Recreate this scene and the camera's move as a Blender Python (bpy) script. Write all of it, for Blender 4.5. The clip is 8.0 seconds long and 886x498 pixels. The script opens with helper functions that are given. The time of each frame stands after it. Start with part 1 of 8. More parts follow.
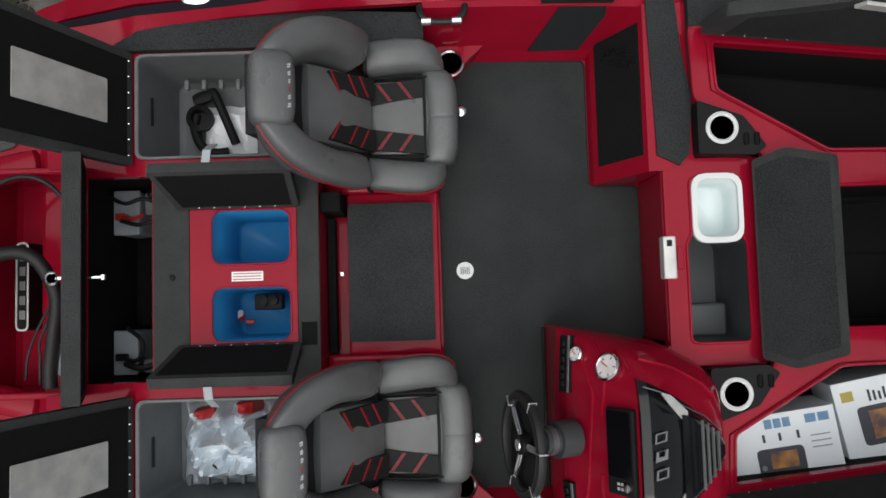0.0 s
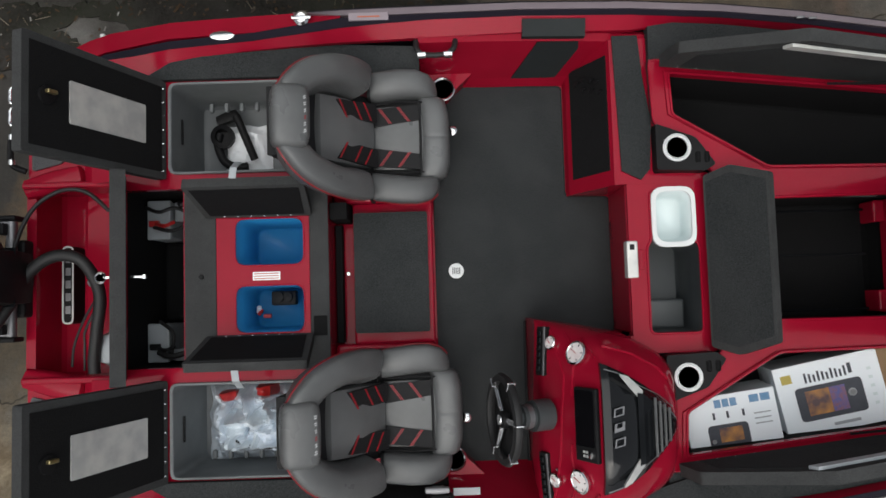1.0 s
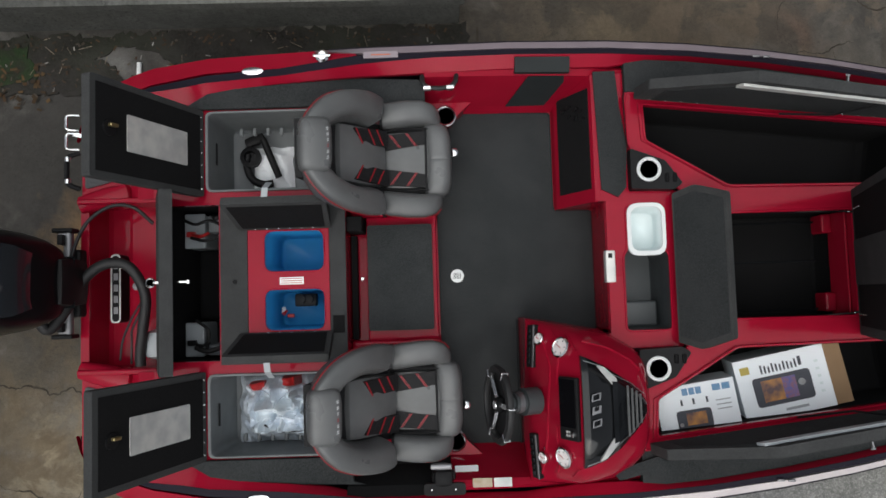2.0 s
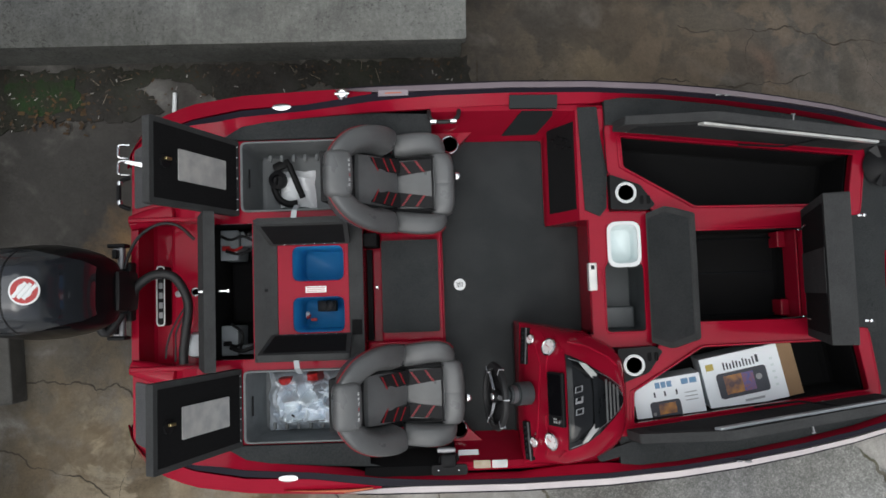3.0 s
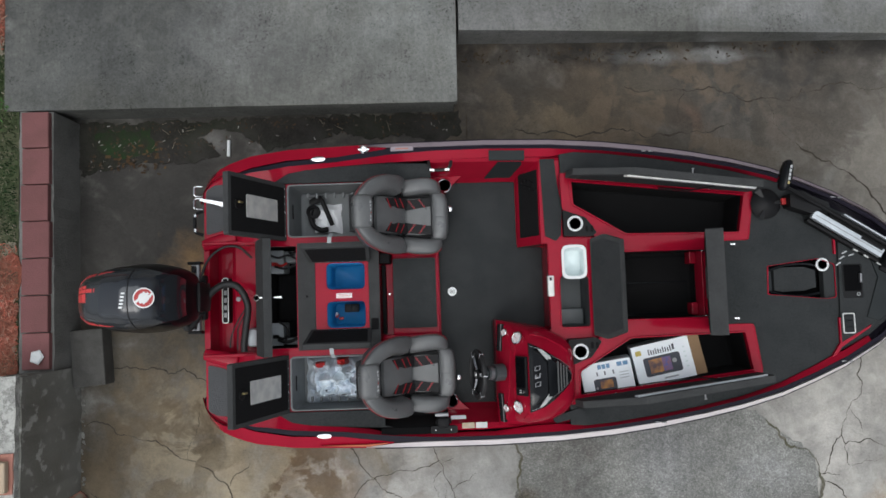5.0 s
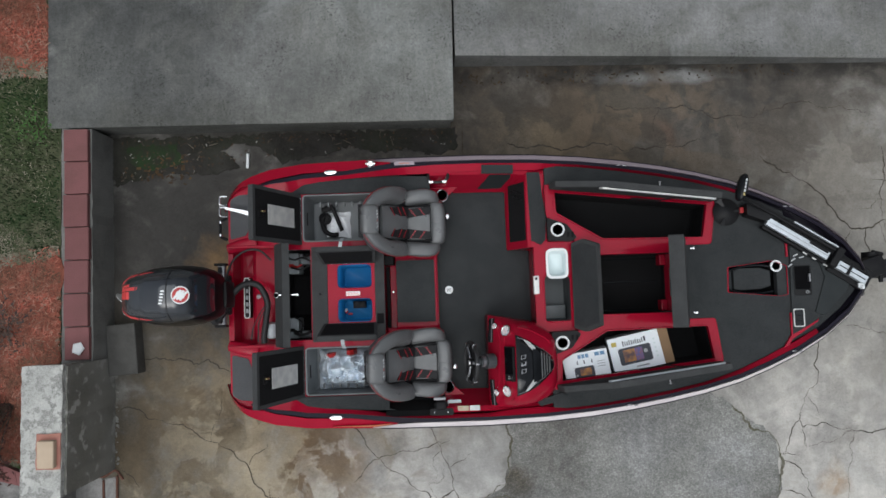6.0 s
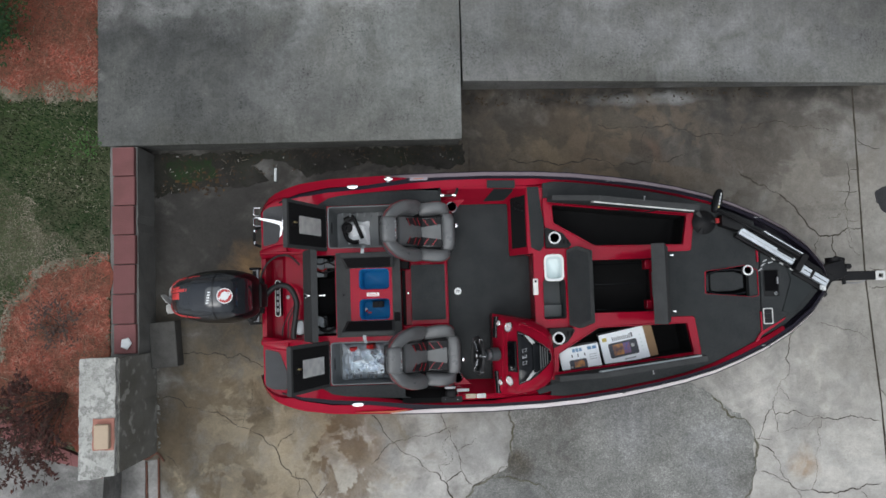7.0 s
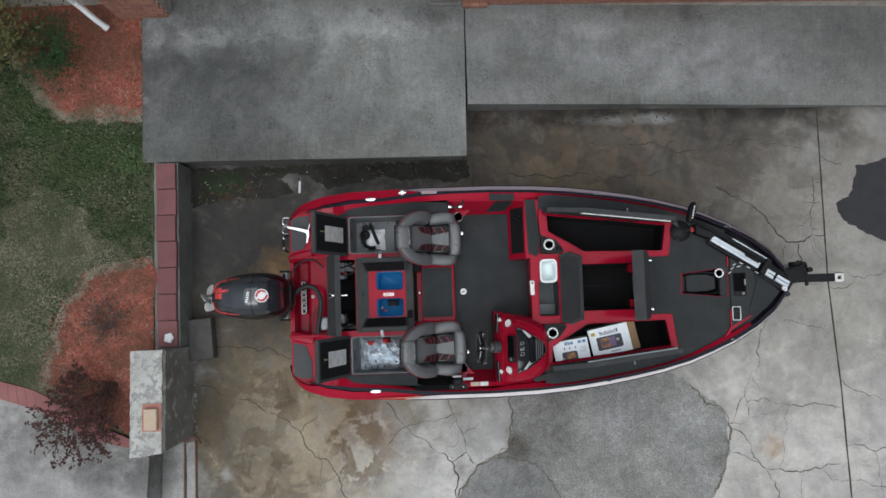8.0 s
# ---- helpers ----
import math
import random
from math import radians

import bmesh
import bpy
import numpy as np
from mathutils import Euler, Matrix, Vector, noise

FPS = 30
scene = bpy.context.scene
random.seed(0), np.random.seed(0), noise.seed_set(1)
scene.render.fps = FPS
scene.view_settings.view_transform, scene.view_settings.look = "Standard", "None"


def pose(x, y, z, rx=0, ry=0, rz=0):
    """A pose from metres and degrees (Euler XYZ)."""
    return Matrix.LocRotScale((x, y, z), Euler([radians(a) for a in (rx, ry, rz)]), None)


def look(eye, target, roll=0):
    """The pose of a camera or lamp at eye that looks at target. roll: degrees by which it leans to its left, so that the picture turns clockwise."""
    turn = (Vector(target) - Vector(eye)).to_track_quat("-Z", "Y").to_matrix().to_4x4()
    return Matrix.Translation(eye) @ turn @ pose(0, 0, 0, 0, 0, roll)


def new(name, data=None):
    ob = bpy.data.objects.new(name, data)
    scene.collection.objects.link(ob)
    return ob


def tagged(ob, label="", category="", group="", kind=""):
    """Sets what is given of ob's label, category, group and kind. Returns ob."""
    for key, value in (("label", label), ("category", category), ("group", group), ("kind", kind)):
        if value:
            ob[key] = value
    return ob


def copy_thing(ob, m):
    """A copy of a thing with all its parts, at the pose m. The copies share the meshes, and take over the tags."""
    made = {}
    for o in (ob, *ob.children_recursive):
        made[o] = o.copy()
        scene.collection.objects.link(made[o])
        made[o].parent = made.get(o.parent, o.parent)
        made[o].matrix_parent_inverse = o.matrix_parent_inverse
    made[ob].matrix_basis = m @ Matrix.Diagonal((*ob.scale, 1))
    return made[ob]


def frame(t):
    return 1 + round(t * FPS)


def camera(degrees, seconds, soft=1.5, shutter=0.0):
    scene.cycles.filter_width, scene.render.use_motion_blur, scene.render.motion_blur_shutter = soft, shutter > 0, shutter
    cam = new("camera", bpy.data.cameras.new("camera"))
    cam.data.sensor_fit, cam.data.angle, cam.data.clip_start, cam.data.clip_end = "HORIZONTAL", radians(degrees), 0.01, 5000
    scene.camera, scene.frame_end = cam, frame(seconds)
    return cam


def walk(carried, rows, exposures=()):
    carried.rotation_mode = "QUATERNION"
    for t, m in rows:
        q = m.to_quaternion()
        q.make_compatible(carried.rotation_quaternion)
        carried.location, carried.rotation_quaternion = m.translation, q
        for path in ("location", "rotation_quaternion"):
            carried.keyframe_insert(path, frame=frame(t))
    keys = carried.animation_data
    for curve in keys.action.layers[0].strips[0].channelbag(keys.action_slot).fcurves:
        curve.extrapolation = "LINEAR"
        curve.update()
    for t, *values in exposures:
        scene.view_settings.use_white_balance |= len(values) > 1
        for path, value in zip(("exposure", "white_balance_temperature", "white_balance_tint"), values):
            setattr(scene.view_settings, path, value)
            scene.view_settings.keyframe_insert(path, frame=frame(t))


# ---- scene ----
from mathutils.geometry import delaunay_2d_cdt

# ---- the camera and its way: it rises over the boat and looks down ----
cam = camera(61.7, 8.0, soft=1.6)
PATH = [
    (0.0, -0.003, -0.1114, 3.9038, 3.765, -0.036, -1.724),
    (0.5, 0.0098, -0.1194, 4.1248, 3.762, -0.032, -1.725),
    (1.0, 0.0274, -0.127, 4.3489, 3.763, -0.022, -1.744),
    (2.5, 0.0057, -0.1, 5.1241, 3.769, 0.001, -1.797),
    (3.0, -0.0103, -0.0793, 5.4281, 3.779, 0.016, -1.845),
    (3.5, -0.0478, -0.0717, 5.7622, 3.789, 0.029, -1.866),
    (4.0, -0.0281, -0.064, 6.158, 3.801, 0.031, -1.898),
    (4.5, -0.0011, -0.0443, 6.5486, 3.815, 0.018, -1.914),
    (6.0, 0.0368, -0.0756, 7.684, 3.818, -0.007, -1.923),
    (6.5, -0.0022, -0.0632, 8.0837, 3.819, -0.015, -1.92),
    (7.0, -0.0624, -0.0686, 8.5295, 3.818, -0.007, -1.906),
    (7.5, -0.1122, -0.0742, 9.0328, 3.813, 0.008, -1.897),
    (8.0, -0.1455, -0.0707, 9.533, 3.812, 0.018, -1.892),
]
walk(cam, [(t, pose(x, y, z, rx, ry, rz)) for t, x, y, z, rx, ry, rz in PATH], exposures=[(0.0, 0.0, 6740, 8.5), (1.0, 0.0, 6720, 8.5), (3.0, 0.0, 6560, 8.5), (4.5, 0.0, 6470, 8.5), (8.0, 0.0, 6300, 8.5)])

# ---- overcast daylight ----
world = bpy.data.worlds.new("overcast")
scene.world = world
world.use_nodes = True
wn, wl = world.node_tree.nodes, world.node_tree.links
sky = wn.new("ShaderNodeTexSky")
sky.sky_type, sky.sun_disc = "NISHITA", False
sky.sun_elevation, sky.sun_rotation = radians(64), radians(200)
sky.air_density, sky.dust_density, sky.ozone_density = 1.0, 4.0, 1.0
grey = wn.new("ShaderNodeHueSaturation")
grey.inputs["Saturation"].default_value = 0.34
wl.new(sky.outputs[0], grey.inputs["Color"])
wl.new(grey.outputs[0], wn["Background"].inputs[0])
wn["Background"].inputs[1].default_value = 0.105
sun = new("sun", bpy.data.lights.new("sun", "SUN"))
sun.data.energy, sun.data.angle, sun.data.color = 1.72, radians(75), (0.95, 0.985, 1.02)
sun.matrix_world = look((-0.2, -0.6, 9.0), (0, 0, 0))


# ---- materials ----
def node_mat(name, base, rough=0.6, metal=0.0, coat=0.0, second=None, scale=3.0, amount=0.5, grain=0.0, grain_scale=300.0,
             bump=0.0, bump_scale=200.0, third=None, third_scale=0.6, third_amount=0.5, per_object=0.0, spec=0.5, rough_var=0.0,
             detail=4.0, sharp=(0.35, 0.65)):
    m = bpy.data.materials.new(name)
    m.use_nodes = True
    n, l = m.node_tree.nodes, m.node_tree.links
    b = n["Principled BSDF"]
    b.inputs["Roughness"].default_value, b.inputs["Metallic"].default_value = rough, metal
    b.inputs["Coat Weight"].default_value, b.inputs["Coat Roughness"].default_value = coat, 0.06
    b.inputs["Specular IOR Level"].default_value = spec
    coord = n.new("ShaderNodeTexCoord")

    def noise_ramp(sc, lo, hi, det):
        t = n.new("ShaderNodeTexNoise")
        t.inputs["Scale"].default_value, t.inputs["Detail"].default_value = sc, det
        l.new(coord.outputs["Object"], t.inputs["Vector"])
        r = n.new("ShaderNodeMapRange")
        r.inputs["From Min"].default_value, r.inputs["From Max"].default_value = lo, hi
        l.new(t.outputs["Fac"], r.inputs["Value"])
        return r.outputs[0]

    def mix(fac, a, c, weight, kind="MIX"):
        x = n.new("ShaderNodeMix")
        x.data_type, x.blend_type = "RGBA", kind
        k = n.new("ShaderNodeMath")
        k.operation = "MULTIPLY"
        l.new(fac, k.inputs[0])
        k.inputs[1].default_value = weight
        l.new(k.outputs[0], x.inputs["Factor"])
        l.new(a, x.inputs["A"])
        if isinstance(c, tuple):
            x.inputs["B"].default_value = (*c, 1)
        else:
            l.new(c, x.inputs["B"])
        return x.outputs["Result"]

    rgb = n.new("ShaderNodeRGB")
    rgb.outputs[0].default_value = (*base, 1)
    col = rgb.outputs[0]
    if second:
        col = mix(noise_ramp(scale, sharp[0], sharp[1], detail), col, second, amount)
    if third:
        col = mix(noise_ramp(third_scale, 0.4, 0.62, 5.0), col, third, third_amount)
    if grain:
        g = noise_ramp(grain_scale, 0.3, 0.7, 2.0)
        dark = mix(g, col, tuple(min(1.0, c * (1 + 1.6 * grain) + 0.02 * grain) for c in base), grain)
        col = dark
    if per_object:
        info = n.new("ShaderNodeObjectInfo")
        col = mix(info.outputs["Random"], col, tuple(c * 0.55 for c in base), per_object)
    l.new(col, b.inputs["Base Color"])
    if rough_var:
        r = n.new("ShaderNodeMapRange")
        r.inputs["To Min"].default_value, r.inputs["To Max"].default_value = max(0.02, rough - rough_var), min(1.0, rough + rough_var)
        l.new(noise_ramp(6.0, 0.3, 0.7, 4.0), r.inputs["Value"])
        l.new(r.outputs[0], b.inputs["Roughness"])
    if bump:
        bn = n.new("ShaderNodeBump")
        bn.inputs["Strength"].default_value, bn.inputs["Distance"].default_value = bump, 0.004
        l.new(noise_ramp(bump_scale, 0.2, 0.8, 3.0), bn.inputs["Height"])
        l.new(bn.outputs[0], b.inputs["Normal"])
    return m


RED = node_mat("red_gelcoat", (0.300, 0.0060, 0.0235), rough=0.12, coat=0.0, spec=0.16, second=(0.240, 0.0038, 0.017), scale=5, amount=0.5, grain=0.10, grain_scale=900, rough_var=0.08)
CARPET = node_mat("charcoal_carpet", (0.0212, 0.0232, 0.0240), rough=1.0, spec=0.1, second=(0.0165, 0.018, 0.0185), scale=6, amount=0.9, detail=10, third=(0.034, 0.0362, 0.0368), third_scale=4.5, third_amount=0.7, grain=0.75, grain_scale=240, bump=0.6, bump_scale=500)
CARPET2 = node_mat("grey_carpet", (0.052, 0.0535, 0.054), rough=1.0, spec=0.1, second=(0.031, 0.032, 0.0325), scale=9, amount=0.6, grain=0.45, grain_scale=260, bump=0.8, bump_scale=320)
BLACKCARPET = node_mat("black_liner", (0.008, 0.008, 0.0085), rough=1.0, spec=0.1, second=(0.006, 0.006, 0.006), scale=6, amount=0.6, grain=0.5, grain_scale=300, bump=0.4)
NAVY = node_mat("dark_gelcoat", (0.014, 0.012, 0.019), rough=0.42, coat=0.0, spec=0.08, second=(0.010, 0.009, 0.014), scale=8, amount=0.5, grain=0.3, grain_scale=900)
# one rail vinyl in two colours: sky-lit white for starboard, shaded for port
RUB_LIT = node_mat("lit_rail_vinyl", (0.62, 0.57, 0.57), rough=0.4, second=(0.48, 0.43, 0.45), scale=4, amount=0.6, grain=0.15, grain_scale=120)
RUB = node_mat("rub_rail_vinyl", (0.27, 0.225, 0.25), rough=0.4, second=(0.20, 0.16, 0.185), scale=5, amount=0.5)
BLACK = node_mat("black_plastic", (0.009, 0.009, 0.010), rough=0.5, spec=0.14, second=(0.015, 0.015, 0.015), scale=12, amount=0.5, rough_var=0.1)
GLOSS = node_mat("gloss_black", (0.007, 0.008, 0.009), rough=0.2, coat=0.0, spec=0.17, second=(0.016, 0.017, 0.02), scale=6, amount=0.5)
RUBBER = node_mat("black_rubber", (0.009, 0.009, 0.010), rough=0.6, second=(0.016, 0.016, 0.016), scale=20, amount=0.5)
BINGREY = node_mat("grey_moulded_plastic", (0.155, 0.166, 0.170), rough=0.5, second=(0.12, 0.13, 0.14), scale=5, amount=0.6, grain=0.15, rough_var=0.1)
DARKBIN = node_mat("dark_bin_plastic", (0.055, 0.063, 0.066), rough=0.45, second=(0.04, 0.046, 0.05), scale=5, amount=0.6, grain=0.15, rough_var=0.1)
BLUE = node_mat("blue_livewell_plastic", (0.018, 0.19, 0.42), rough=0.42, spec=0.3, second=(0.013, 0.15, 0.35), scale=4, amount=0.6)
VINYL = node_mat("grey_vinyl", (0.112, 0.116, 0.118), rough=0.34, spec=0.6, second=(0.074, 0.076, 0.077), scale=7, amount=0.6, bump=0.25, bump_scale=420, rough_var=0.08)
VINYLD = node_mat("charcoal_vinyl", (0.009, 0.009, 0.010), spec=0.2, rough=0.55, second=(0.012, 0.012, 0.012), scale=9, amount=0.5, grain=0.5, grain_scale=500, bump=0.35, bump_scale=500)
PIPING = node_mat("red_piping", (0.26, 0.007, 0.014), rough=0.5, second=(0.2, 0.006, 0.012), scale=20, amount=0.4)
WHITE = node_mat("white_plastic", (0.72, 0.74, 0.74), rough=0.35, second=(0.62, 0.65, 0.66), scale=5, amount=0.4)
PALE = node_mat("pale_blue_plastic", (0.70, 0.78, 0.78), rough=0.4, second=(0.64, 0.73, 0.74), scale=4, amount=0.5)
PAPER = node_mat("white_paper", (0.90, 0.92, 0.94), rough=0.6, second=(0.80, 0.83, 0.86), scale=14, amount=0.5)
FILM = node_mat("clear_film", (0.78, 0.84, 0.90), rough=0.2, second=(0.5, 0.58, 0.68), scale=9, amount=0.7, bump=0.8, bump_scale=25)
CARD = node_mat("printed_carton_white", (0.84, 0.89, 0.92), rough=0.4, second=(0.80, 0.85, 0.89), scale=4, amount=0.5)
KRAFT = node_mat("brown_cardboard", (0.27, 0.17, 0.09), rough=0.8, second=(0.22, 0.135, 0.07), scale=8, amount=0.5)
CHROME = node_mat("chrome", (0.75, 0.75, 0.76), rough=0.16, metal=1.0, second=(0.6, 0.6, 0.62), scale=20, amount=0.4)
ALU = node_mat("brushed_aluminium", (0.66, 0.66, 0.63), rough=0.45, metal=0.3, second=(0.4, 0.41, 0.42), scale=12, amount=0.6, rough_var=0.1)
STEEL = node_mat("dull_steel", (0.26, 0.26, 0.27), rough=0.45, metal=0.8, second=(0.22, 0.22, 0.23), scale=15, amount=0.6)
BRASS = node_mat("brass", (0.40, 0.34, 0.20), rough=0.35, metal=0.9, second=(0.4, 0.3, 0.08), scale=30, amount=0.5)
ORANGE = node_mat("orange_decal", (0.48, 0.12, 0.05), rough=0.5, second=(0.4, 0.09, 0.04), scale=20, amount=0.4)
SILVERINK = node_mat("silver_lettering", (0.48, 0.49, 0.50), rough=0.35, second=(0.4, 0.41, 0.42), scale=40, amount=0.4)
INK = node_mat("dark_print", (0.05, 0.055, 0.07), rough=0.6, second=(0.035, 0.04, 0.05), scale=30, amount=0.4)
INKBLUE = node_mat("blue_print", (0.12, 0.27, 0.45), rough=0.6, second=(0.2, 0.33, 0.5), scale=60, amount=0.7)
INKFIRE = node_mat("orange_print", (0.55, 0.24, 0.05), rough=0.5, second=(0.05, 0.035, 0.06), scale=13, amount=0.9)
INKPURPLE = node_mat("purple_print", (0.10, 0.10, 0.30), rough=0.5, second=(0.3, 0.1, 0.08), scale=50, amount=0.7)
PADGREY = node_mat("grey_nonskid", (0.055, 0.057, 0.060), rough=0.8, second=(0.04, 0.042, 0.045), scale=10, amount=0.5, grain=0.5, grain_scale=160, bump=1.0, bump_scale=120)
TANKGREY = node_mat("pale_grey_plastic", (0.36, 0.39, 0.41), rough=0.45, second=(0.28, 0.31, 0.33), scale=6, amount=0.6)
REDPLASTIC = node_mat("red_plastic", (0.42, 0.02, 0.02), rough=0.4, second=(0.3, 0.012, 0.015), scale=14, amount=0.5)
GAUGEFACE = node_mat("gauge_face", (0.88, 0.86, 0.85), rough=0.3, second=(0.75, 0.62, 0.62), scale=30, amount=0.7, coat=0.5)
DECAL = node_mat("charcoal_decal", (0.024, 0.028, 0.029), rough=0.6, spec=0.15, second=(0.018, 0.021, 0.022), scale=8, amount=0.5)
# near black: the darkness of recesses is put into the colour
PITCH = node_mat("pitch_black_recess", (0.0025, 0.0025, 0.003), rough=0.8, spec=0.06, second=(0.004, 0.004, 0.0045), scale=12, amount=0.5)
SCREEN = node_mat("dark_screen_glass", (0.004, 0.004, 0.005), rough=0.1, second=(0.007, 0.007, 0.008), scale=5, amount=0.3)


# ---- mesh helpers ----
ROOT = {}


def thing(name, loc, label, category, group="", kind=""):
    ob = new(name)
    ob.location = loc
    ob.empty_display_size = 0.1
    ROOT[ob] = Vector(loc)
    return tagged(ob, label, category, group, kind)


def part(name, bm, material, parent=None, label="", smooth=False, m=None):
    """One bmesh as one mesh object under a thing or a part."""
    if m is not None:
        bm.transform(m)
    base = ROOT.get(parent, Vector((0, 0, 0)))
    if base.length:
        bmesh.ops.translate(bm, verts=bm.verts, vec=-base)
    bmesh.ops.recalc_face_normals(bm, faces=bm.faces)
    me = bpy.data.meshes.new(name)
    bm.to_mesh(me)
    bm.free()
    me.materials.append(material)
    if smooth:
        for p in me.polygons:
            p.use_smooth = True
        try:
            me.set_sharp_from_angle(angle=radians(smooth if smooth is not True else 40))
        except AttributeError:
            pass
    ob = new(name, me)
    if parent is not None:
        ob.parent = parent
        ROOT[ob] = base
    if label:
        tagged(ob, label)
    return ob


def solo(name, bm, material, label, category, group="", kind="", smooth=False):
    """A top-level thing of one mesh, with its origin at its base."""
    lo = Vector([min(v.co[i] for v in bm.verts) for i in range(3)])
    hi = Vector([max(v.co[i] for v in bm.verts) for i in range(3)])
    base = Vector(((lo.x + hi.x) / 2, (lo.y + hi.y) / 2, lo.z))
    bmesh.ops.translate(bm, verts=bm.verts, vec=-base)
    ob = part(name, bm, material, None, "", smooth)
    ob.location = base
    return tagged(ob, label, category, group, kind)


def bm_join(*bms):
    out = bmesh.new()
    for b in bms:
        me = bpy.data.meshes.new("tmp")
        b.to_mesh(me)
        b.free()
        out.from_mesh(me)
        bpy.data.meshes.remove(me)
    return out


def box(x0, x1, y0, y1, z0, z1, bevel=0.0, seg=2):
    bm = bmesh.new()
    bmesh.ops.create_cube(bm, size=1)
    for v in bm.verts:
        v.co = Vector(((x0 + x1) / 2 + v.co.x * (x1 - x0), (y0 + y1) / 2 + v.co.y * (y1 - y0), (z0 + z1) / 2 + v.co.z * (z1 - z0)))
    if bevel:
        bmesh.ops.bevel(bm, geom=bm.edges[:], offset=bevel, segments=seg, affect="EDGES", profile=0.5)
    return bm


def rounded(points, r, seg=4):
    """The outline with its corners rounded."""
    out, n = [], len(points)
    for i in range(n):
        p, a, b = Vector(points[i]).to_2d(), Vector(points[i - 1]).to_2d(), Vector(points[(i + 1) % n]).to_2d()
        k = min(r, 0.45 * (a - p).length, 0.45 * (b - p).length)
        s, e = p + (a - p).normalized() * k, p + (b - p).normalized() * k
        for j in range(seg + 1):
            t = j / seg
            out.append(tuple((1 - t) ** 2 * s + 2 * t * (1 - t) * p + t * t * e))
    return out


def rect(x0, x1, y0, y1):
    return [(x0, y0), (x1, y0), (x1, y1), (x0, y1)]


def circle(x, y, r, n=24):
    return [(x + r * math.cos(2 * math.pi * i / n), y + r * math.sin(2 * math.pi * i / n)) for i in range(n)]


def within(p, poly):
    x, y, odd = p[0], p[1], False
    for i in range(len(poly)):
        (xa, ya), (xb, yb) = poly[i - 1], poly[i]
        if (ya > y) != (yb > y) and x < (xb - xa) * (y - ya) / (yb - ya) + xa:
            odd = not odd
    return odd


def plate(outline, z0, z1, holes=()):
    """A flat plate with holes that go through; its foot and top may be functions of x and y."""
    loops = [[(p[0], p[1]) for p in lp] for lp in (outline, *holes)]
    flat, edges = [], []
    for lp in loops:
        k = len(flat)
        flat += [Vector(p) for p in lp]
        edges += [(k + i, k + (i + 1) % len(lp)) for i in range(len(lp))]
    pts, _, tris, *_ = delaunay_2d_cdt(flat, edges, [], 0, 1e-7)
    top = z1 if callable(z1) else (lambda x, y: z1)
    bot = z0 if callable(z0) else (lambda x, y: z0)
    bm = bmesh.new()
    up = [bm.verts.new((p.x, p.y, top(p.x, p.y))) for p in pts]
    dn = [bm.verts.new((p.x, p.y, bot(p.x, p.y))) for p in pts]
    for t in tris:
        c = sum((pts[i] for i in t), Vector((0, 0))) / len(t)
        if within(c, loops[0]) and not any(within(c, lp) for lp in loops[1:]):
            bm.faces.new([up[i] for i in t])
            bm.faces.new([dn[i] for i in reversed(t)])
    for lp in loops:
        for i in range(len(lp)):
            (xa, ya), (xb, yb) = lp[i], lp[(i + 1) % len(lp)]
            bm.faces.new([bm.verts.new(c) for c in ((xa, ya, top(xa, ya)), (xb, yb, top(xb, yb)), (xb, yb, bot(xb, yb)), (xa, ya, bot(xa, ya)))])
    bmesh.ops.remove_doubles(bm, verts=bm.verts, dist=1e-5)
    bmesh.ops.delete(bm, geom=[v for v in bm.verts if not v.link_faces], context="VERTS")
    return bm


def loft(rings, closed=True, caps=True):
    bm = bmesh.new()
    vs = [[bm.verts.new(p) for p in ring] for ring in rings]
    n = len(rings[0])
    for a, b in zip(vs, vs[1:]):
        for i in range(n if closed else n - 1):
            j = (i + 1) % n
            try:
                bm.faces.new((a[i], a[j], b[j], b[i]))
            except ValueError:
                pass
    if caps and closed:
        for ring in (vs[0], vs[-1]):
            try:
                bm.faces.new(ring)
            except ValueError:
                pass
    return bm


def scaled(outline, k, dx=0.0, dy=0.0):
    cx, cy = sum(p[0] for p in outline) / len(outline), sum(p[1] for p in outline) / len(outline)
    return [(cx + (x - cx) * k + dx, cy + (y - cy) * k + dy) for x, y in outline]


def tub(outline, ztop, zbot, taper=0.94, wall=0.012, lip=0.0):
    """An open bin with a wall, a floor and a rounded foot; lip: the height of a rim that stands proud."""
    k = 1 + 2 * wall / max(0.1, max(p[0] for p in outline) - min(p[0] for p in outline))
    outer, foot = scaled(outline, k), scaled(outline, taper)
    lv = [(scaled(outer, taper), zbot - wall), (outer, ztop + lip), (outline, ztop + lip), (scaled(foot, 1.02), zbot + 0.05), (foot, zbot + 0.012), (scaled(foot, 0.95), zbot)]
    return loft([[(x, y, z) for x, y in lp] for lp, z in lv])


def tube(path, r, n=8, caps=True):
    """A round bar or hose along a line; r may be a list."""
    pts = [Vector(p) for p in path]
    rings = []
    side = None
    for i, p in enumerate(pts):
        d = (pts[min(i + 1, len(pts) - 1)] - pts[max(i - 1, 0)]).normalized()
        if side is None:
            side = d.orthogonal().normalized()
        side = (side - d * side.dot(d)).normalized()
        up = d.cross(side)
        k = r[i] if isinstance(r, (list, tuple)) else r
        rings.append([p + (side * math.cos(2 * math.pi * j / n) + up * math.sin(2 * math.pi * j / n)) * k for j in range(n)])
    return loft(rings, caps=caps)


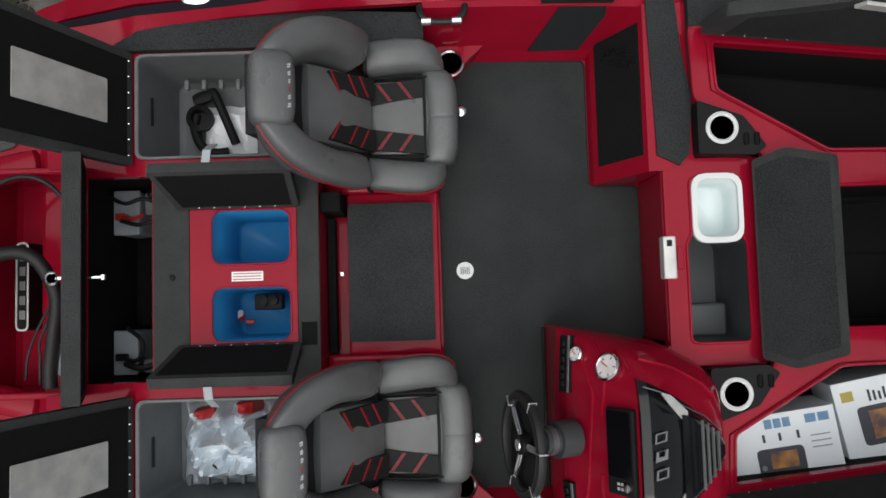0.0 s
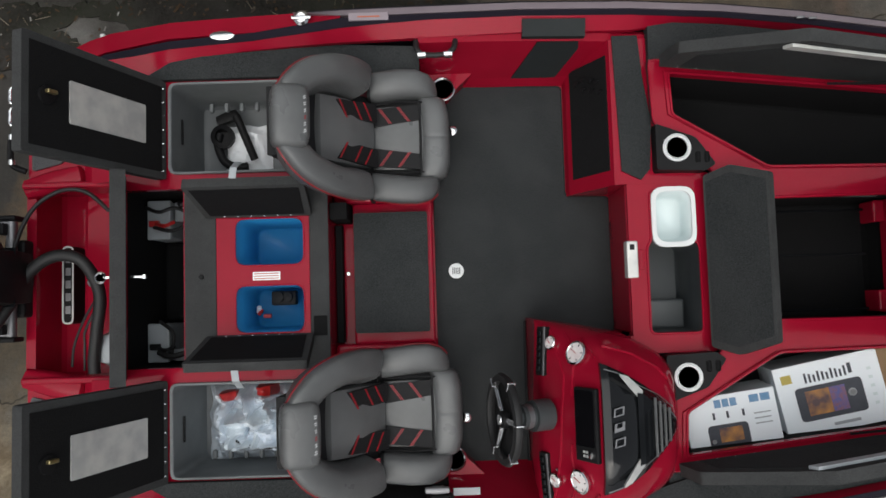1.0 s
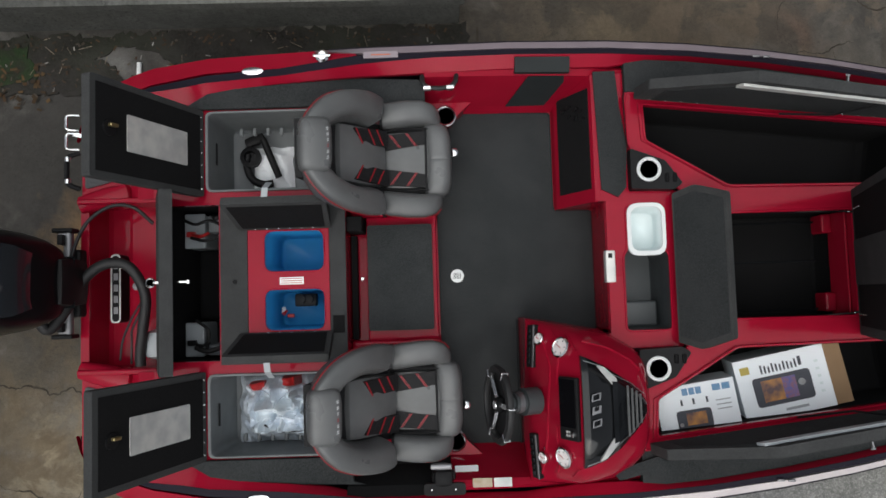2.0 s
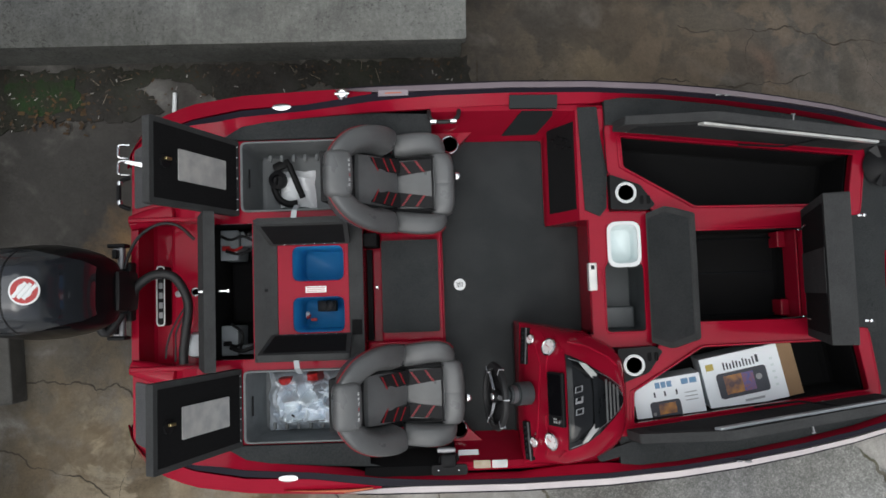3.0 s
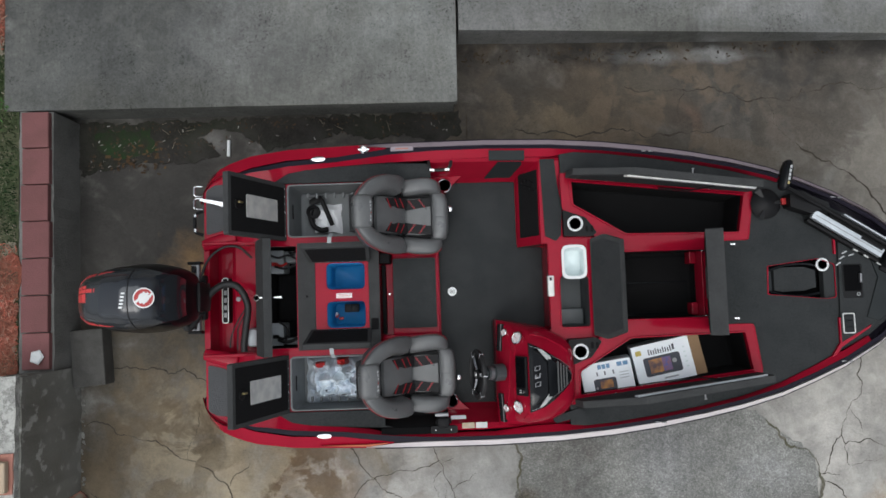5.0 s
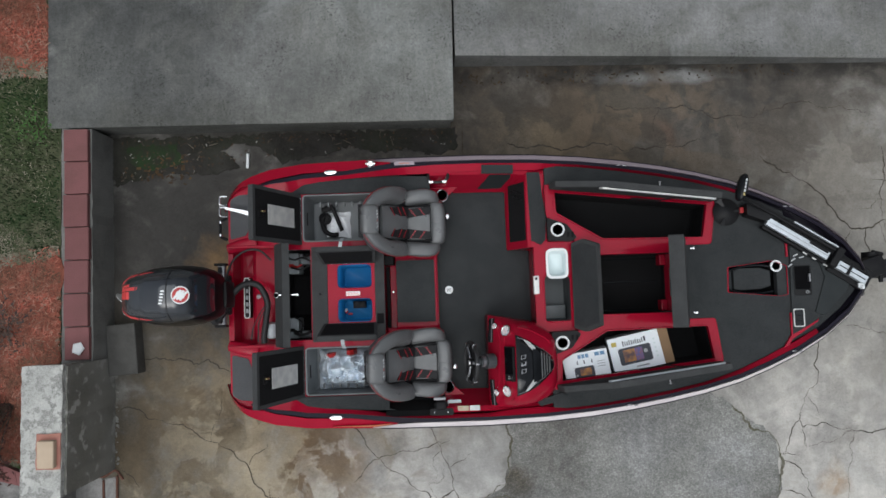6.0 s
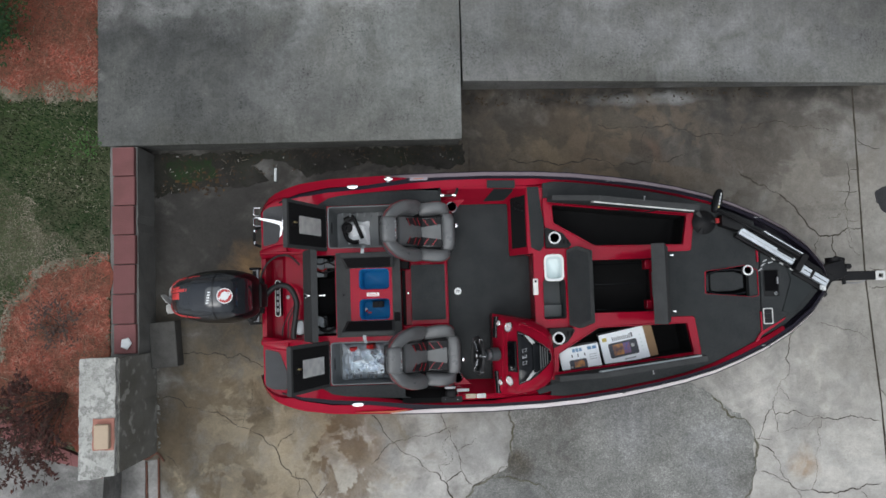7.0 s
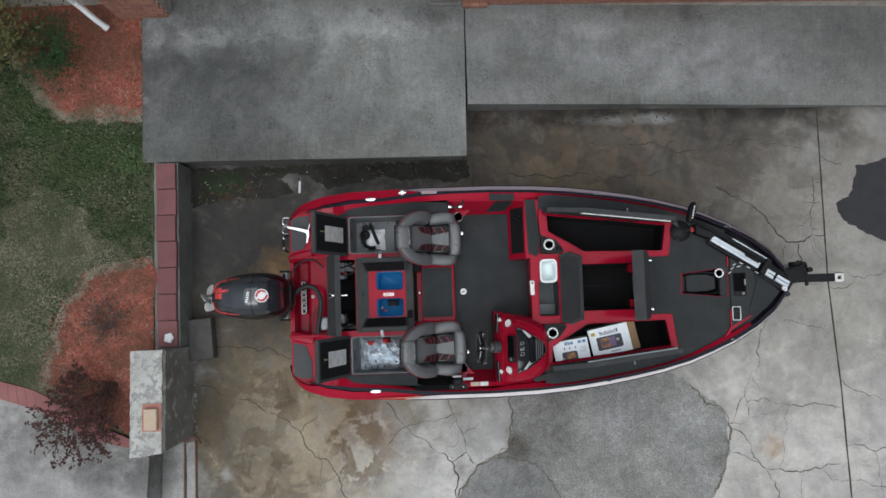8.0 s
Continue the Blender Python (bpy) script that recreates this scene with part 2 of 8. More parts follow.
def curve(points, n=24):
    """Points along a smooth line through the given ones."""
    p = [Vector(q) for q in points]
    p = [2 * p[0] - p[1], *p, 2 * p[-1] - p[-2]]
    out = []
    spans = len(p) - 3
    for i in range(spans):
        m = max(2, n // spans)
        for j in range(m):
            t = j / m
            a, b, c, d = p[i:i + 4]
            out.append(0.5 * ((2 * b) + (c - a) * t + (2 * a - 5 * b + 4 * c - d) * t * t + (3 * b - a - 3 * c + d) * t ** 3))
    out.append(p[-2])
    return out


def lathe(profile, n=24, m=None):
    """A turned body round z from pairs of radius and height."""
    bm = loft([[(r * math.cos(2 * math.pi * i / n), r * math.sin(2 * math.pi * i / n), z) for i in range(n)] for r, z in profile])
    if m is not None:
        bm.transform(m)
    return bm


def ring_of(x, y, z, r_out, r_in, h, n=28):
    return lathe([(r_in, 0), (r_in, h), ((r_in + r_out) / 2, h + 0.004), (r_out, h), (r_out, 0), (r_in, 0)], n, pose(x, y, z))


def pillow(sx, sy, sz, r=0.05, m=None, puff=0.0):
    """A padded block with rounded edges, centred."""
    bm = box(-sx / 2, sx / 2, -sy / 2, sy / 2, -sz / 2, sz / 2)
    bmesh.ops.subdivide_edges(bm, edges=bm.edges[:], cuts=5, use_grid_fill=True)
    for v in bm.verts:
        for i, s in enumerate((sx, sy, sz)):
            v.co[i] = v.co[i] / (s / 2)
        c = v.co.copy()
        core = Vector([max(-1, min(1, c[i])) * max(0.0, (s / 2 - r)) for i, s in enumerate((sx, sy, sz))])
        full = Vector([c[i] * s / 2 for i, s in enumerate((sx, sy, sz))])
        d = full - core
        v.co = core + (d.normalized() * r if d.length > 1e-6 else d)
        if puff:
            v.co.z += puff * (1 - c.x ** 2) * (1 - c.y ** 2) * (1 if c.z > 0 else -1)
    if m is not None:
        bm.transform(m)
    return bm


def bead(outline, z, r, n=6):
    """A rounded lip that runs round an outline; z may be a function of x and y."""
    pts = []
    for i, (x, y) in enumerate(outline):
        xb, yb = outline[(i + 1) % len(outline)]
        m = max(1, int(math.hypot(xb - x, yb - y) / 0.25))
        pts += [(x + (xb - x) * j / m, y + (yb - y) * j / m) for j in range(m)]
    pts = [Vector((x, y, z(x, y) if callable(z) else z)) for x, y in pts]
    rings = []
    for i, p in enumerate(pts):
        d = pts[(i + 1) % len(pts)] - pts[i - 1]
        s = Vector((-d.y, d.x, 0)).normalized()
        rings.append([p + s * r * math.cos(2 * math.pi * k / n) + Vector((0, 0, r * math.sin(2 * math.pi * k / n))) for k in range(n)])
    return loft(rings + rings[:1], caps=False)


def frame_of(origin, along, normal):
    """A pose with x along a line and z along a normal."""
    x = Vector(along).normalized()
    z = (Vector(normal) - x * x.dot(Vector(normal))).normalized()
    y = z.cross(x)
    return Matrix.Translation(origin) @ Matrix((x, y, z)).transposed().to_4x4()


def between(table, x):
    return float(np.interp(x, [a for a, _ in table], [b for _, b in table]))


# ---- the ground and what bounds it ----
def crackline(points, width, z, seed, jitter=0.03):
    """A jagged ribbon along a line: each stretch is halved and thrown aside again and again."""
    rng = random.Random(seed)
    pts = [Vector(p) for p in points]
    throw = 0.16
    while max((b - a).length for a, b in zip(pts, pts[1:])) > 0.022:
        out = [pts[0]]
        for a, b in zip(pts, pts[1:]):
            d = b - a
            if d.length > 0.022:
                k = rng.uniform(0.35, 0.65)
                out.append(a + d * k + Vector((-d.y, d.x)) * rng.uniform(-throw, throw) * min(1.0, jitter / 0.03))
            out.append(b)
        pts = out
    bm = bmesh.new()
    prev = None
    wide = rng.uniform(0.6, 1.0)
    for i, p in enumerate(pts):
        d = (pts[min(i + 1, len(pts) - 1)] - pts[max(i - 1, 0)]).normalized()
        wide = min(1.0, max(0.22, wide + rng.uniform(-0.22, 0.22)))
        w = width * wide * min(1.0, 0.25 + 0.15 * min(i, len(pts) - 1 - i)) / 2
        cur = (bm.verts.new((p.x - d.y * w, p.y + d.x * w, z)), bm.verts.new((p.x + d.y * w, p.y - d.x * w, z)))
        if prev:
            bm.faces.new((prev[0], prev[1], cur[1], cur[0]))
        prev = cur
    return bm


def wobbly(points, amount, step, seed):
    """The outline broken up into short, uneven steps."""
    rng, out = random.Random(seed), []
    for i, (x, y) in enumerate(points):
        xb, yb = points[(i + 1) % len(points)]
        n = max(1, int(math.hypot(xb - x, yb - y) / step))
        for j in range(n):
            t = j / n
            out.append((x + (xb - x) * t + rng.uniform(-amount, amount), y + (yb - y) * t + rng.uniform(-amount, amount)))
    return out


def stained_concrete(name, base, stains, streak=0.0, pits=0.5, wide=0.5, stones=0.0, speckle=0.35, pale=1.7, fine=0.55):
    """Weathered concrete: mottling at five scales, pits, dark and pale flecks, brushed streaks, and broken stains (x, y, radius, colour, strength); a strength of 1.x or 2.x gives a tide-marked stain of strength x."""
    m = bpy.data.materials.new(name)
    m.use_nodes = True
    n, l = m.node_tree.nodes, m.node_tree.links
    b = n["Principled BSDF"]
    b.inputs["Roughness"].default_value, b.inputs["Specular IOR Level"].default_value = 0.88, 0.22
    where = n.new("ShaderNodeNewGeometry").outputs["Position"]

    def tex(scale, detail, rough, lo, hi, to_lo, to_hi, stretch=None, swirl=0.0):
        t = n.new("ShaderNodeTexNoise")
        t.inputs["Scale"].default_value, t.inputs["Detail"].default_value, t.inputs["Roughness"].default_value = scale, detail, rough
        t.inputs["Distortion"].default_value = swirl
        src = where
        if stretch:
            mp = n.new("ShaderNodeMapping")
            mp.inputs["Scale"].default_value = stretch
            l.new(src, mp.inputs["Vector"])
            src = mp.outputs[0]
        l.new(src, t.inputs["Vector"])
        r = n.new("ShaderNodeMapRange")
        for key, value in (("From Min", lo), ("From Max", hi), ("To Min", to_lo), ("To Max", to_hi)):
            r.inputs[key].default_value = value
        l.new(t.outputs["Fac"], r.inputs["Value"])
        return t, r.outputs[0]

    def times(a_, c_):
        k = n.new("ShaderNodeMath")
        k.operation = "MULTIPLY"
        l.new(a_, k.inputs[0])
        l.new(c_, k.inputs[1])
        return k.outputs[0]

    value = tex(0.8, 7, 0.58, 0.3, 0.7, 1 - 0.55 * wide, 1 + 0.55 * wide, None, 0.4)[1]
    value = times(value, tex(2.7, 8, 0.62, 0.30, 0.70, 1 - 0.50 * speckle, 1 + 0.50 * speckle, None, 0.45)[1])
    value = times(value, tex(9.5, 7, 0.68, 0.36, 0.64, 1 - 0.42 * speckle, 1 + 0.42 * speckle, None, 0.3)[1])
    value = times(value, tex(42, 4, 0.65, 0.36, 0.64, 1 - fine * speckle, 1 + fine * speckle)[1])
    value = times(value, tex(150, 2, 0.6, 0.3, 0.7, 0.89, 1.11)[1])
    patchy = tex(1.9, 5, 0.6, 0.46, 0.62, 0.0, 0.65 * pits, None, 0.4)[1]
    holes = times(tex(46, 5, 0.7, 0.55, 0.62, 0.0, 1.0)[1], patchy)
    solid = n.new("ShaderNodeMath")
    solid.operation = "SUBTRACT"
    solid.inputs[0].default_value = 1.0
    l.new(holes, solid.inputs[1])
    value = times(value, solid.outputs[0])
    value = times(value, tex(31, 5, 0.7, 0.60, 0.65, 1.0, pale)[1])
    value = times(value, tex(64, 3, 0.62, 0.64, 0.70, 1.0, 1.0 - 0.6 * pits)[1])
    value = times(value, tex(17, 8, 0.75, 0.64, 0.69, 1.0, 1.0 - 0.35 * pits)[1])
    if stones:
        value = times(value, tex(95, 3, 0.6, 0.46, 0.66, 1.0 - 0.35 * stones, 1.0 + stones)[1])
    if streak:
        value = times(value, tex(3.0, 6, 0.6, 0.3, 0.7, 1 - streak, 1 + streak, (9, 1.3, 1), 0.5)[1])
    warp, _ = tex(1.5, 9, 0.62, 0, 1, 0, 1, None, 0.5)
    tide = [tex(k, 10, 0.60, 0.485, 0.530, 0.0, 1.0, None, 0.5)[1] for k in (1.55, 2.35)]
    broken = tex(2.8, 9, 0.62, 0.36, 0.56, 0.2, 1.0, None, 0.6)[1]
    rgb = n.new("ShaderNodeRGB")
    rgb.outputs[0].default_value = (*base, 1)
    col = rgb.outputs[0]
    sep = n.new("ShaderNodeSeparateXYZ")
    l.new(where, sep.inputs[0])
    com = n.new("ShaderNodeCombineXYZ")
    l.new(sep.outputs["X"], com.inputs["X"])
    l.new(sep.outputs["Y"], com.inputs["Y"])
    for x, y, r, colour, strength, *shape in stains:
        d = n.new("ShaderNodeVectorMath")
        d.operation = "DISTANCE"
        src = com.outputs[0]
        if shape:
            sc = n.new("ShaderNodeVectorMath")
            sc.operation = "MULTIPLY"
            l.new(src, sc.inputs[0])
            sc.inputs[1].default_value = (1 / shape[0], 1, 1)
            src, x = sc.outputs[0], x / shape[0]
        l.new(src, d.inputs[0])
        d.inputs[1].default_value = (x, y, 0)
        a_ = n.new("ShaderNodeMath")
        a_.operation = "MULTIPLY_ADD"
        l.new(warp.outputs["Fac"], a_.inputs[0])
        a_.inputs[1].default_value = 3.4 * r
        l.new(d.outputs["Value"], a_.inputs[2])
        f = n.new("ShaderNodeMapRange")
        f.inputs["From Min"].default_value, f.inputs["From Max"].default_value = 3.2 * r, 2.1 * r
        f.inputs["To Max"].default_value = strength % 1 if strength > 1 else strength
        l.new(a_.outputs[0], f.inputs["Value"])
        x_ = n.new("ShaderNodeMix")
        x_.data_type = "RGBA"
        l.new(times(f.outputs[0], tide[int(strength) - 1]) if strength > 1 else times(f.outputs[0], broken) if r < 1.2 else f.outputs[0], x_.inputs["Factor"])
        l.new(col, x_.inputs["A"])
        x_.inputs["B"].default_value = (*colour, 1)
        col = x_.outputs["Result"]
    tone = n.new("ShaderNodeMix")
    tone.data_type, tone.blend_type = "RGBA", "MULTIPLY"
    tone.inputs["Factor"].default_value = 1.0
    l.new(col, tone.inputs["A"])
    l.new(value, tone.inputs["B"])
    l.new(tone.outputs["Result"], b.inputs["Base Color"])
    bn = n.new("ShaderNodeBump")
    bn.inputs["Strength"].default_value, bn.inputs["Distance"].default_value = 0.6, 0.005
    l.new(tex(60, 6, 0.65, 0.2, 0.8, 0, 1)[1], bn.inputs["Height"])
    l.new(bn.outputs[0], b.inputs["Normal"])
    return m


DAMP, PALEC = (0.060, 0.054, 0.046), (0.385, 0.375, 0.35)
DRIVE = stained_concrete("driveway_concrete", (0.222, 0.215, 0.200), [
    (1.6, 1.75, 1.3, (0.082, 0.062, 0.042), 0.92, 2.2), (3.3, 1.55, 1.3, (0.080, 0.068, 0.055), 0.88), (2.85, 2.0, 0.24, (0.050, 0.049, 0.048), 0.95, 2.2), (2.3, 2.2, 0.07, (0.22, 0.225, 0.22), 0.9, 9.0), (0.6, 2.05, 0.5, DAMP, 0.85), (1.75, 1.45, 0.35, (0.18, 0.13, 0.085), 0.6), (2.45, 1.62, 0.22, (0.12, 0.07, 0.05), 0.7, 1.5), (3.35, 1.5, 0.2, (0.13, 0.075, 0.05), 0.7), (2.3, 1.95, 0.5, (0.085, 0.075, 0.06), 0.8, 1.8), (1.0, 1.5, 0.35, (0.22, 0.17, 0.11), 0.6), (3.9, 1.95, 0.6, (0.09, 0.08, 0.065), 0.7, 1.6),
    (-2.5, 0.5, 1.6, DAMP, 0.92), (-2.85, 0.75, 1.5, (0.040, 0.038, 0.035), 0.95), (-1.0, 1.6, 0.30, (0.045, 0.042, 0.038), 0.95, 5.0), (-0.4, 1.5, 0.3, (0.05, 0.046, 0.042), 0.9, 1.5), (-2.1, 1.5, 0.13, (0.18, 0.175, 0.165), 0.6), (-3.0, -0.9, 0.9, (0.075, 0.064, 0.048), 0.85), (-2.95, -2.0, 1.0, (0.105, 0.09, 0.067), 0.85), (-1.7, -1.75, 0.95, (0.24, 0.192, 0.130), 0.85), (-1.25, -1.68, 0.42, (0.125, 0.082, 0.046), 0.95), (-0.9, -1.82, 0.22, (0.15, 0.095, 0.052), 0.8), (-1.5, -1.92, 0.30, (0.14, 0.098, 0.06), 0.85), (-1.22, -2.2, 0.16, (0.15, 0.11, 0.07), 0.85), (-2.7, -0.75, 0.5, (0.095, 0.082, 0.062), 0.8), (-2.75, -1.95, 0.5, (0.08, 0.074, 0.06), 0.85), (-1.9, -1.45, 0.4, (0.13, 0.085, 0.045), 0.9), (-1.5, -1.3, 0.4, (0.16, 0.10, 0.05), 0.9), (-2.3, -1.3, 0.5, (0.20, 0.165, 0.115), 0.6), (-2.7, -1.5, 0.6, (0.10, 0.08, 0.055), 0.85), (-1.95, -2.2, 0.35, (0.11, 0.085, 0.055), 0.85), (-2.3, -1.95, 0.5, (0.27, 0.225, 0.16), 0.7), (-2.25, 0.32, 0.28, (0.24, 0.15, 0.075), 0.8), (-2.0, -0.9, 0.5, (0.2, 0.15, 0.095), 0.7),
    # the near-black streaks at y 2.24 to 2.28 paint the walk's shadow and dirt
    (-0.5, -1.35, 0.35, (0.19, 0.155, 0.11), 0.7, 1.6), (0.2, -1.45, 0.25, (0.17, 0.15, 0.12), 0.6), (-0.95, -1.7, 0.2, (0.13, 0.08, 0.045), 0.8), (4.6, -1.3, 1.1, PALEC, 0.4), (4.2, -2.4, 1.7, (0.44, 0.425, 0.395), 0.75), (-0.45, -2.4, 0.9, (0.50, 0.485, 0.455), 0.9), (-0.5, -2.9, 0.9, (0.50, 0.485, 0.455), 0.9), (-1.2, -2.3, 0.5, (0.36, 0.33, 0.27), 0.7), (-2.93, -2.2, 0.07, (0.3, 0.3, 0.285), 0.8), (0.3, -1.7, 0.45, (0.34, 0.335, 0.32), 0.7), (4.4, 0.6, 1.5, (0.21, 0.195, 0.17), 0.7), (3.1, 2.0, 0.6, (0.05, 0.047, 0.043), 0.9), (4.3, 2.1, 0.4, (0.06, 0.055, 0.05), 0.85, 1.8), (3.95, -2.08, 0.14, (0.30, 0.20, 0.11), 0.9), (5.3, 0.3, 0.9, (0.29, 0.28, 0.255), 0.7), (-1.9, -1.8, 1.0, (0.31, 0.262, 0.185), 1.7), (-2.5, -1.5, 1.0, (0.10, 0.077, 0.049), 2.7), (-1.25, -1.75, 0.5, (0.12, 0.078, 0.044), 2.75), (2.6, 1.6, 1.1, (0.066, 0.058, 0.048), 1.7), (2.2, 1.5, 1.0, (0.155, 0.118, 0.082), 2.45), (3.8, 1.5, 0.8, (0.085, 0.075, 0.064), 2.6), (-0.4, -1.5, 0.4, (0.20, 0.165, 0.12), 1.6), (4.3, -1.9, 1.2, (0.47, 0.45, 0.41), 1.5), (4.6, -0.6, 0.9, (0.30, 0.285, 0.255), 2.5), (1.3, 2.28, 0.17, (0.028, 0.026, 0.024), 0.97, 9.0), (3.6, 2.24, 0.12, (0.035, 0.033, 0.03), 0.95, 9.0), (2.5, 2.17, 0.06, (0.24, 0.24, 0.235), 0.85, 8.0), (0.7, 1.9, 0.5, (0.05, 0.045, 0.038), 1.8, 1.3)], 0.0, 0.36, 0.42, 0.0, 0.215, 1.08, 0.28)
PORCH = stained_concrete("porch_concrete", (0.163, 0.165, 0.154), [
    (-3.1, 2.5, 1.5, (0.070, 0.073, 0.072), 0.8), (-2.7, 3.0, 0.5, (0.062, 0.065, 0.065), 0.7, 2.2), (-0.35, 2.7, 0.9, (0.245, 0.258, 0.25), 0.8), (-1.7, 2.3, 0.6, (0.19, 0.193, 0.19), 0.6), (-2.2, 1.72, 0.24, (0.085, 0.086, 0.078), 0.8, 6.0), (-0.9, 1.95, 0.4, (0.10, 0.101, 0.094), 0.7, 2.0), (2.6, 2.28, 0.13, (0.085, 0.086, 0.08), 0.8, 9.0), (-3.6, 3.3, 0.2, (0.25, 0.252, 0.25), 0.8, 2.0), (-1.0, 3.31, 0.12, (0.36, 0.365, 0.36), 0.9, 9.0), (-3.0, 3.28, 0.10, (0.32, 0.325, 0.32), 0.8, 5.0), (-1.6, 3.46, 0.12, (0.22, 0.222, 0.222), 0.7, 9.0), (-0.1, 3.48, 0.2, (0.09, 0.09, 0.09), 0.7, 1.5),
    (-3.74, 2.5, 0.05, (0.24, 0.24, 0.23), 0.7), (1.1, 2.9, 0.6, (0.10, 0.103, 0.103), 0.7, 1.6), (2.2, 2.9, 0.4, (0.23, 0.235, 0.235), 0.7, 2.0), (3.6, 2.85, 0.5, (0.27, 0.275, 0.275), 0.75, 2.2), (5.0, 3.1, 0.5, (0.11, 0.11, 0.11), 0.6, 2.0), (1.8, 3.28, 0.15, (0.28, 0.285, 0.285), 0.8, 4.0), (2.6, 3.5, 0.2, (0.085, 0.08, 0.075), 0.8, 4.0), (0.9, 2.4, 0.2, (0.22, 0.22, 0.218), 0.7, 3.0), (-2.1, 3.35, 0.35, (0.235, 0.245, 0.24), 0.8, 3.0), (0.9, 3.2, 0.45, (0.225, 0.232, 0.23), 0.75, 2.0)], 0.075, 0.85, 0.32, 0.0, 0.20, 1.12, 0.6)
EDGEDIRT = node_mat("edge_dirt", (0.10, 0.09, 0.07), rough=1.0, spec=0.1, second=(0.19, 0.18, 0.15), scale=9, amount=0.9, detail=8, third=(0.06, 0.065, 0.03), third_scale=4.0, third_amount=0.6)
CRACK = node_mat("crack_dirt", (0.040, 0.034, 0.027), rough=1.0, spec=0.1, second=(0.08, 0.07, 0.055), scale=12, amount=0.7)
ASPHALT = stained_concrete("worn_asphalt", (0.205, 0.205, 0.192), [(2.0, -1.6, 0.35, (0.22, 0.222, 0.22), 0.7), (2.9, -2.0, 0.4, (0.23, 0.232, 0.23), 0.7), (1.7, -1.25, 0.4, (0.12, 0.12, 0.118), 0.7, 2.0), (1.1, -1.6, 0.4, (0.12, 0.112, 0.10), 0.7), (0.7, -1.97, 0.16, (0.075, 0.06, 0.035), 0.9), (3.3, -2.1, 0.2, (0.09, 0.085, 0.075), 0.8), (0.5, -2.5, 0.5, (0.12, 0.122, 0.122), 0.7)], 0.0, 0.45, 0.6, 0.42, 0.30, 1.3)
WET = node_mat("fresh_tar", (0.026, 0.026, 0.028), rough=0.7, spec=0.12, second=(0.040, 0.039, 0.039), scale=6, amount=0.6, grain=0.5, grain_scale=140, bump=0.5)
SOIL = node_mat("damp_soil", (0.014, 0.0125, 0.011), rough=1.0, spec=0.1, second=(0.050, 0.047, 0.043), scale=3.5, amount=0.8, detail=9, third=(0.022, 0.035, 0.012), third_scale=1.6, third_amount=0.3, grain=0.6, grain_scale=60, bump=1.0, bump_scale=40)
TURF = node_mat("turf", (0.024, 0.036, 0.015), rough=1.0, spec=0.1, second=(0.13, 0.115, 0.08), scale=3.2, detail=10, amount=0.8, third=(0.035, 0.06, 0.018), third_scale=0.9, third_amount=0.7, grain=0.6, grain_scale=60, bump=1.0, bump_scale=40)
MULCH = node_mat("red_mulch", (0.19, 0.06, 0.04), rough=1.0, spec=0.1, second=(0.08, 0.036, 0.025), scale=6, amount=0.8, detail=9, third=(0.045, 0.034, 0.022), third_scale=1.7, third_amount=0.8, grain=0.6, grain_scale=80, bump=1.0, bump_scale=50)
PAVER = node_mat("red_paver", (0.20, 0.088, 0.088), rough=0.9, spec=0.2, second=(0.13, 0.064, 0.06), scale=5, amount=0.7, grain=0.3, grain_scale=150, bump=0.5, bump_scale=80, per_object=0.5)
BRICK = node_mat("red_brick", (0.30, 0.155, 0.115), rough=0.9, spec=0.2, second=(0.20, 0.105, 0.08), scale=7, amount=0.6, grain=0.4, grain_scale=150, bump=0.5, per_object=0.5)
MORTAR = node_mat("mortar", (0.42, 0.39, 0.35), rough=0.95, spec=0.2, second=(0.2, 0.19, 0.17), scale=9, amount=0.6, bump=0.6)
OLDWALL = node_mat("weathered_wall", (0.13, 0.13, 0.122), rough=0.95, spec=0.2, second=(0.06, 0.06, 0.055), scale=5, amount=0.8, third=(0.22, 0.22, 0.21), third_scale=2.2, third_amount=0.4, grain=0.5, grain_scale=110, bump=0.9, bump_scale=60)
LIMEWASH = node_mat("flaking_whitewash", (0.43, 0.43, 0.405), rough=0.95, spec=0.2, third=(0.24, 0.24, 0.225), third_scale=3.0, third_amount=0.75, second=(0.10, 0.10, 0.092), scale=15, amount=0.85, sharp=(0.48, 0.57), detail=8, grain=0.4, grain_scale=110, bump=0.8)
PIERSIDE = node_mat("dark_pier_render", (0.135, 0.132, 0.116), rough=0.95, spec=0.2, third=(0.23, 0.23, 0.215), third_scale=2.0, third_amount=0.7, second=(0.44, 0.44, 0.41), scale=8, amount=0.9, sharp=(0.57, 0.63), detail=8, grain=0.5, grain_scale=110, bump=0.8)
PATHC = stained_concrete("grey_path_concrete", (0.30, 0.294, 0.283), [(-4.3, -1.85, 0.45, (0.125, 0.123, 0.118), 0.85, 2.4), (-5.3, -1.45, 0.4, (0.13, 0.128, 0.122), 0.8, 2.0), (-3.95, -2.0, 0.25, (0.12, 0.118, 0.112), 0.8), (-5.0, -2.75, 0.4, (0.33, 0.325, 0.31), 0.8, 3.0)], 0.05, 0.4, 0.3, 0.0, 0.24, 1.2, 0.4)

RUST = node_mat("rusty_iron", (0.14, 0.06, 0.04), rough=0.9, second=(0.07, 0.035, 0.025), scale=14, amount=0.7, bump=0.5)
E_ = 300.0
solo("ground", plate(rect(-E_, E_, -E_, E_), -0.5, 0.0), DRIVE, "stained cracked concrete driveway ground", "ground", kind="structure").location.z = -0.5

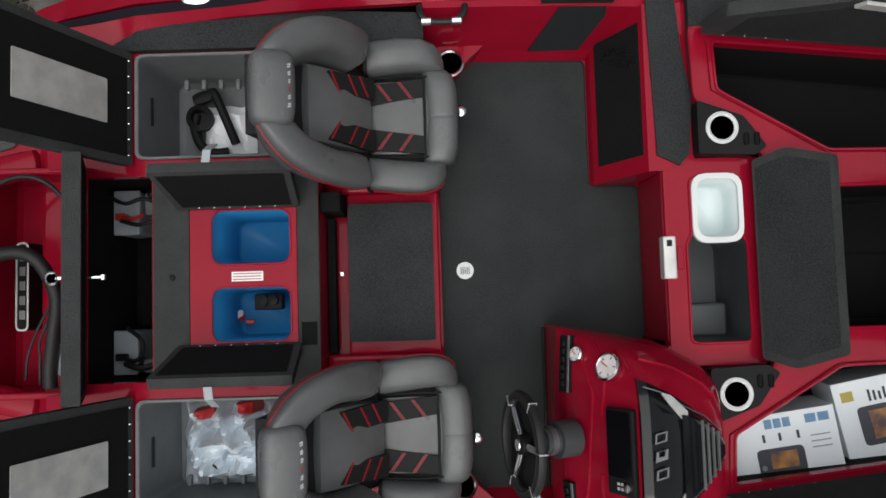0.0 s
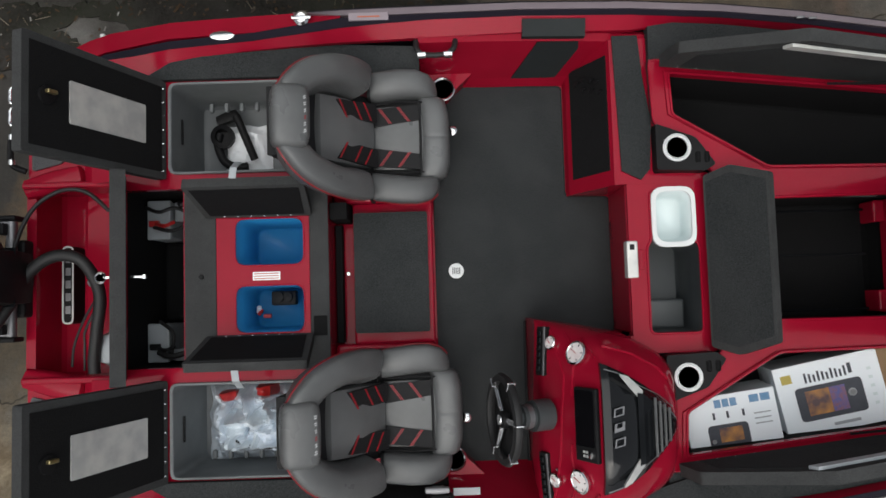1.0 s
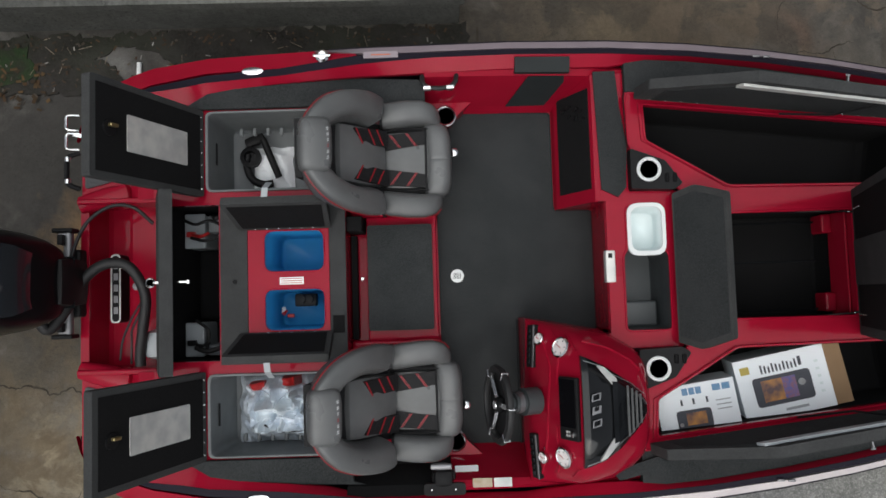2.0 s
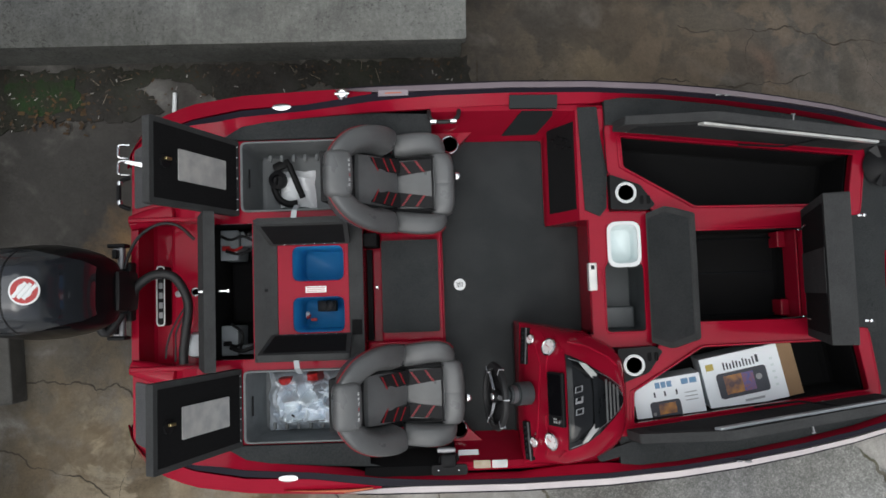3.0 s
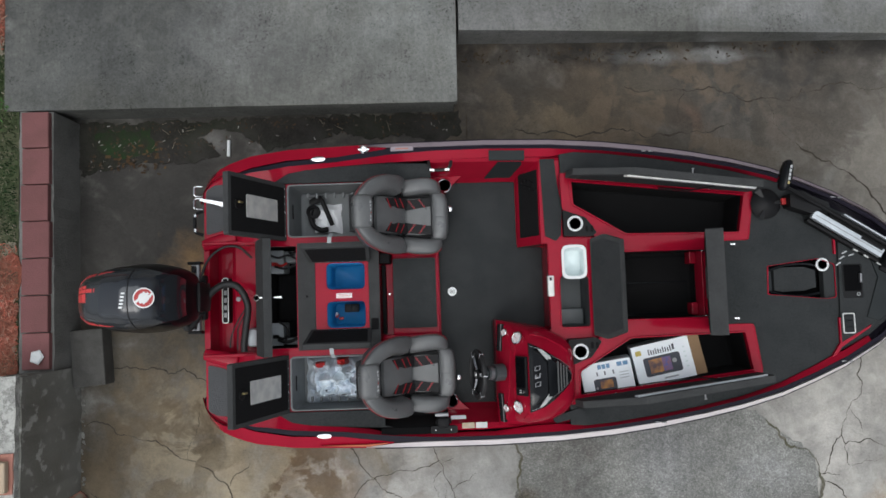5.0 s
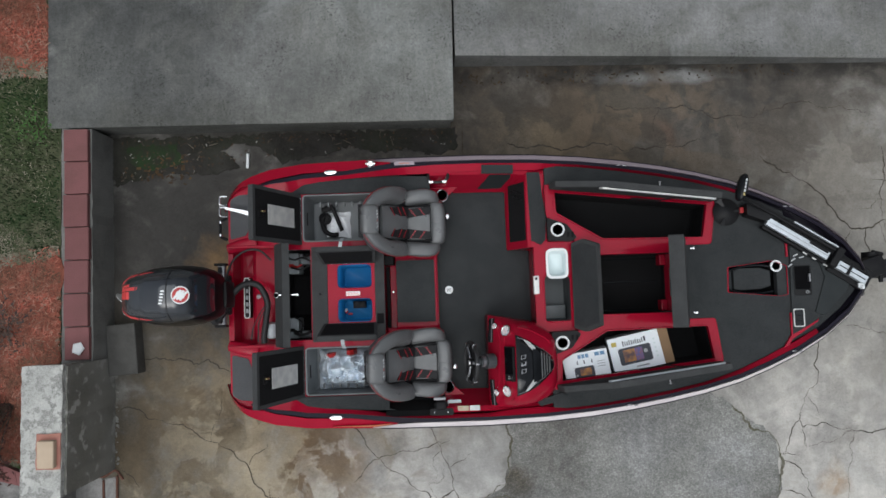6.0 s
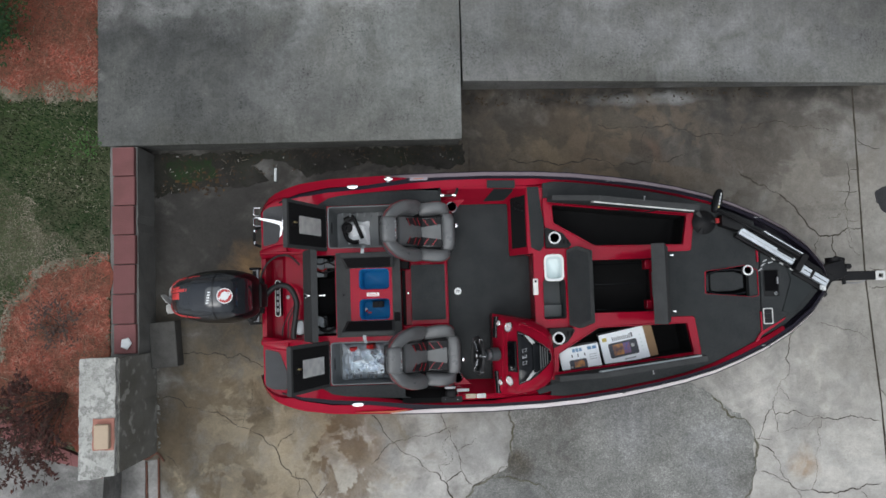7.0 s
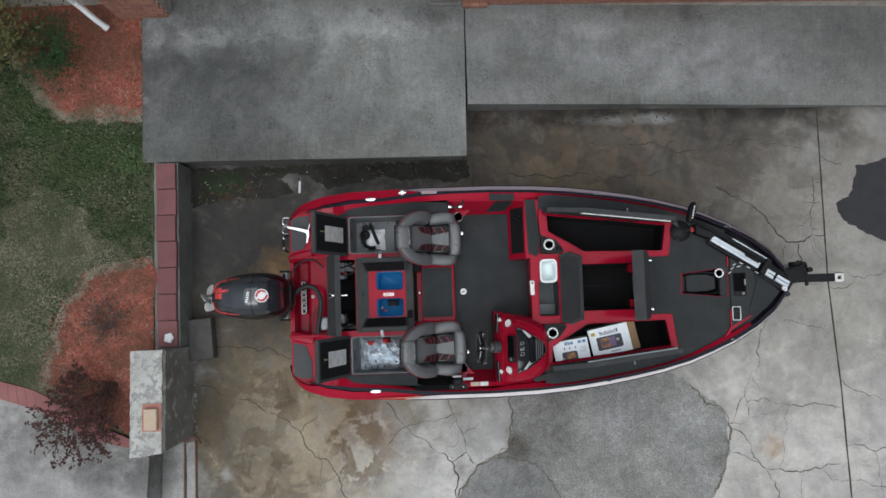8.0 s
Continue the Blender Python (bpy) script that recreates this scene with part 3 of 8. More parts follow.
# cracks of the driveway, corner by corner, each with its width
AFT_CRACKS = [
    (0.0080, [(-3.3, -1.68), (-3.11, -1.89)]), (0.0088, [(-3.3, -1.1), (-2.91, -1.21), (-2.66, -1.27), (-2.38, -1.45), (-2.0, -1.72), (-1.67, -2.06), (-1.53, -2.28), (-1.43, -2.54), (-1.4, -3.2)]),
    (0.0056, [(-2.0, -1.72), (-1.86, -1.56), (-1.8, -1.5)]), (0.0056, [(-1.79, -1.95), (-1.75, -2.17), (-1.81, -2.44)]), (0.0072, [(-1.82, -2.6), (-1.76, -2.34), (-1.44, -2.11)]),
    (0.0104, [(-3.1, -0.6), (-2.79, -0.61), (-2.15, -0.78), (-1.6, -0.85)]), (0.0048, [(-2.38, -1.45), (-2.29, -1.23), (-2.26, -1.02)]),
]
BROKEN_CORNER = [
    (0.015, [(-0.92, -1.36), (-0.8, -1.53), (-0.45, -1.84), (-0.09, -2.15), (-0.04, -2.29), (-0.08, -2.6)]), (0.007, [(-0.93, -1.91), (-0.79, -1.76), (-0.6, -1.65), (-0.3, -1.62), (-0.02, -1.54)]),
    (0.010, [(-0.07, -1.25), (-0.03, -1.62), (0.04, -1.77), (0.09, -2.02), (0.2, -2.17)]), (0.013, [(-0.09, -2.15), (0.0, -2.07), (0.09, -2.02)]),
    (0.006, [(-0.09, -2.15), (-0.17, -1.94), (-0.05, -1.93), (-0.01, -1.8)]), (0.005, [(0.04, -1.79), (0.27, -1.66)]), (0.005, [(-0.03, -1.62), (-0.12, -1.69), (-0.1, -1.93)]), (0.006, [(-0.03, -1.55), (0.06, -1.52)]),
]
BOW_CRACKS = [
    (0.0086, [(3.99, -0.45), (3.87, -0.72), (3.68, -1.29), (3.64, -1.43), (3.67, -1.51), (4.05, -1.54), (4.21, -1.57), (4.52, -1.54), (4.85, -1.62)]), (0.0072, [(3.64, -1.43), (3.44, -1.77), (3.62, -1.78)]),
    (0.0065, [(3.69, -1.71), (3.67, -1.51)]), (0.0036, [(3.74, -1.2), (3.84, -1.4)]), (0.0086, [(3.44, -1.81), (3.69, -2.06), (3.72, -2.21), (3.85, -2.34), (4.01, -2.67), (4.1, -3.3)]),
    (0.0108, [(3.44, -2.13), (3.72, -2.25), (3.85, -2.34), (4.39, -2.39), (4.57, -2.37), (4.82, -2.3)]), (0.0086, [(4.57, -2.39), (4.81, -2.54), (5.06, -2.53), (5.5, -2.6)]),
]
FINE_CRACKS = [
    (0.0043, [(4.18, -1.57), (4.15, -1.87), (4.02, -2.36)]), (0.0036, [(3.71, -1.71), (4.0, -1.65), (4.21, -1.57)]), (0.0036, [(4.19, -0.49), (4.51, -0.58), (4.84, -0.75)]), (0.0065, [(4.87, -1.23), (5.6, -1.48)]),
    (0.0101, [(4.87, -2.09), (5.02, -2.09), (5.22, -2.17), (5.6, -2.16)]), (0.0043, [(4.33, -2.4), (4.33, -2.9)]), (0.0072, [(5.25, -2.19), (5.31, -2.54), (5.31, -2.9)]),
    (0.0086, [(4.84, 0.12), (5.13, 0.03), (5.38, 0.05), (5.9, 0.0)]), (0.0072, [(4.83, -0.09), (5.05, -0.09), (5.14, 0.0)]),
]
FORE_CRACKS = [
    (0.012, [(3.4, 1.3), (3.59, 1.15), (4.0, 0.89), (4.22, 0.59), (4.3, 0.51), (4.45, 0.51), (4.64, 0.59), (4.82, 0.6)]), (0.009, [(4.69, 1.37), (4.68, 1.11), (4.62, 0.87), (4.63, 0.59), (4.66, 0.41)]),
    (0.007, [(4.68, 1.25), (4.81, 1.26)]), (0.006, [(4.54, 1.02), (4.79, 1.01)]), (0.007, [(4.6, 0.8), (4.53, 0.71), (4.37, 0.7)]), (0.006, [(4.6, 0.81), (4.67, 0.79)]),
    (0.009, [(4.45, 0.51), (4.44, 0.35), (4.54, 0.13)]), (0.006, [(4.3, 0.51), (4.23, 0.25)]), (0.007, [(4.6, 0.55), (4.64, 0.38), (4.78, 0.26)]), (0.006, [(4.63, 0.67), (4.73, 0.66), (4.8, 0.7)]),
]
WALK_CRACKS = [
    (0.013, [(0.75, 1.52), (1.08, 1.49), (1.52, 1.46), (1.67, 1.5), (1.85, 1.48), (2.18, 1.42), (2.62, 1.44), (2.81, 1.49)]), (0.010, [(1.8, 1.9), (2.38, 1.84), (2.61, 1.87), (2.97, 1.71), (3.37, 1.71), (4.58, 1.73)]),
    (0.007, [(3.42, 1.72), (3.53, 1.85)]), (0.005, [(2.66, 1.44), (2.68, 1.25)]), (0.006, [(4.8, 1.65), (4.94, 1.54), (5.08, 1.5)]), (0.005, [(4.79, 1.55), (4.94, 1.54)]), (0.005, [(2.37, 1.85), (2.3, 1.6), (2.4, 1.4)]), (0.005, [(3.4, 1.3), (3.2, 1.5), (3.15, 1.7)]),
]
for k, group_ in enumerate((AFT_CRACKS, BROKEN_CORNER, BOW_CRACKS, FINE_CRACKS, FORE_CRACKS, WALK_CRACKS)):
    for i, (width, line) in enumerate(group_):
        solo("ground_crack", crackline(line, width * 1.3, 0.003 + 0.0004 * (i % 3), 40 * k + i), CRACK, "dark jagged crack in the concrete", "crack", kind="structure")
solo("ground_joint", plate(wobbly([(4.79, 2.22), (4.79, 0.0), (4.87, -1.4), (4.93, -3.6), (4.948, -3.6), (4.888, -1.4), (4.808, 0.0), (4.806, 2.22)], 0.003, 0.12, 5), 0.0, 0.004), CRACK, "dark joint between concrete panels", "joint", kind="structure")
solo("ground_joint", plate(wobbly([(0.29, 1.68), (0.27, 0.4), (0.287, 0.4), (0.305, 1.68)], 0.003, 0.1, 6), 0.0, 0.004), CRACK, "dark joint between concrete panels", "joint", kind="structure")
solo("asphalt_patch", plate(wobbly([(0.71, -1.2), (0.67, -1.68), (0.61, -1.98), (0.4, -2.11), (0.22, -2.18), (0.09, -2.37), (-0.06, -2.59), (-0.1, -3.6), (3.0, -3.6), (3.17, -2.69), (3.35, -2.33), (3.41, -2.06), (3.41, -1.74), (3.33, -1.56), (2.95, -1.26), (2.5, -0.95)], 0.022, 0.05, 7), 0.0, 0.006),
     ASPHALT, "worn grey asphalt patch in the driveway", "patch", kind="structure")
solo("asphalt_patch", plate(wobbly([(-0.08, -3.5), (-0.03, -2.59), (0.12, -2.33), (0.28, -2.15), (0.6, -2.09), (0.83, -2.15), (1.04, -2.27), (1.17, -2.44), (1.26, -2.7), (1.3, -3.5)], 0.02, 0.045, 8), 0.006, 0.011),
     ASPHALT, "rounded second layer of grey asphalt", "patch", kind="structure")
solo("patch_edge", bm_join(crackline([(0.70, -1.25), (0.67, -1.68), (0.61, -1.98), (0.4, -2.11), (0.22, -2.18), (0.09, -2.37), (-0.06, -2.59)], 0.022, 0.013, 31), crackline([(0.28, -2.15), (0.6, -2.09), (0.83, -2.15), (1.04, -2.27), (1.17, -2.44), (1.26, -2.7)], 0.016, 0.0135, 33)), EDGEDIRT, "dirt and moss along the edge of the patch", "moss", kind="stuff")
solo("patch_edge", crackline([(2.95, -1.26), (3.33, -1.56), (3.41, -1.74), (3.41, -2.06), (3.35, -2.33), (3.17, -2.69)], 0.03, 0.013, 32), EDGEDIRT, "dirt and moss along the edge of the patch", "moss", kind="stuff")
solo("tar_patch", plate(wobbly([(5.25, 1.47), (5.41, 1.49), (5.66, 1.56), (6.70, 1.62), (6.90, 0.30), (5.58, 0.47), (5.38, 0.56), (5.24, 0.66), (5.12, 0.71), (5.03, 0.81), (4.98, 0.92), (4.98, 1.01), (5.12, 1.06), (5.19, 1.17), (5.22, 1.29), (5.27, 1.39)], 0.012, 0.04, 9), 0.0, 0.004), WET, "black tar patch on the concrete", "patch", kind="structure")

# raised porch and walk along the house
solo("porch", bm_join(plate([(-3.75, 1.755), (0.175, 1.71), (0.2, 3.9), (-3.75, 3.9)], 0.0, 0.40), plate(rounded([(-3.787, 1.72), (0.203, 1.675), (0.235, 3.9), (-3.787, 3.9)], 0.02, 2), 0.40, 0.49)),
     PORCH, "raised grey concrete porch slab with weathered edges", "porch", kind="structure")


def ramp(x, y):
    return 0.475 - 0.045 * max(0.0, x - 0.24)


solo("walkway", bm_join(plate([(0.238, 2.36), (9.0, 2.16), (9.0, 3.9), (0.243, 3.9)], 0.0, lambda x, y: ramp(x, y) - 0.07), plate([(0.238, 2.325), (3.0, 2.262), (5.4, 2.197), (9.0, 2.11), (9.0, 3.9), (5.4, 3.9), (3.0, 3.9), (0.243, 3.9)], lambda x, y: ramp(x, y) - 0.07, ramp)),
     PORCH, "sloping grey concrete walk beside the porch", "walkway", kind="structure")

# planting bed, turf and path on the higher side
TERRACE = 0.47
solo("lawn", plate([(-60, -1.0), (-5.55, -0.88), (-5.14, -1.0), (-4.8, -1.18), (-4.45, -1.4), (-3.9, -1.63), (-3.668, -1.7), (-3.668, 1.72), (-3.75, 1.76), (-3.75, 30), (-60, 30)], -0.02, TERRACE), TURF, "patchy green and straw-coloured lawn", "lawn", kind="structure")
solo("path", plate([(-60, -1.3), (-5.55, -1.10), (-5.07, -1.25), (-4.52, -1.60), (-3.95, -1.75), (-3.75, -1.86), (-3.8, -2.6), (-4.4, -12), (-60, -12)], -0.02, TERRACE - 0.02), PATHC, "pale grey concrete path", "path", kind="structure")
solo("path_joint", plate([(-6.5, -2.42), (-3.85, -2.42), (-3.85, -2.395), (-6.5, -2.385)], TERRACE - 0.02, TERRACE - 0.016), CRACK, "dark joint across the path", "joint", kind="structure")
EDGERED = node_mat("dull_red_edging", (0.26, 0.115, 0.112), rough=0.9, spec=0.2, second=(0.20, 0.088, 0.085), scale=4, amount=0.7, grain=0.3, grain_scale=120, bump=0.4, per_object=0.12)
edging = thing("brick_edging", (-4.7, -1.3, TERRACE - 0.04), "curved border of flat dull red bricks", "edging", kind="structure")
EDGE_IN = [(-6.6, -0.75), (-6.0, -0.8), (-5.55, -0.89), (-5.14, -1.01), (-4.8, -1.19), (-4.46, -1.41), (-3.98, -1.63), (-3.78, -1.68)]
EDGE_OUT = [(-6.6, -0.96), (-6.0, -1.0), (-5.55, -1.1), (-5.07, -1.26), (-4.72, -1.45), (-4.45, -1.62), (-3.95, -1.75), (-3.76, -1.86)]
for i in range(28):
    def along(line, t):
        k = min(int(t * (len(line) - 1)), len(line) - 2)
        f = t * (len(line) - 1) - k
        return (line[k][0] + (line[k + 1][0] - line[k][0]) * f, line[k][1] + (line[k + 1][1] - line[k][1]) * f)
    a, b = i / 28 + 0.0006, (i + 1) / 28 - 0.0006
    part("brick", plate([along(EDGE_IN, a), along(EDGE_IN, b), along(EDGE_OUT, b), along(EDGE_OUT, a)], TERRACE - 0.06, TERRACE + 0.012), EDGERED, edging)
BED_HOUSE = wobbly([(-3.79, 2.34), (-4.3, 2.30), (-4.86, 2.40), (-5.15, 2.9), (-5.6, 3.2), (-5.6, 3.75), (-3.79, 3.75)], 0.045, 0.08, 12)
BED_WALL = wobbly([(-3.64, 0.42), (-4.0, 0.45), (-4.37, 0.33), (-4.78, -0.2), (-4.92, -0.93), (-4.4, -1.38), (-3.95, -1.58), (-3.64, -1.6)], 0.06, 0.09, 13)
solo("mulch_bed", plate(BED_HOUSE, TERRACE, TERRACE + 0.012), MULCH, "bed of faded red mulch by the house", "mulch bed", kind="structure")
solo("mulch_bed", plate(BED_WALL, TERRACE, TERRACE + 0.012), MULCH, "bed of rusty red mulch behind the low wall", "mulch bed", kind="structure")

# low wall with a cap of red slabs
low_wall = thing("low_wall", (-3.45, 0.6, 0.0), "low weathered grey block wall capped with red slabs", "wall", kind="structure")
part("wall_body", bm_join(plate(wobbly([(-3.66, -0.60), (-3.355, -0.60), (-3.365, 1.70), (-3.66, 1.72)], 0.006, 0.09, 3), 0.0, 0.474)), OLDWALL, low_wall)
for k in range(7):
    y0 = -0.55 + 0.321 * k
    dx, dz = (0.006, -0.004, 0.0, 0.008, -0.006, 0.003, -0.002)[k], (0.0, 0.004, 0.001, 0.005, 0.002, 0.0, 0.003)[k]
    part("cap_slab", box(-3.61 + dx, -3.375 + dx, y0 + 0.004, y0 + 0.317, 0.47, 0.531 + dz, 0.008), PAVER, low_wall)
pier = thing("gate_pier", (-3.5, -1.15, 0.0), "stub of an old masonry pier with flaking whitewash", "pier", kind="structure")
part("pier_core", plate(wobbly([(-3.705, -0.575), (-3.345, -0.56), (-3.36, -1.70), (-3.72, -1.74)], 0.008, 0.08, 4), 0.0, 0.98), PIERSIDE, pier)
part("pier_top", plate(wobbly([(-3.722, -0.56), (-3.36, -0.545), (-3.375, -1.71), (-3.735, -1.755)], 0.006, 0.06, 5), 0.98, 1.04), LIMEWASH, pier)
part("mortar_bed", plate(wobbly([(-3.585, -1.15), (-3.37, -1.15), (-3.375, -1.46), (-3.59, -1.46)], 0.006, 0.06, 6), 1.04, 1.055), node_mat("pale_brick_bed", (0.42, 0.19, 0.15), rough=0.9, second=(0.25, 0.12, 0.08), scale=9, amount=0.6, bump=0.4), pier)
solo("loose_brick", box(-3.55, -3.40, -1.44, -1.20, 1.055, 1.12, 0.012), node_mat("pale_brick", (0.48, 0.38, 0.28), rough=0.9, second=(0.40, 0.31, 0.22), scale=8, amount=0.5, bump=0.4), "pale tan brick lying on the pier", "brick")
block = box(-0.147, 0.147, -0.255, 0.255, 0.0, 0.20, 0.012)
block.transform(pose(-3.2, -0.48, 0.0, 0, 0, 4))
solo("concrete_block", block, node_mat("weathered_block", (0.085, 0.083, 0.077), rough=0.95, spec=0.2, second=(0.045, 0.043, 0.04), scale=9, amount=0.8, detail=9, grain=0.4, grain_scale=120, bump=0.8), "dark weathered concrete block beside the wall", "block")
rock = lathe([(0.0, 0.0), (0.06, 0.0), (0.068, 0.015), (0.05, 0.03), (0.0, 0.035)], 5, pose(-3.46, -0.44, 0.536))
for v in rock.verts:
    v.co += noise.noise_vector(v.co * 9) * 0.03
    v.co.z = max(v.co.z, 0.536)
solo("white_stone", rock, WHITE, "white stone on the capped wall", "stone")
rubble = []
rng = random.Random(51)
for k in range(46):
    y = -0.58 - 1.14 * k / 46 + rng.uniform(-0.01, 0.01)
    r = rng.uniform(0.005, 0.02)
    lump = lathe([(0.0, -0.2), (0.8, -0.2), (1.0, 0.3), (0.55, 0.8), (0.0, 0.9)], 6, pose(-3.335 + rng.uniform(-0.012, 0.02), y, 0.2 * r, 0, 0, rng.uniform(0, 60)) @ Matrix.Diagonal((r, r * rng.uniform(0.8, 1.8), r * 0.9, 1)))
    if rng.random() < 0.62:
        rubble.append(lump)
    else:
        lump.free()
solo("mortar_rubble", bm_join(*rubble), PIERSIDE, "crumbled whitish mortar along the foot of the pier", "rubble", kind="stuff")
solo("kerb_strip", bm_join(plate(wobbly([(-3.80, -3.6), (-3.485, -3.6), (-3.485, -1.78), (-3.74, -1.80)], 0.006, 0.1, 21), 0.0, 0.02), plate(wobbly([(-3.45, -3.6), (-3.345, -3.6), (-3.345, -1.77), (-3.45, -1.79)], 0.004, 0.1, 22), 0.0, 0.012)), PATHC, "pale worn concrete strip beside the pier", "kerb", kind="structure")
solo("gutter_channel", bm_join(box(-3.475, -3.455, -3.6, -1.80, 0.0, 0.03, 0.004), box(-3.34, -3.32, -3.6, -1.76, 0.0, 0.03, 0.004)), RUST, "two thin rusty edging strips beside the pier", "edging", kind="structure")

solo("rusty_bar", tube(curve([(-3.62, -1.74, 0.03), (-3.45, -1.76, 0.045), (-3.34, -1.70, 0.04), (-3.27, -1.80, 0.015)], 12), 0.012, 6), RUST, "bent rusty bar lying at the foot of the pier", "bar")

# dirt in the corner between wall and porch
solo("soil_strip", plate(wobbly([(-3.355, 1.70), (-3.355, 1.20), (-3.2, 1.25), (-2.9, 1.32), (-2.3, 1.30), (-2.05, 1.36), (-2.1, 1.48), (-2.25, 1.55), (-2.05, 1.62), (-1.75, 1.52), (-1.6, 1.40), (-1.2, 1.45), (-0.9, 1.55), (-0.6, 1.46), (-0.3, 1.50), (0.0, 1.42), (0.25, 1.5), (0.24, 1.705)], 0.022, 0.03, 14), 0.0, 0.012), SOIL, "damp soil with moss and fallen leaves", "soil", kind="structure")
solo("moss_patch", plate(wobbly([(-3.2, 1.63), (-2.7, 1.62), (-2.62, 1.42), (-3.0, 1.36), (-3.2, 1.45)], 0.02, 0.03, 15), 0.012, 0.018), node_mat("moss", (0.012, 0.032, 0.007), rough=1.0, second=(0.018, 0.016, 0.011), scale=9, amount=0.85, bump=1.0, bump_scale=50), "green moss on the damp soil", "moss", kind="stuff")

solo("white_stick", tube([(-1.955, 1.35, 0.016), (-1.95, 1.50, 0.016)], 0.016, 10), WHITE, "short white plastic stick lying on the ground", "stick", smooth=40)

# the house behind the porch
house = thing("house", (0.0, 3.9, 0.0), "red brick house wall behind the porch", "house")
def house_y(x):
    return 3.72 if x < -4.07 else 3.55 if x < -3.43 else 3.82 if x < 0.21 else 3.60 - 0.022 * x


part("wall", plate([(-9, 3.74), (-4.07, 3.74), (-4.07, 3.565), (-3.43, 3.565), (-3.43, 3.84), (0.21, 3.84), (0.21, 3.605), (12, house_y(12) + 0.01), (12, 9), (-9, 9)], 0.0, 3.0), MORTAR, house)
part("roof", plate([(-9.2, 3.5), (12.2, 3.3), (12.2, 9.2), (-9.2, 9.2)], 3.0, 3.18), OLDWALL, house)
for row in range(9):
    z0 = 0.475 + row * 0.072
    shift = 0.1 if row % 2 else 0.0
    for x0, x1, y in [(-4.07, -3.43, 3.55)] + ([(0.21, 5.9, None)] if row < 3 else []):
        x = x0 - shift
        while x < x1 - 0.02:
            a, b = max(x + 0.005, x0), min(x + 0.2, x1)
            if b - a > 0.03:
                yb = y if y else house_y((a + b) / 2)
                part("brick", box(a, b, yb - 0.012, yb + 0.02, z0, z0 + 0.060), BRICK, house)
            x += 0.205
part("door_sill", bm_join(box(-0.22, 0.195, 3.57, 3.83, 0.49, 0.53, 0.008), box(-0.18, 0.16, 3.60, 3.83, 0.53, 0.60, 0.008)), OLDWALL, house, "dark worn sill of the doorway")
for k in range(3):
    part("sill_brick", box(0.215 + 0.105 * k, 0.313 + 0.105 * k, 3.535, 3.60, 0.478, 0.545, 0.004), BRICK, house)
spout = thing("downspout", (-4.3, 3.6, 0.5), "white metal downspout with a bent outlet", "downspout")
part("pipe", tube(curve([(-4.39, 3.56, 3.0), (-4.39, 3.56, 1.2), (-4.38, 3.555, 1.0), (-4.34, 3.525, 0.88), (-4.26, 3.45, 0.74), (-4.19, 3.40, 0.63)], 24), 0.036, 10), WHITE, spout, smooth=True)
part("outlet", tube([(-4.195, 3.403, 0.638), (-4.17, 3.385, 0.60)], 0.042, 10), WHITE, spout, smooth=True)


# ---- the boat: its lines ----
BEAM = [(-1.95, 0.82), (-1.93, 0.90), (-1.88, 0.985), (-1.80, 1.045), (-1.7, 1.085), (-1.5, 1.14), (-1.2, 1.175), (-0.4, 1.19), (0.4, 1.185), (0.9, 1.165), (1.3, 1.13), (1.66, 1.08), (2.0, 1.02), (2.3, 0.955),
        (2.6, 0.87), (2.85, 0.77), (3.1, 0.655), (3.35, 0.505), (3.55, 0.34), (3.68, 0.17), (3.73, 0.02)]
SHEER = [(-1.93, 0.86), (-1.6, 0.97), (-0.9, 1.03), (0.0, 1.08), (1.0, 1.13), (1.7, 1.17), (2.5, 1.20), (3.73, 1.24)]


def hb(x):
    return between(BEAM, x)


def gz(x):
    return between(SHEER, x)


STATIONS = [-1.95, -1.93, -1.9, -1.85, -1.78, -1.7, -1.6, -1.5, -1.35, -1.2, -1.0, -0.8, -0.6, -0.4, -0.2, 0.0, 0.2, 0.4, 0.65, 0.9, 1.1, 1.3, 1.5, 1.66, 1.85, 2.0, 2.15, 2.3, 2.45, 2.6, 2.73, 2.85, 2.98, 3.1, 3.23, 3.35,
            3.45, 3.55, 3.62, 3.68, 3.71, 3.73]


def strip(side, x0, x1, d0, d1, z0, z1, thick=0.02):
    """A band along the gunwale between two distances in from the side; all may change with x."""
    f = [a if callable(a) else (lambda x, a=a: a) for a in (d0, d1, z0, z1)]
    rings = []
    for x in sorted({x0, x1, *[s for s in STATIONS if x0 < s < x1]}):
        ya, yb = max(hb(x) - f[0](x), 0.0), max(hb(x) - f[1](x), 0.0)
        za, zb = f[2](x), f[3](x)
        rings.append([(x, side * ya, za), (x, side * yb, zb), (x, side * yb, zb - thick), (x, side * ya, za - thick)])
    return loft(rings)


boat = thing("bass_boat", (0.0, 0.0, 0.30), "red and charcoal fishing boat with its hatches open", "boat")
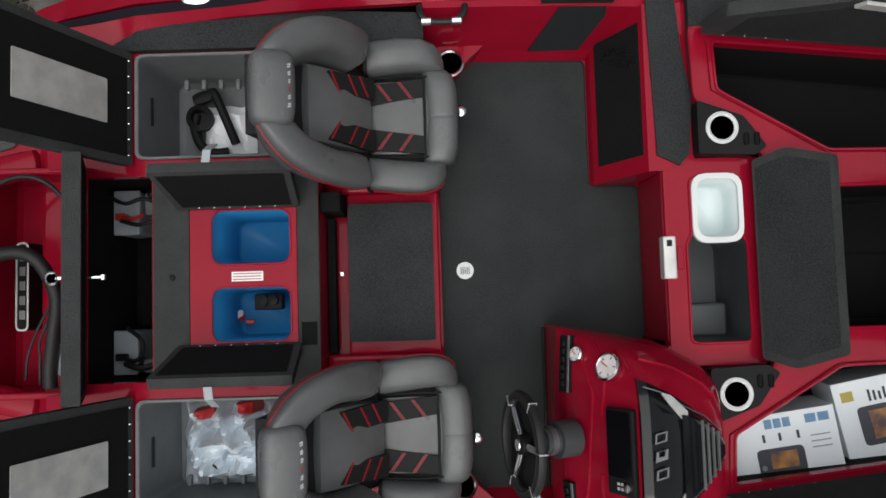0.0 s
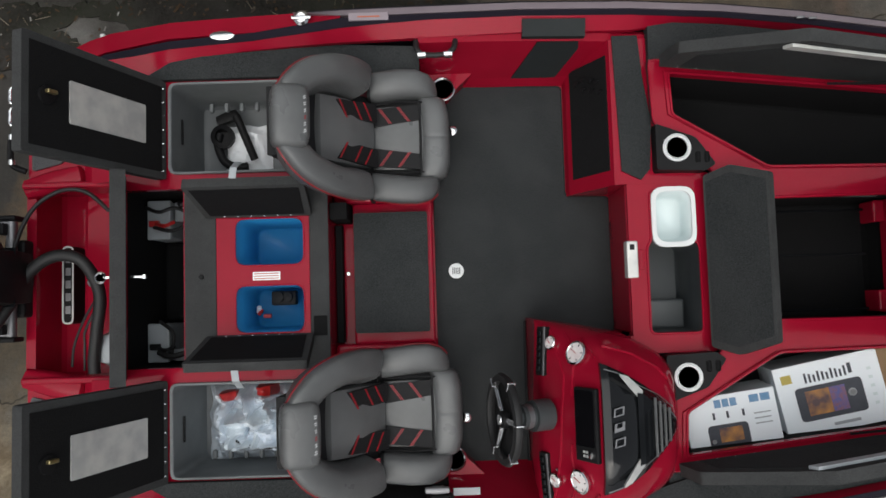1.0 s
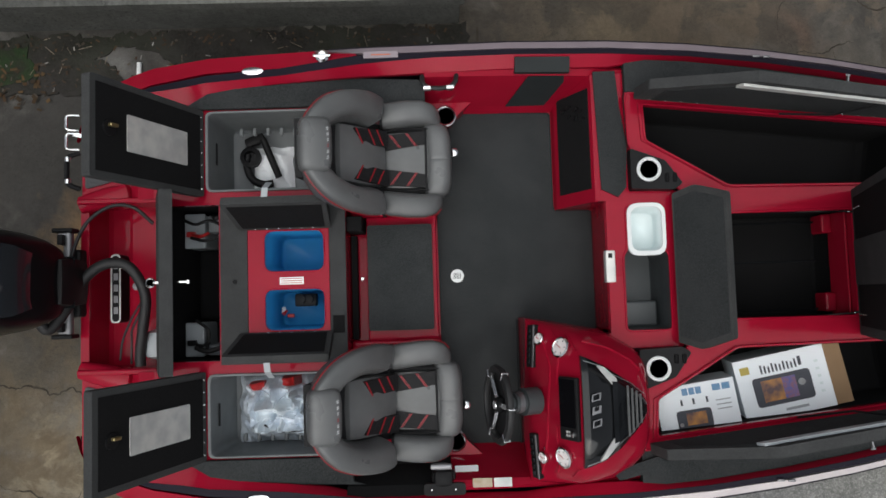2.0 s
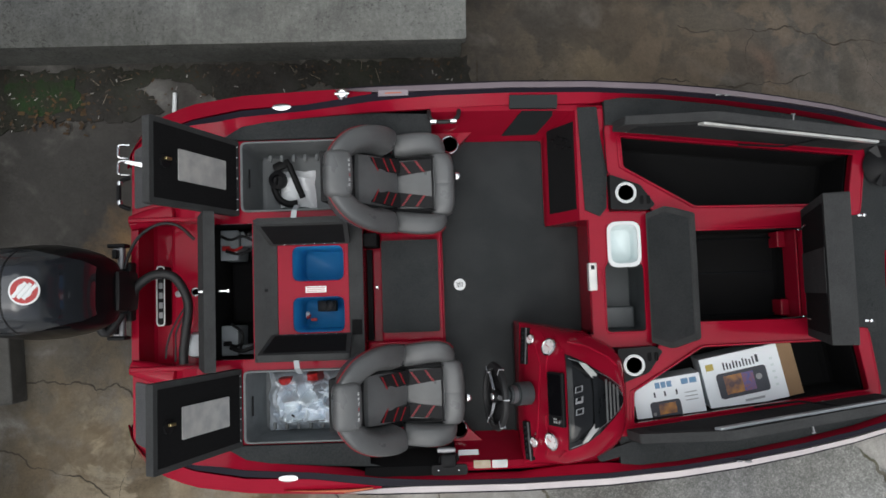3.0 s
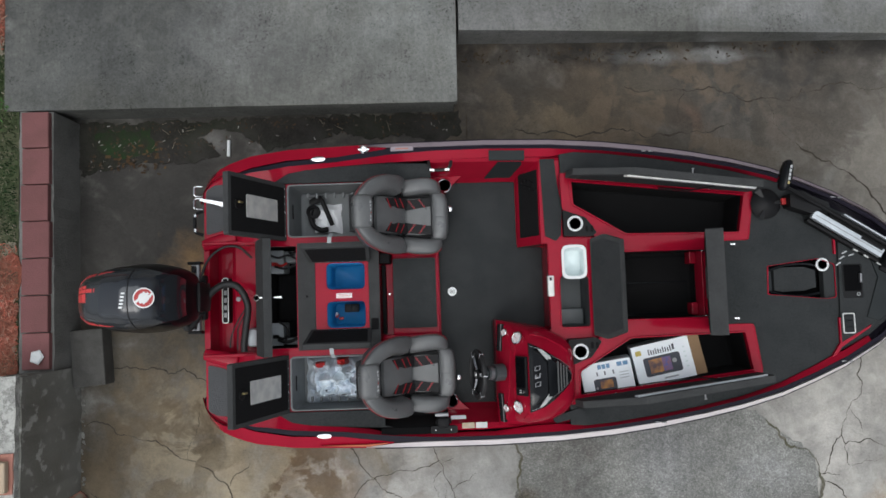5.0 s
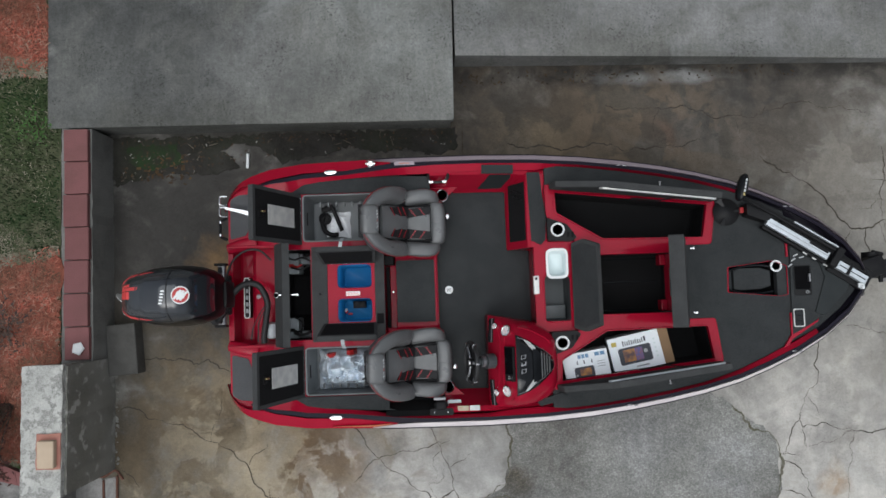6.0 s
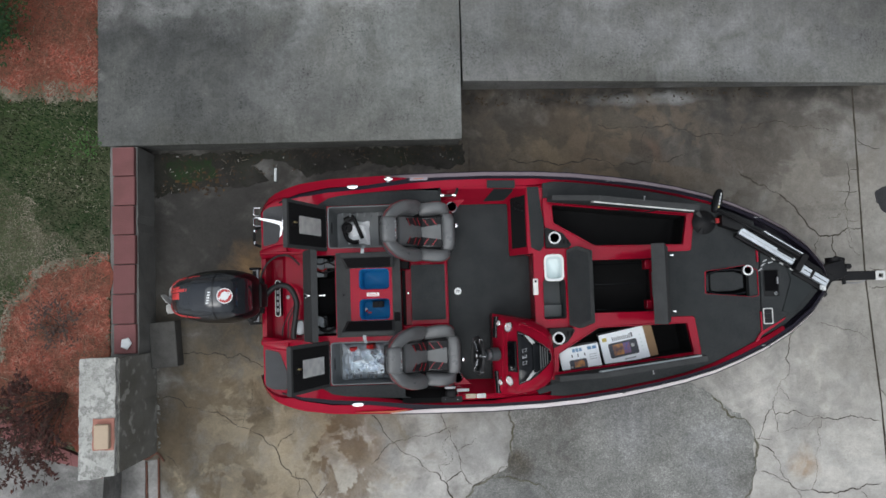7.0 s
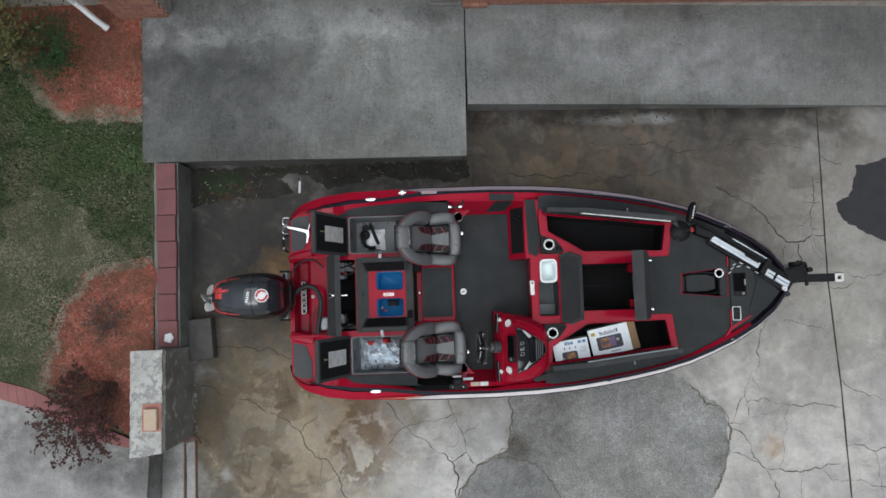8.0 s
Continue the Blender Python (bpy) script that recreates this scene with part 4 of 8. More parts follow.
# hull shell
rings = []
for x in STATIONS:
    b, s = hb(x), gz(x)
    keel = 0.30 + 0.81 * max(0.0, (x - 1.6) / 2.13) ** 2.2
    chine = 0.50 + 0.60 * max(0.0, (x - 1.0) / 2.73) ** 2
    cb = b * (0.86 - 0.25 * max(0.0, (x - 0.8) / 2.93))
    pts = [(b + 0.0, s - 0.05), (b - 0.01, s - 0.12), (cb + 0.6 * (b - cb), (s + chine) / 2), (cb, chine), (cb * 0.5, (keel + chine) / 2 - 0.02), (0.02, keel)]
    full = pts + [(-y, z) for y, z in reversed(pts)]
    inner = [(y * 0.975, z + (0.03 if i > 1 else 0.0)) for i, (y, z) in enumerate(pts)]
    inner = inner + [(-y, z) for y, z in reversed(inner)]
    rings.append([(x, y, z) for y, z in full] + [(x, y, z) for y, z in reversed(inner)])
part("hull", loft(rings, closed=True, caps=True), NAVY, boat, "dark hull", smooth=35)
part("transom", loft([[(x, 0.90, 0.80), (x, 0.76, 0.50), (x, 0.38, 0.39), (x, 0.0, 0.31), (x, -0.38, 0.39), (x, -0.76, 0.50), (x, -0.90, 0.80)] for x in (-1.93, -1.90)]), RED, boat)
for side in (1, -1):
    part("topside", strip(side, -1.95, 3.73, -0.006, 0.004, lambda x: gz(x) - 0.05, lambda x: gz(x) - 0.24, 0.004), RED, boat)
    # the light on each side is put into the rail's colour
    part("rub_rail", strip(side, -0.62, 3.73, -0.014, lambda x: between([(-0.62, -0.008), (-0.35, 0.028), (1.4, 0.028), (3.0, 0.014), (3.73, 0.006)], x), lambda x: gz(x) - 0.035, lambda x: gz(x) - 0.006, 0.035), RUB_LIT if side < 0 else RUB, boat, "rub rail in its lit white tone" if side < 0 else "rub rail in its shaded greyish purple tone", smooth=35)
    if side < 0:
        part("rail_flame", strip(side, -0.98, -0.45, lambda x: between([(-0.98, 0.0), (-0.62, -0.004), (-0.45, 0.022)], x), lambda x: between([(-0.98, 0.001), (-0.62, 0.012), (-0.45, 0.030)], x), lambda x: gz(x) - 0.026 + 0.03 * (x + 0.98) / 0.53, lambda x: gz(x) - 0.022 + 0.03 * (x + 0.98) / 0.53, 0.02), ORANGE, boat, "thin orange flame ahead of the rail")
    part("rub_rail_edge", strip(side, -0.55, 3.73, -0.026, -0.012, lambda x: gz(x) - 0.05, lambda x: gz(x) - 0.036, 0.03), NAVY, boat, "dark lower lip of the rub rail")
    part("gunwale_red", strip(side, -1.95, -0.40, -0.02, lambda x: between([(-1.95, 0.03), (-1.75, 0.05), (-1.6, 0.09), (-1.2, 0.075), (-0.8, 0.075), (-0.4, 0.035)], x), lambda x: gz(x) - 0.05, gz, 0.03), RED, boat, "glossy red aft gunwale", smooth=35)
    part("gunwale_stripe", strip(side, -1.72, 3.70, lambda x: between([(-1.72, 0.10), (-0.8, 0.075), (-0.4, 0.034), (0, 0.034), (3.7, 0.030)], x),
                                 lambda x: between([(-1.72, 0.11), (-1.4, 0.13), (-0.8, 0.115), (-0.3, 0.075), (0, 0.062), (2.4, 0.060), (3.7, 0.070)], x), lambda x: gz(x) - 0.003, lambda x: gz(x) + 0.004, 0.03), NAVY, boat, "dark stripe along the gunwale", smooth=35)
    part("gunwale_inner", strip(side, -1.64, 2.66 if side > 0 else 3.28, lambda x: between([(-1.93, 0.05), (-1.72, 0.11), (-1.4, 0.13), (-0.8, 0.115), (-0.3, 0.075), (0, 0.062), (2.4, 0.060), (3.7, 0.070)], x),
                                lambda x: between([(-1.64, 0.2), (-1.46, 0.29), (-1.36, 0.255), (-1.2, 0.185), (-1.0, 0.155), (-0.7, 0.14), (-0.3, 0.135), (0, 0.13), (0.92, 0.118), (1.02, 0.076), (2.2, 0.074), (2.66, 0.074)] if side > 0 else [(-1.64, 0.2), (-1.46, 0.29), (-1.36, 0.255), (-1.2, 0.185), (-1.0, 0.155), (-0.7, 0.14), (-0.5, 0.12), (-0.42, 0.088), (0.4, 0.085), (0.6, 0.11), (0.92, 0.112), (1.02, 0.078), (2.4, 0.076), (3.0, 0.11), (3.28, 0.10)], x), gz, lambda x: gz(x) - 0.035, 0.03), RED, boat, "glossy red inner gunwale", smooth=35)

# aft platform, splash well and aft deck
for side in (1, -1):
    o = [(-1.925, 0.455), (-1.925, 0.88), (-1.84, 0.985), (-1.7, 1.05), (-1.5, 1.05), (-1.5, 0.455)]
    part("platform", plate([(x, side * y) for x, y in o], 0.70, 0.845), RED, boat)
    part("platform_pad", plate(rounded([(x, side * y) for x, y in [(-1.905, 0.53), (-1.905, 0.90), (-1.83, 0.94), (-1.69, 0.95), (-1.69, 0.75), (-1.76, 0.566)]], 0.02, 3), 0.845, 0.856), PADGREY, boat, "grey non-skid pad")
    part("shoulder", loft([[(x, side * (0.455), z), (x, side * (hb(max(x, -1.6)) - 0.2), z), (x, side * (hb(max(x, -1.6)) - 0.2), 0.80), (x, side * 0.455, 0.80)] for x, z in ((-1.66, 0.846), (-1.60, 0.90), (-1.50, 0.945), (-1.44, 0.95))]), RED, boat)
    part("corner_cap", pillow(0.30, 0.12, 0.10, 0.045, pose(-1.80, side * 0.475, 0.84, 0, 0, side * 14)), RED, boat, smooth=True)
prof = [(-1.93, 0.85), (-1.885, 0.85), (-1.872, 0.64), (-1.855, 0.62), (-1.76, 0.62), (-1.745, 0.63), (-1.728, 0.695), (-1.71, 0.705), (-1.5, 0.71), (-1.48, 0.73), (-1.465, 0.94), (-1.44, 0.94), (-1.44, 0.55), (-1.93, 0.52)]
part("splash_well", loft([[(x, y, z) for x, z in prof] for y in (-0.45, 0.45)]), RED, boat)
for side in (1, -1):
    part("well_side", box(-1.93, -1.44, min(side * 0.44, side * 0.47), max(side * 0.44, side * 0.47), 0.54, 0.90, 0.008), RED, boat)

WELLS = [rounded(rect(-0.915, -0.60, 0.045, 0.262), 0.05), rounded(rect(-0.915, -0.60, -0.262, -0.045), 0.05)]
BINS = [rounded(rect(-1.205, -0.36, 0.485, 0.90), 0.035), rounded(rect(-1.205, -0.36, -0.90, -0.485), 0.035)]
BILGE = rect(-1.434, -1.155, -0.41, 0.41)
PANEL = rect(-1.0, -0.576, -0.271, 0.271)
deck_line = [(x, hb(x) - 0.17) for x in (-1.46, -1.35, -1.2, -0.8, -0.49)]
part("aft_deck", plate(deck_line + [(x, -y) for x, y in reversed(deck_line)], 0.90, 0.95, [BILGE, PANEL] + BINS), RED, boat)
part("livewell_panel", plate(PANEL, 0.93, 0.965, WELLS), RED, boat, "bright red livewell panel")
part("deck_carpet", plate(rect(-1.145, -0.488, -0.43, 0.43), 0.95, 0.966, [rect(-1.003, -0.573, -0.274, 0.274)]), CARPET2, boat, "grey carpet round the livewells")
for w in WELLS:
    part("livewell_bead", bead(w, 0.9655, 0.004), RED, boat, smooth=True)
    part("livewell", tub(w, 0.955, 0.62, 0.86, 0.008), BLUE, boat, "blue moulded livewell", smooth=150)
for bn_ in BINS:
    part("bin_bead", bead(scaled(bn_, 1.012), 0.958, 0.007), BINGREY, boat, smooth=True)
    part("storage_bin", tub(bn_, 0.95, 0.56, 0.93, 0.014, 0.012), BINGREY, boat, "grey moulded storage bin", smooth=40)
part("bilge_liner", tub(BILGE, 0.90, 0.42, 0.99, 0.01), BLACKCARPET, boat, "black bilge compartment")
for side in (1, -1):
    line = [(x, side * (hb(x) - d)) for x, d in ((-1.40, 0.27), (-1.34, 0.245), (-1.2, 0.18), (-1.0, 0.15), (-0.8, 0.14), (-0.4, 0.135), (-0.05 if side > 0 else -0.47, 0.15))]
    end = -0.05 if side > 0 else -0.47
    part("side_carpet", plate(line + [(end, side * 0.915), (-1.24, side * 0.915)], 0.93, 0.985), CARPET, boat, "charcoal carpet on the side deck")
    for i in range(9):
        part("bin_rib", box(-1.10 + 0.075 * i, -1.08 + 0.075 * i, min(side * 0.825, side * 0.868), max(side * 0.825, side * 0.868), 0.70, 0.73, 0.006), BINGREY, boat)
    part("bin_handle_slot", box(-1.196, -1.188, min(side * 0.64, side * 0.76), max(side * 0.64, side * 0.76), 0.84, 0.856, 0.003), BLACK, boat)

# cockpit
part("cockpit_floor", box(-0.50, 0.90, -1.0, 1.0, 0.64, 0.69), RED, boat)
part("cockpit_carpet", plate(rounded([(0.0, -0.93), (0.0, 0.86), (0.13, 0.92), (0.645, 0.905), (0.645, 0.352), (0.858, 0.345), (0.858, -0.30), (0.60, -0.93)], 0.02, 2), 0.69, 0.70), CARPET, boat, "charcoal cockpit carpet")
part("carpet_hem", plate(rounded([(-0.0, -0.94), (-0.006, 0.865), (0.13, 0.928), (0.652, 0.912), (0.652, 0.36), (0.865, 0.352), (0.865, -0.308), (0.60, -0.94)], 0.02, 2), 0.69, 0.696), BLACK, boat, "bound edge of the carpet")
for y0, y1 in ((-0.96, -0.335), (0.335, 0.96)):
    part("seat_box", box(-0.487, -0.012, y0, y1, 0.66, 0.80, 0.02, 3), RED, boat)
part("step_box", box(-0.395, -0.012, -0.337, 0.337, 0.66, 0.80, 0.012, 3), RED, boat)
part("aft_bulkhead", box(-0.52, -0.488, -1.0, 1.0, 0.68, 0.95, 0.006), RED, boat)
part("step_pad", plate(rounded(rect(-0.386, -0.036, -0.282, 0.286), 0.012, 2), 0.80, 0.845), CARPET, boat, "grey carpeted step between the seats")
part("step_latch", box(-0.428, -0.41, -0.01, 0.01, 0.80, 0.812, 0.003), CHROME, boat, "small chrome latch")
part("bulkhead_carpet", box(-0.487, -0.405, 0.25, 0.33, 0.69, 0.93, 0.006), BLACKCARPET, boat)
# black strip added to darken the deep gap as shade would
part("gap_carpet", box(-0.484, -0.452, -0.33, 0.24, 0.69, 0.76, 0.004), BLACKCARPET, boat, "black strip for the shade behind the step")
for side in (1, -1):
    x0 = -0.05 if side > 0 else 0.03
    part("side_liner", loft([[(x, side * 0.915, 0.69), (x, side * 0.945, 0.76), (x, side * (hb(x) - 0.15), 1.03), (x, side * (hb(x) - 0.12), 1.05), (x, side * (hb(x) - 0.10), 1.03), (x, side * 0.99, 0.69)] for x in (x0, 0.2, 0.5, 0.8, 0.98)]), RED, boat, "red cockpit side panel")
    cx, cy = (0.058, side * 0.885)
    part("cup_corner", plate(rounded([(-0.06, side * 0.80), (-0.06, side * 0.975), (0.21, side * 0.965), (0.03, side * 0.80)], 0.012, 2), 0.70, 0.80, [circle(cx, cy, 0.05)]), RED, boat)
    part("cup_ring", ring_of(cx, cy, 0.798, 0.060, 0.046, 0.006), CHROME, boat, "chrome cup holder ring", smooth=True)
    part("cup_well", tub(circle(cx, cy, 0.048), 0.795, 0.705, 0.95, 0.003), BLACK, boat, smooth=True)
# dark flash on the port panel
part("side_flash", loft([[(0.395 + 0.10 * k + dx, y, z) for dx in (0.0, 0.215)] + [(0.395 + 0.10 * k + dx, y - 0.004, z + 0.003) for dx in (0.215, 0.0)] for k, y, z in ((0, 0.942, 0.762), (1, hb(0.5) - 0.153, 1.028))]), DECAL, boat, "dark slanted flash on the red panel")
part("flash_cap", loft([[(x, hb(x) - 0.150, gz(x) - 0.018), (x, hb(x) - 0.078, gz(x) + 0.010), (x, hb(x) - 0.078, gz(x) - 0.02), (x, hb(x) - 0.150, gz(x) - 0.05)] for x in (0.42, 0.55, 0.70)]), DECAL, boat, "dark band above the flash")
drain = part("floor_drain", lathe([(0.0, 0.0), (0.037, 0.0), (0.037, 0.005), (0.030, 0.007), (0.0, 0.007)], 28, pose(0.098, 0.003, 0.70)), WHITE, boat, "round white slotted drain", smooth=30)
for k in range(5):
    part("slot", box(0.098 - 0.019 + k * 0.0085, 0.098 - 0.0155 + k * 0.0085, -0.013, 0.019, 0.7065, 0.708), BLACK, drain)
for i, (x, y) in enumerate(((0.10, 0.70), (0.125, -0.71))):
    part("seat_button", lathe([(0.0, 0.0), (0.024, 0.0), (0.024, 0.012), (0.012, 0.018), (0.0, 0.018)], 16, pose(x, y, 0.70)), CHROME, boat, smooth=30)

# port console with its sloping pocket panel
part("port_console", loft([[(0.655, y, 0.69), (0.665, y, 0.74), (0.815, y, 1.045), (0.84, y, 1.055), (0.99, y, 1.055), (0.99, y, 0.69)] for y in (0.355, 1.02)]), RED, boat)
part("pocket_panel", loft([[(0.684, y0, 0.772), (0.806, y0, 1.022), (0.800, y0, 1.0255), (0.678, y0, 0.7755)] for y0 in (0.425, 0.955)]), BLACKCARPET, boat, "black panel of the port console")
panel_m = frame_of((0.74, 0.69, 0.897), (0.122, 0, 0.25), (-0.25, 0, 0.122))
for i, (u, v) in enumerate(((0.07, 0.16), (0.09, 0.11), (0.03, 0.18), (0.03, 0.13), (-0.03, 0.2), (-0.03, 0.15), (-0.08, 0.19))):
    part("panel_hook", bm_join(lathe([(0.0, 0.0), (0.014, 0.0), (0.012, 0.006), (0.0, 0.007)], 10), box(0.006, 0.03, -0.004, 0.004, 0.0, 0.012, 0.002)), BLACK, boat, m=panel_m @ pose(u, v, 0.004))
part("console_carpet", plate([(0.845, 0.415), (0.93, 0.372), (0.972, 0.42), (0.985, 0.64), (0.955, 0.84), (0.94, 1.03), (0.825, 1.03)], 1.055, 1.066), CARPET, boat, "charcoal carpet on the console top")

# forward bulkhead, cold box and tray
part("step_bulkhead", box(0.862, 0.90, -0.31, 0.36, 0.69, 1.03, 0.008), RED, boat)
COLD = rounded([(0.945, -0.315), (1.18, -0.315), (1.18, 0.07), (1.155, 0.10), (1.155, 0.325), (0.965, 0.325), (0.965, 0.10), (0.945, 0.07)], 0.03, 3)
part("seat_step", plate(rounded([(0.866, -0.40), (1.235, -0.40), (1.235, 0.40), (0.985, 0.40), (0.93, 0.372), (0.866, 0.362)], 0.012, 2), 0.98, 1.05, [COLD]), RED, boat)
part("cold_bin", tub(COLD, 1.045, 0.72, 0.93, 0.008), DARKBIN, boat, "grey insulated bin", smooth=40)
part("bin_shelf", box(0.958, 1.166, -0.302, -0.165, 0.73, 0.84, 0.012), DARKBIN, boat)
part("tray_rim", bm_join(plate(rounded(rect(0.968, 1.165, 0.068, 0.338), 0.06), 1.046, 1.066, [rounded(rect(0.988, 1.147, 0.090, 0.318), 0.05)])), WHITE, boat, "white rim of the lift-out tray")
part("tray", tub(rounded(rect(0.988, 1.147, 0.090, 0.318), 0.05), 1.05, 0.93, 0.86, 0.004), PALE, boat, "pale blue lift-out tray", smooth=150)
latch = part("step_handle", box(0.852, 0.902, -0.065, 0.10, 1.0, 1.058, 0.006), ALU, boat, "chrome flush latch")
part("key_slot", box(0.866, 0.886, 0.06, 0.085, 1.058, 1.060), BLACK, latch)
part("grip", box(0.905, 0.93, -0.03, 0.06, 1.049, 1.058, 0.004), RED, boat)

# bow deck with its lockers
P_LOCK = [(1.055, 0.84), (1.065, 0.65), (1.47, 0.403), (2.35, 0.385), (2.40, 0.68)]
S_LOCK = [(x, -y) for x, y in reversed(P_LOCK)]
CENTRE = rect(1.40, 2.075, -0.268, 0.268)
PEDAL = rounded([(2.548, -0.105), (3.0, -0.152), (3.062, -0.14), (3.062, 0.11), (2.94, 0.158), (2.556, 0.113)], 0.012, 2)


def fore(x, y=0.0):
    return between([(0.9, 1.10), (1.3, 1.12), (2.4, 1.15), (3.7, 1.19)], x)


red_out = [(0.975, 0.905), (0.985, 0.62), (1.235, 0.40), (1.235, -0.40), (0.985, -0.62), (0.975, -0.905), (2.42, -0.745), (2.47, -0.70), (2.42, -0.33), (2.15, -0.33), (2.15, 0.33), (2.42, 0.33), (2.47, 0.70), (2.42, 0.745)]
part("hatch_rim", plate(red_out, lambda x, y: fore(x) - 0.05, fore, [P_LOCK, S_LOCK, CENTRE]), RED, boat, "red moulded rims of the bow lockers")
carpet_line = [(x, hb(x) - 0.076) for x in (0.98, 1.3, 1.66, 2.0, 2.3, 2.6, 2.85, 3.06)]
carpet_in = [(0.98, -0.91), (2.425, -0.75), (2.475, -0.70), (2.425, -0.325), (2.155, -0.325), (2.155, 0.325), (2.425, 0.325), (2.475, 0.70), (2.425, 0.75), (0.98, 0.91)]
part("bow_carpet", plate(carpet_line + [(3.085, 0.40), (3.07, -0.40)] + [(x, -y) for x, y in reversed(carpet_line)] + carpet_in, lambda x, y: fore(x) - 0.07, lambda x, y: fore(x) - 0.008, [PEDAL]), CARPET, boat, "charcoal carpet of the bow deck")
for o, nm in ((P_LOCK, "rod locker"), (S_LOCK, "gear locker"), (CENTRE, "centre locker")):
    part("locker_liner", tub(o, 1.07, 0.74, 0.985, 0.008), BLACKCARPET, boat, "black lined " + nm)
    if o is not CENTRE:
        part("locker_lip", plate(scaled(o, 1.03), lambda x, y: fore(x), lambda x, y: fore(x) + 0.012, [o]), RED, boat)
    else:
        part("locker_lip", plate(rect(1.38, 2.10, -0.293, 0.293), lambda x, y: fore(x), lambda x, y: fore(x) + 0.012, [o]), RED, boat)
    part("locker_bead", bead(rounded(o, 0.02, 3), lambda x, y: fore(x) + 0.011, 0.007), RED, boat, smooth=True)
part("rim_bead", bead(rounded(red_out, 0.03, 3), lambda x, y: fore(x) - 0.002, 0.006), RED, boat, smooth=True)
# black bead draws in the shadow line between red rim and carpet
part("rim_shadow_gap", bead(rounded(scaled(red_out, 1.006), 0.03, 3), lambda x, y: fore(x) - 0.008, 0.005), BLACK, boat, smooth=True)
part("cold_bin_bead", bead(COLD, 1.051, 0.006), RED, boat, smooth=True)
part("locker_bulkhead", box(2.058, 2.07, -0.262, 0.262, 0.93, 1.10, 0.004), RED, boat, "red forward wall of the centre locker")
for y in (-0.20, 0.21):
    part("locker_bracket", box(2.005, 2.06, y - 0.05, y + 0.05, 0.86, 0.98, 0.01), RED, boat)
for y in (-0.235, 0.02, 0.225):
    part("locker_rail", tube([(1.45, y, 0.90), (2.0, y, 0.90)], 0.006, 6), GLOSS, boat)
for side in (1, -1):
    o = rounded([(0.985, side * 0.61), (0.985, side * 0.405), (1.20, side * 0.395), (1.245, side * 0.425), (1.16, side * 0.545)], 0.012, 2)
    part("cup_plate", plate(o, 1.04, 1.128, [circle(1.075, side * 0.50, 0.046)]), BLACK, boat, "black cup holder plate")
    part("cup_ring", ring_of(1.075, side * 0.50, 1.126, 0.062, 0.046, 0.007), WHITE, boat, "white cup holder ring", smooth=True)
    part("cup_well", tub(circle(1.075, side * 0.50, 0.046), 1.125, 1.045, 0.95, 0.002), BLACKCARPET, boat, smooth=True)
    for k in range(2):
        part("plate_slot", box(1.155 + 0.04 * k, 1.175 + 0.04 * k, side * 0.455 - 0.024, side * 0.455 + 0.024, 1.126, 1.131, 0.008), BLACKCARPET, boat)


def lid(name, label, outline, thick, m, border=0.035, mats=(CARPET2, BLACKCARPET), inner_side=1):
    """An open hatch lid: outline in its own plane, hinge on x; the lined inner face looks along z * inner_side."""
    ob = part(name, plate(rounded(outline, 0.012, 2), -thick / 2, thick / 2), mats[0], boat, label, m=m)
    k = 1 - 2 * border / min(max(p[0] for p in outline) - min(p[0] for p in outline), max(p[1] for p in outline) - min(p[1] for p in outline))
    z = inner_side * (thick / 2 + 0.003)
    inner = [(p[0] + (border if p[0] < 0 else -border) * 0.9, p[1] + (border if i in (0, 1) else -border) * 0.9) for i, p in enumerate(outline)] if len(outline) == 4 else scaled(outline, k)
    part("inner_panel", plate(inner, min(z, z - inner_side * 0.003), max(z, z - inner_side * 0.003)), mats[1], ob, "black inner face", m=m)
    return ob


# aft storage lids, leaning back on their hinges
for side in (1, -1):
    m = frame_of((-1.245, 0.68 if side > 0 else -0.69, 0.965), (0, 1, 0), (0.8, 0, 0.286 if side > 0 else 0.27))
    # y of this frame runs up the lid
    up = m.to_3x3() @ Vector((0, 1, 0))
    if up.z < 0:
        m = m @ pose(0, 0, 0, 0, 0, 180)
    ob = lid("storage_lid", "grey carpet-edged storage lid standing open", [(-0.228, 0.0), (0.228, 0.0), (0.228, 0.768), (-0.228, 0.768)], 0.045, m)
    part("aluminium_plate", plate(rounded(rect(-0.085, 0.085, 0.14, 0.555), 0.006, 2), 0.026, 0.031), ALU, ob, "bare aluminium plate", m=m)
    for k in range(7):
        part("screw", lathe([(0.0, 0.0), (0.005, 0.0), (0.003, 0.003), (0.0, 0.003)], 8), CHROME, ob, m=m @ pose(-0.19 + 0.0633 * k, 0.022, 0.026))
    part("latch_cup", lathe([(0.0, 0.0), (0.035, 0.0), (0.035, 0.012), (0.0, 0.014)], 16), BLACK, ob, m=m @ pose(0.0, 0.665, 0.025), smooth=30)
    part("latch_tongue", box(-0.008, 0.008, -0.03, 0.015, 0.0, 0.02, 0.004), BRASS, ob, m=m @ pose(0.012, 0.665, 0.038))
# bilge lid, leaning forward across the boat
m = frame_of((-1.45, 0.0, 0.96), (0, -1, 0), (0.92, 0, -0.39))
if (m.to_3x3() @ Vector((0, 1, 0))).z < 0:
    m = m @ pose(0, 0, 0, 0, 0, 180)
ob = lid("bilge_lid", "grey carpeted bilge lid leaning forward", [(-0.455, 0.0), (0.455, 0.0), (0.455, 0.35), (-0.455, 0.35)], 0.062, m)
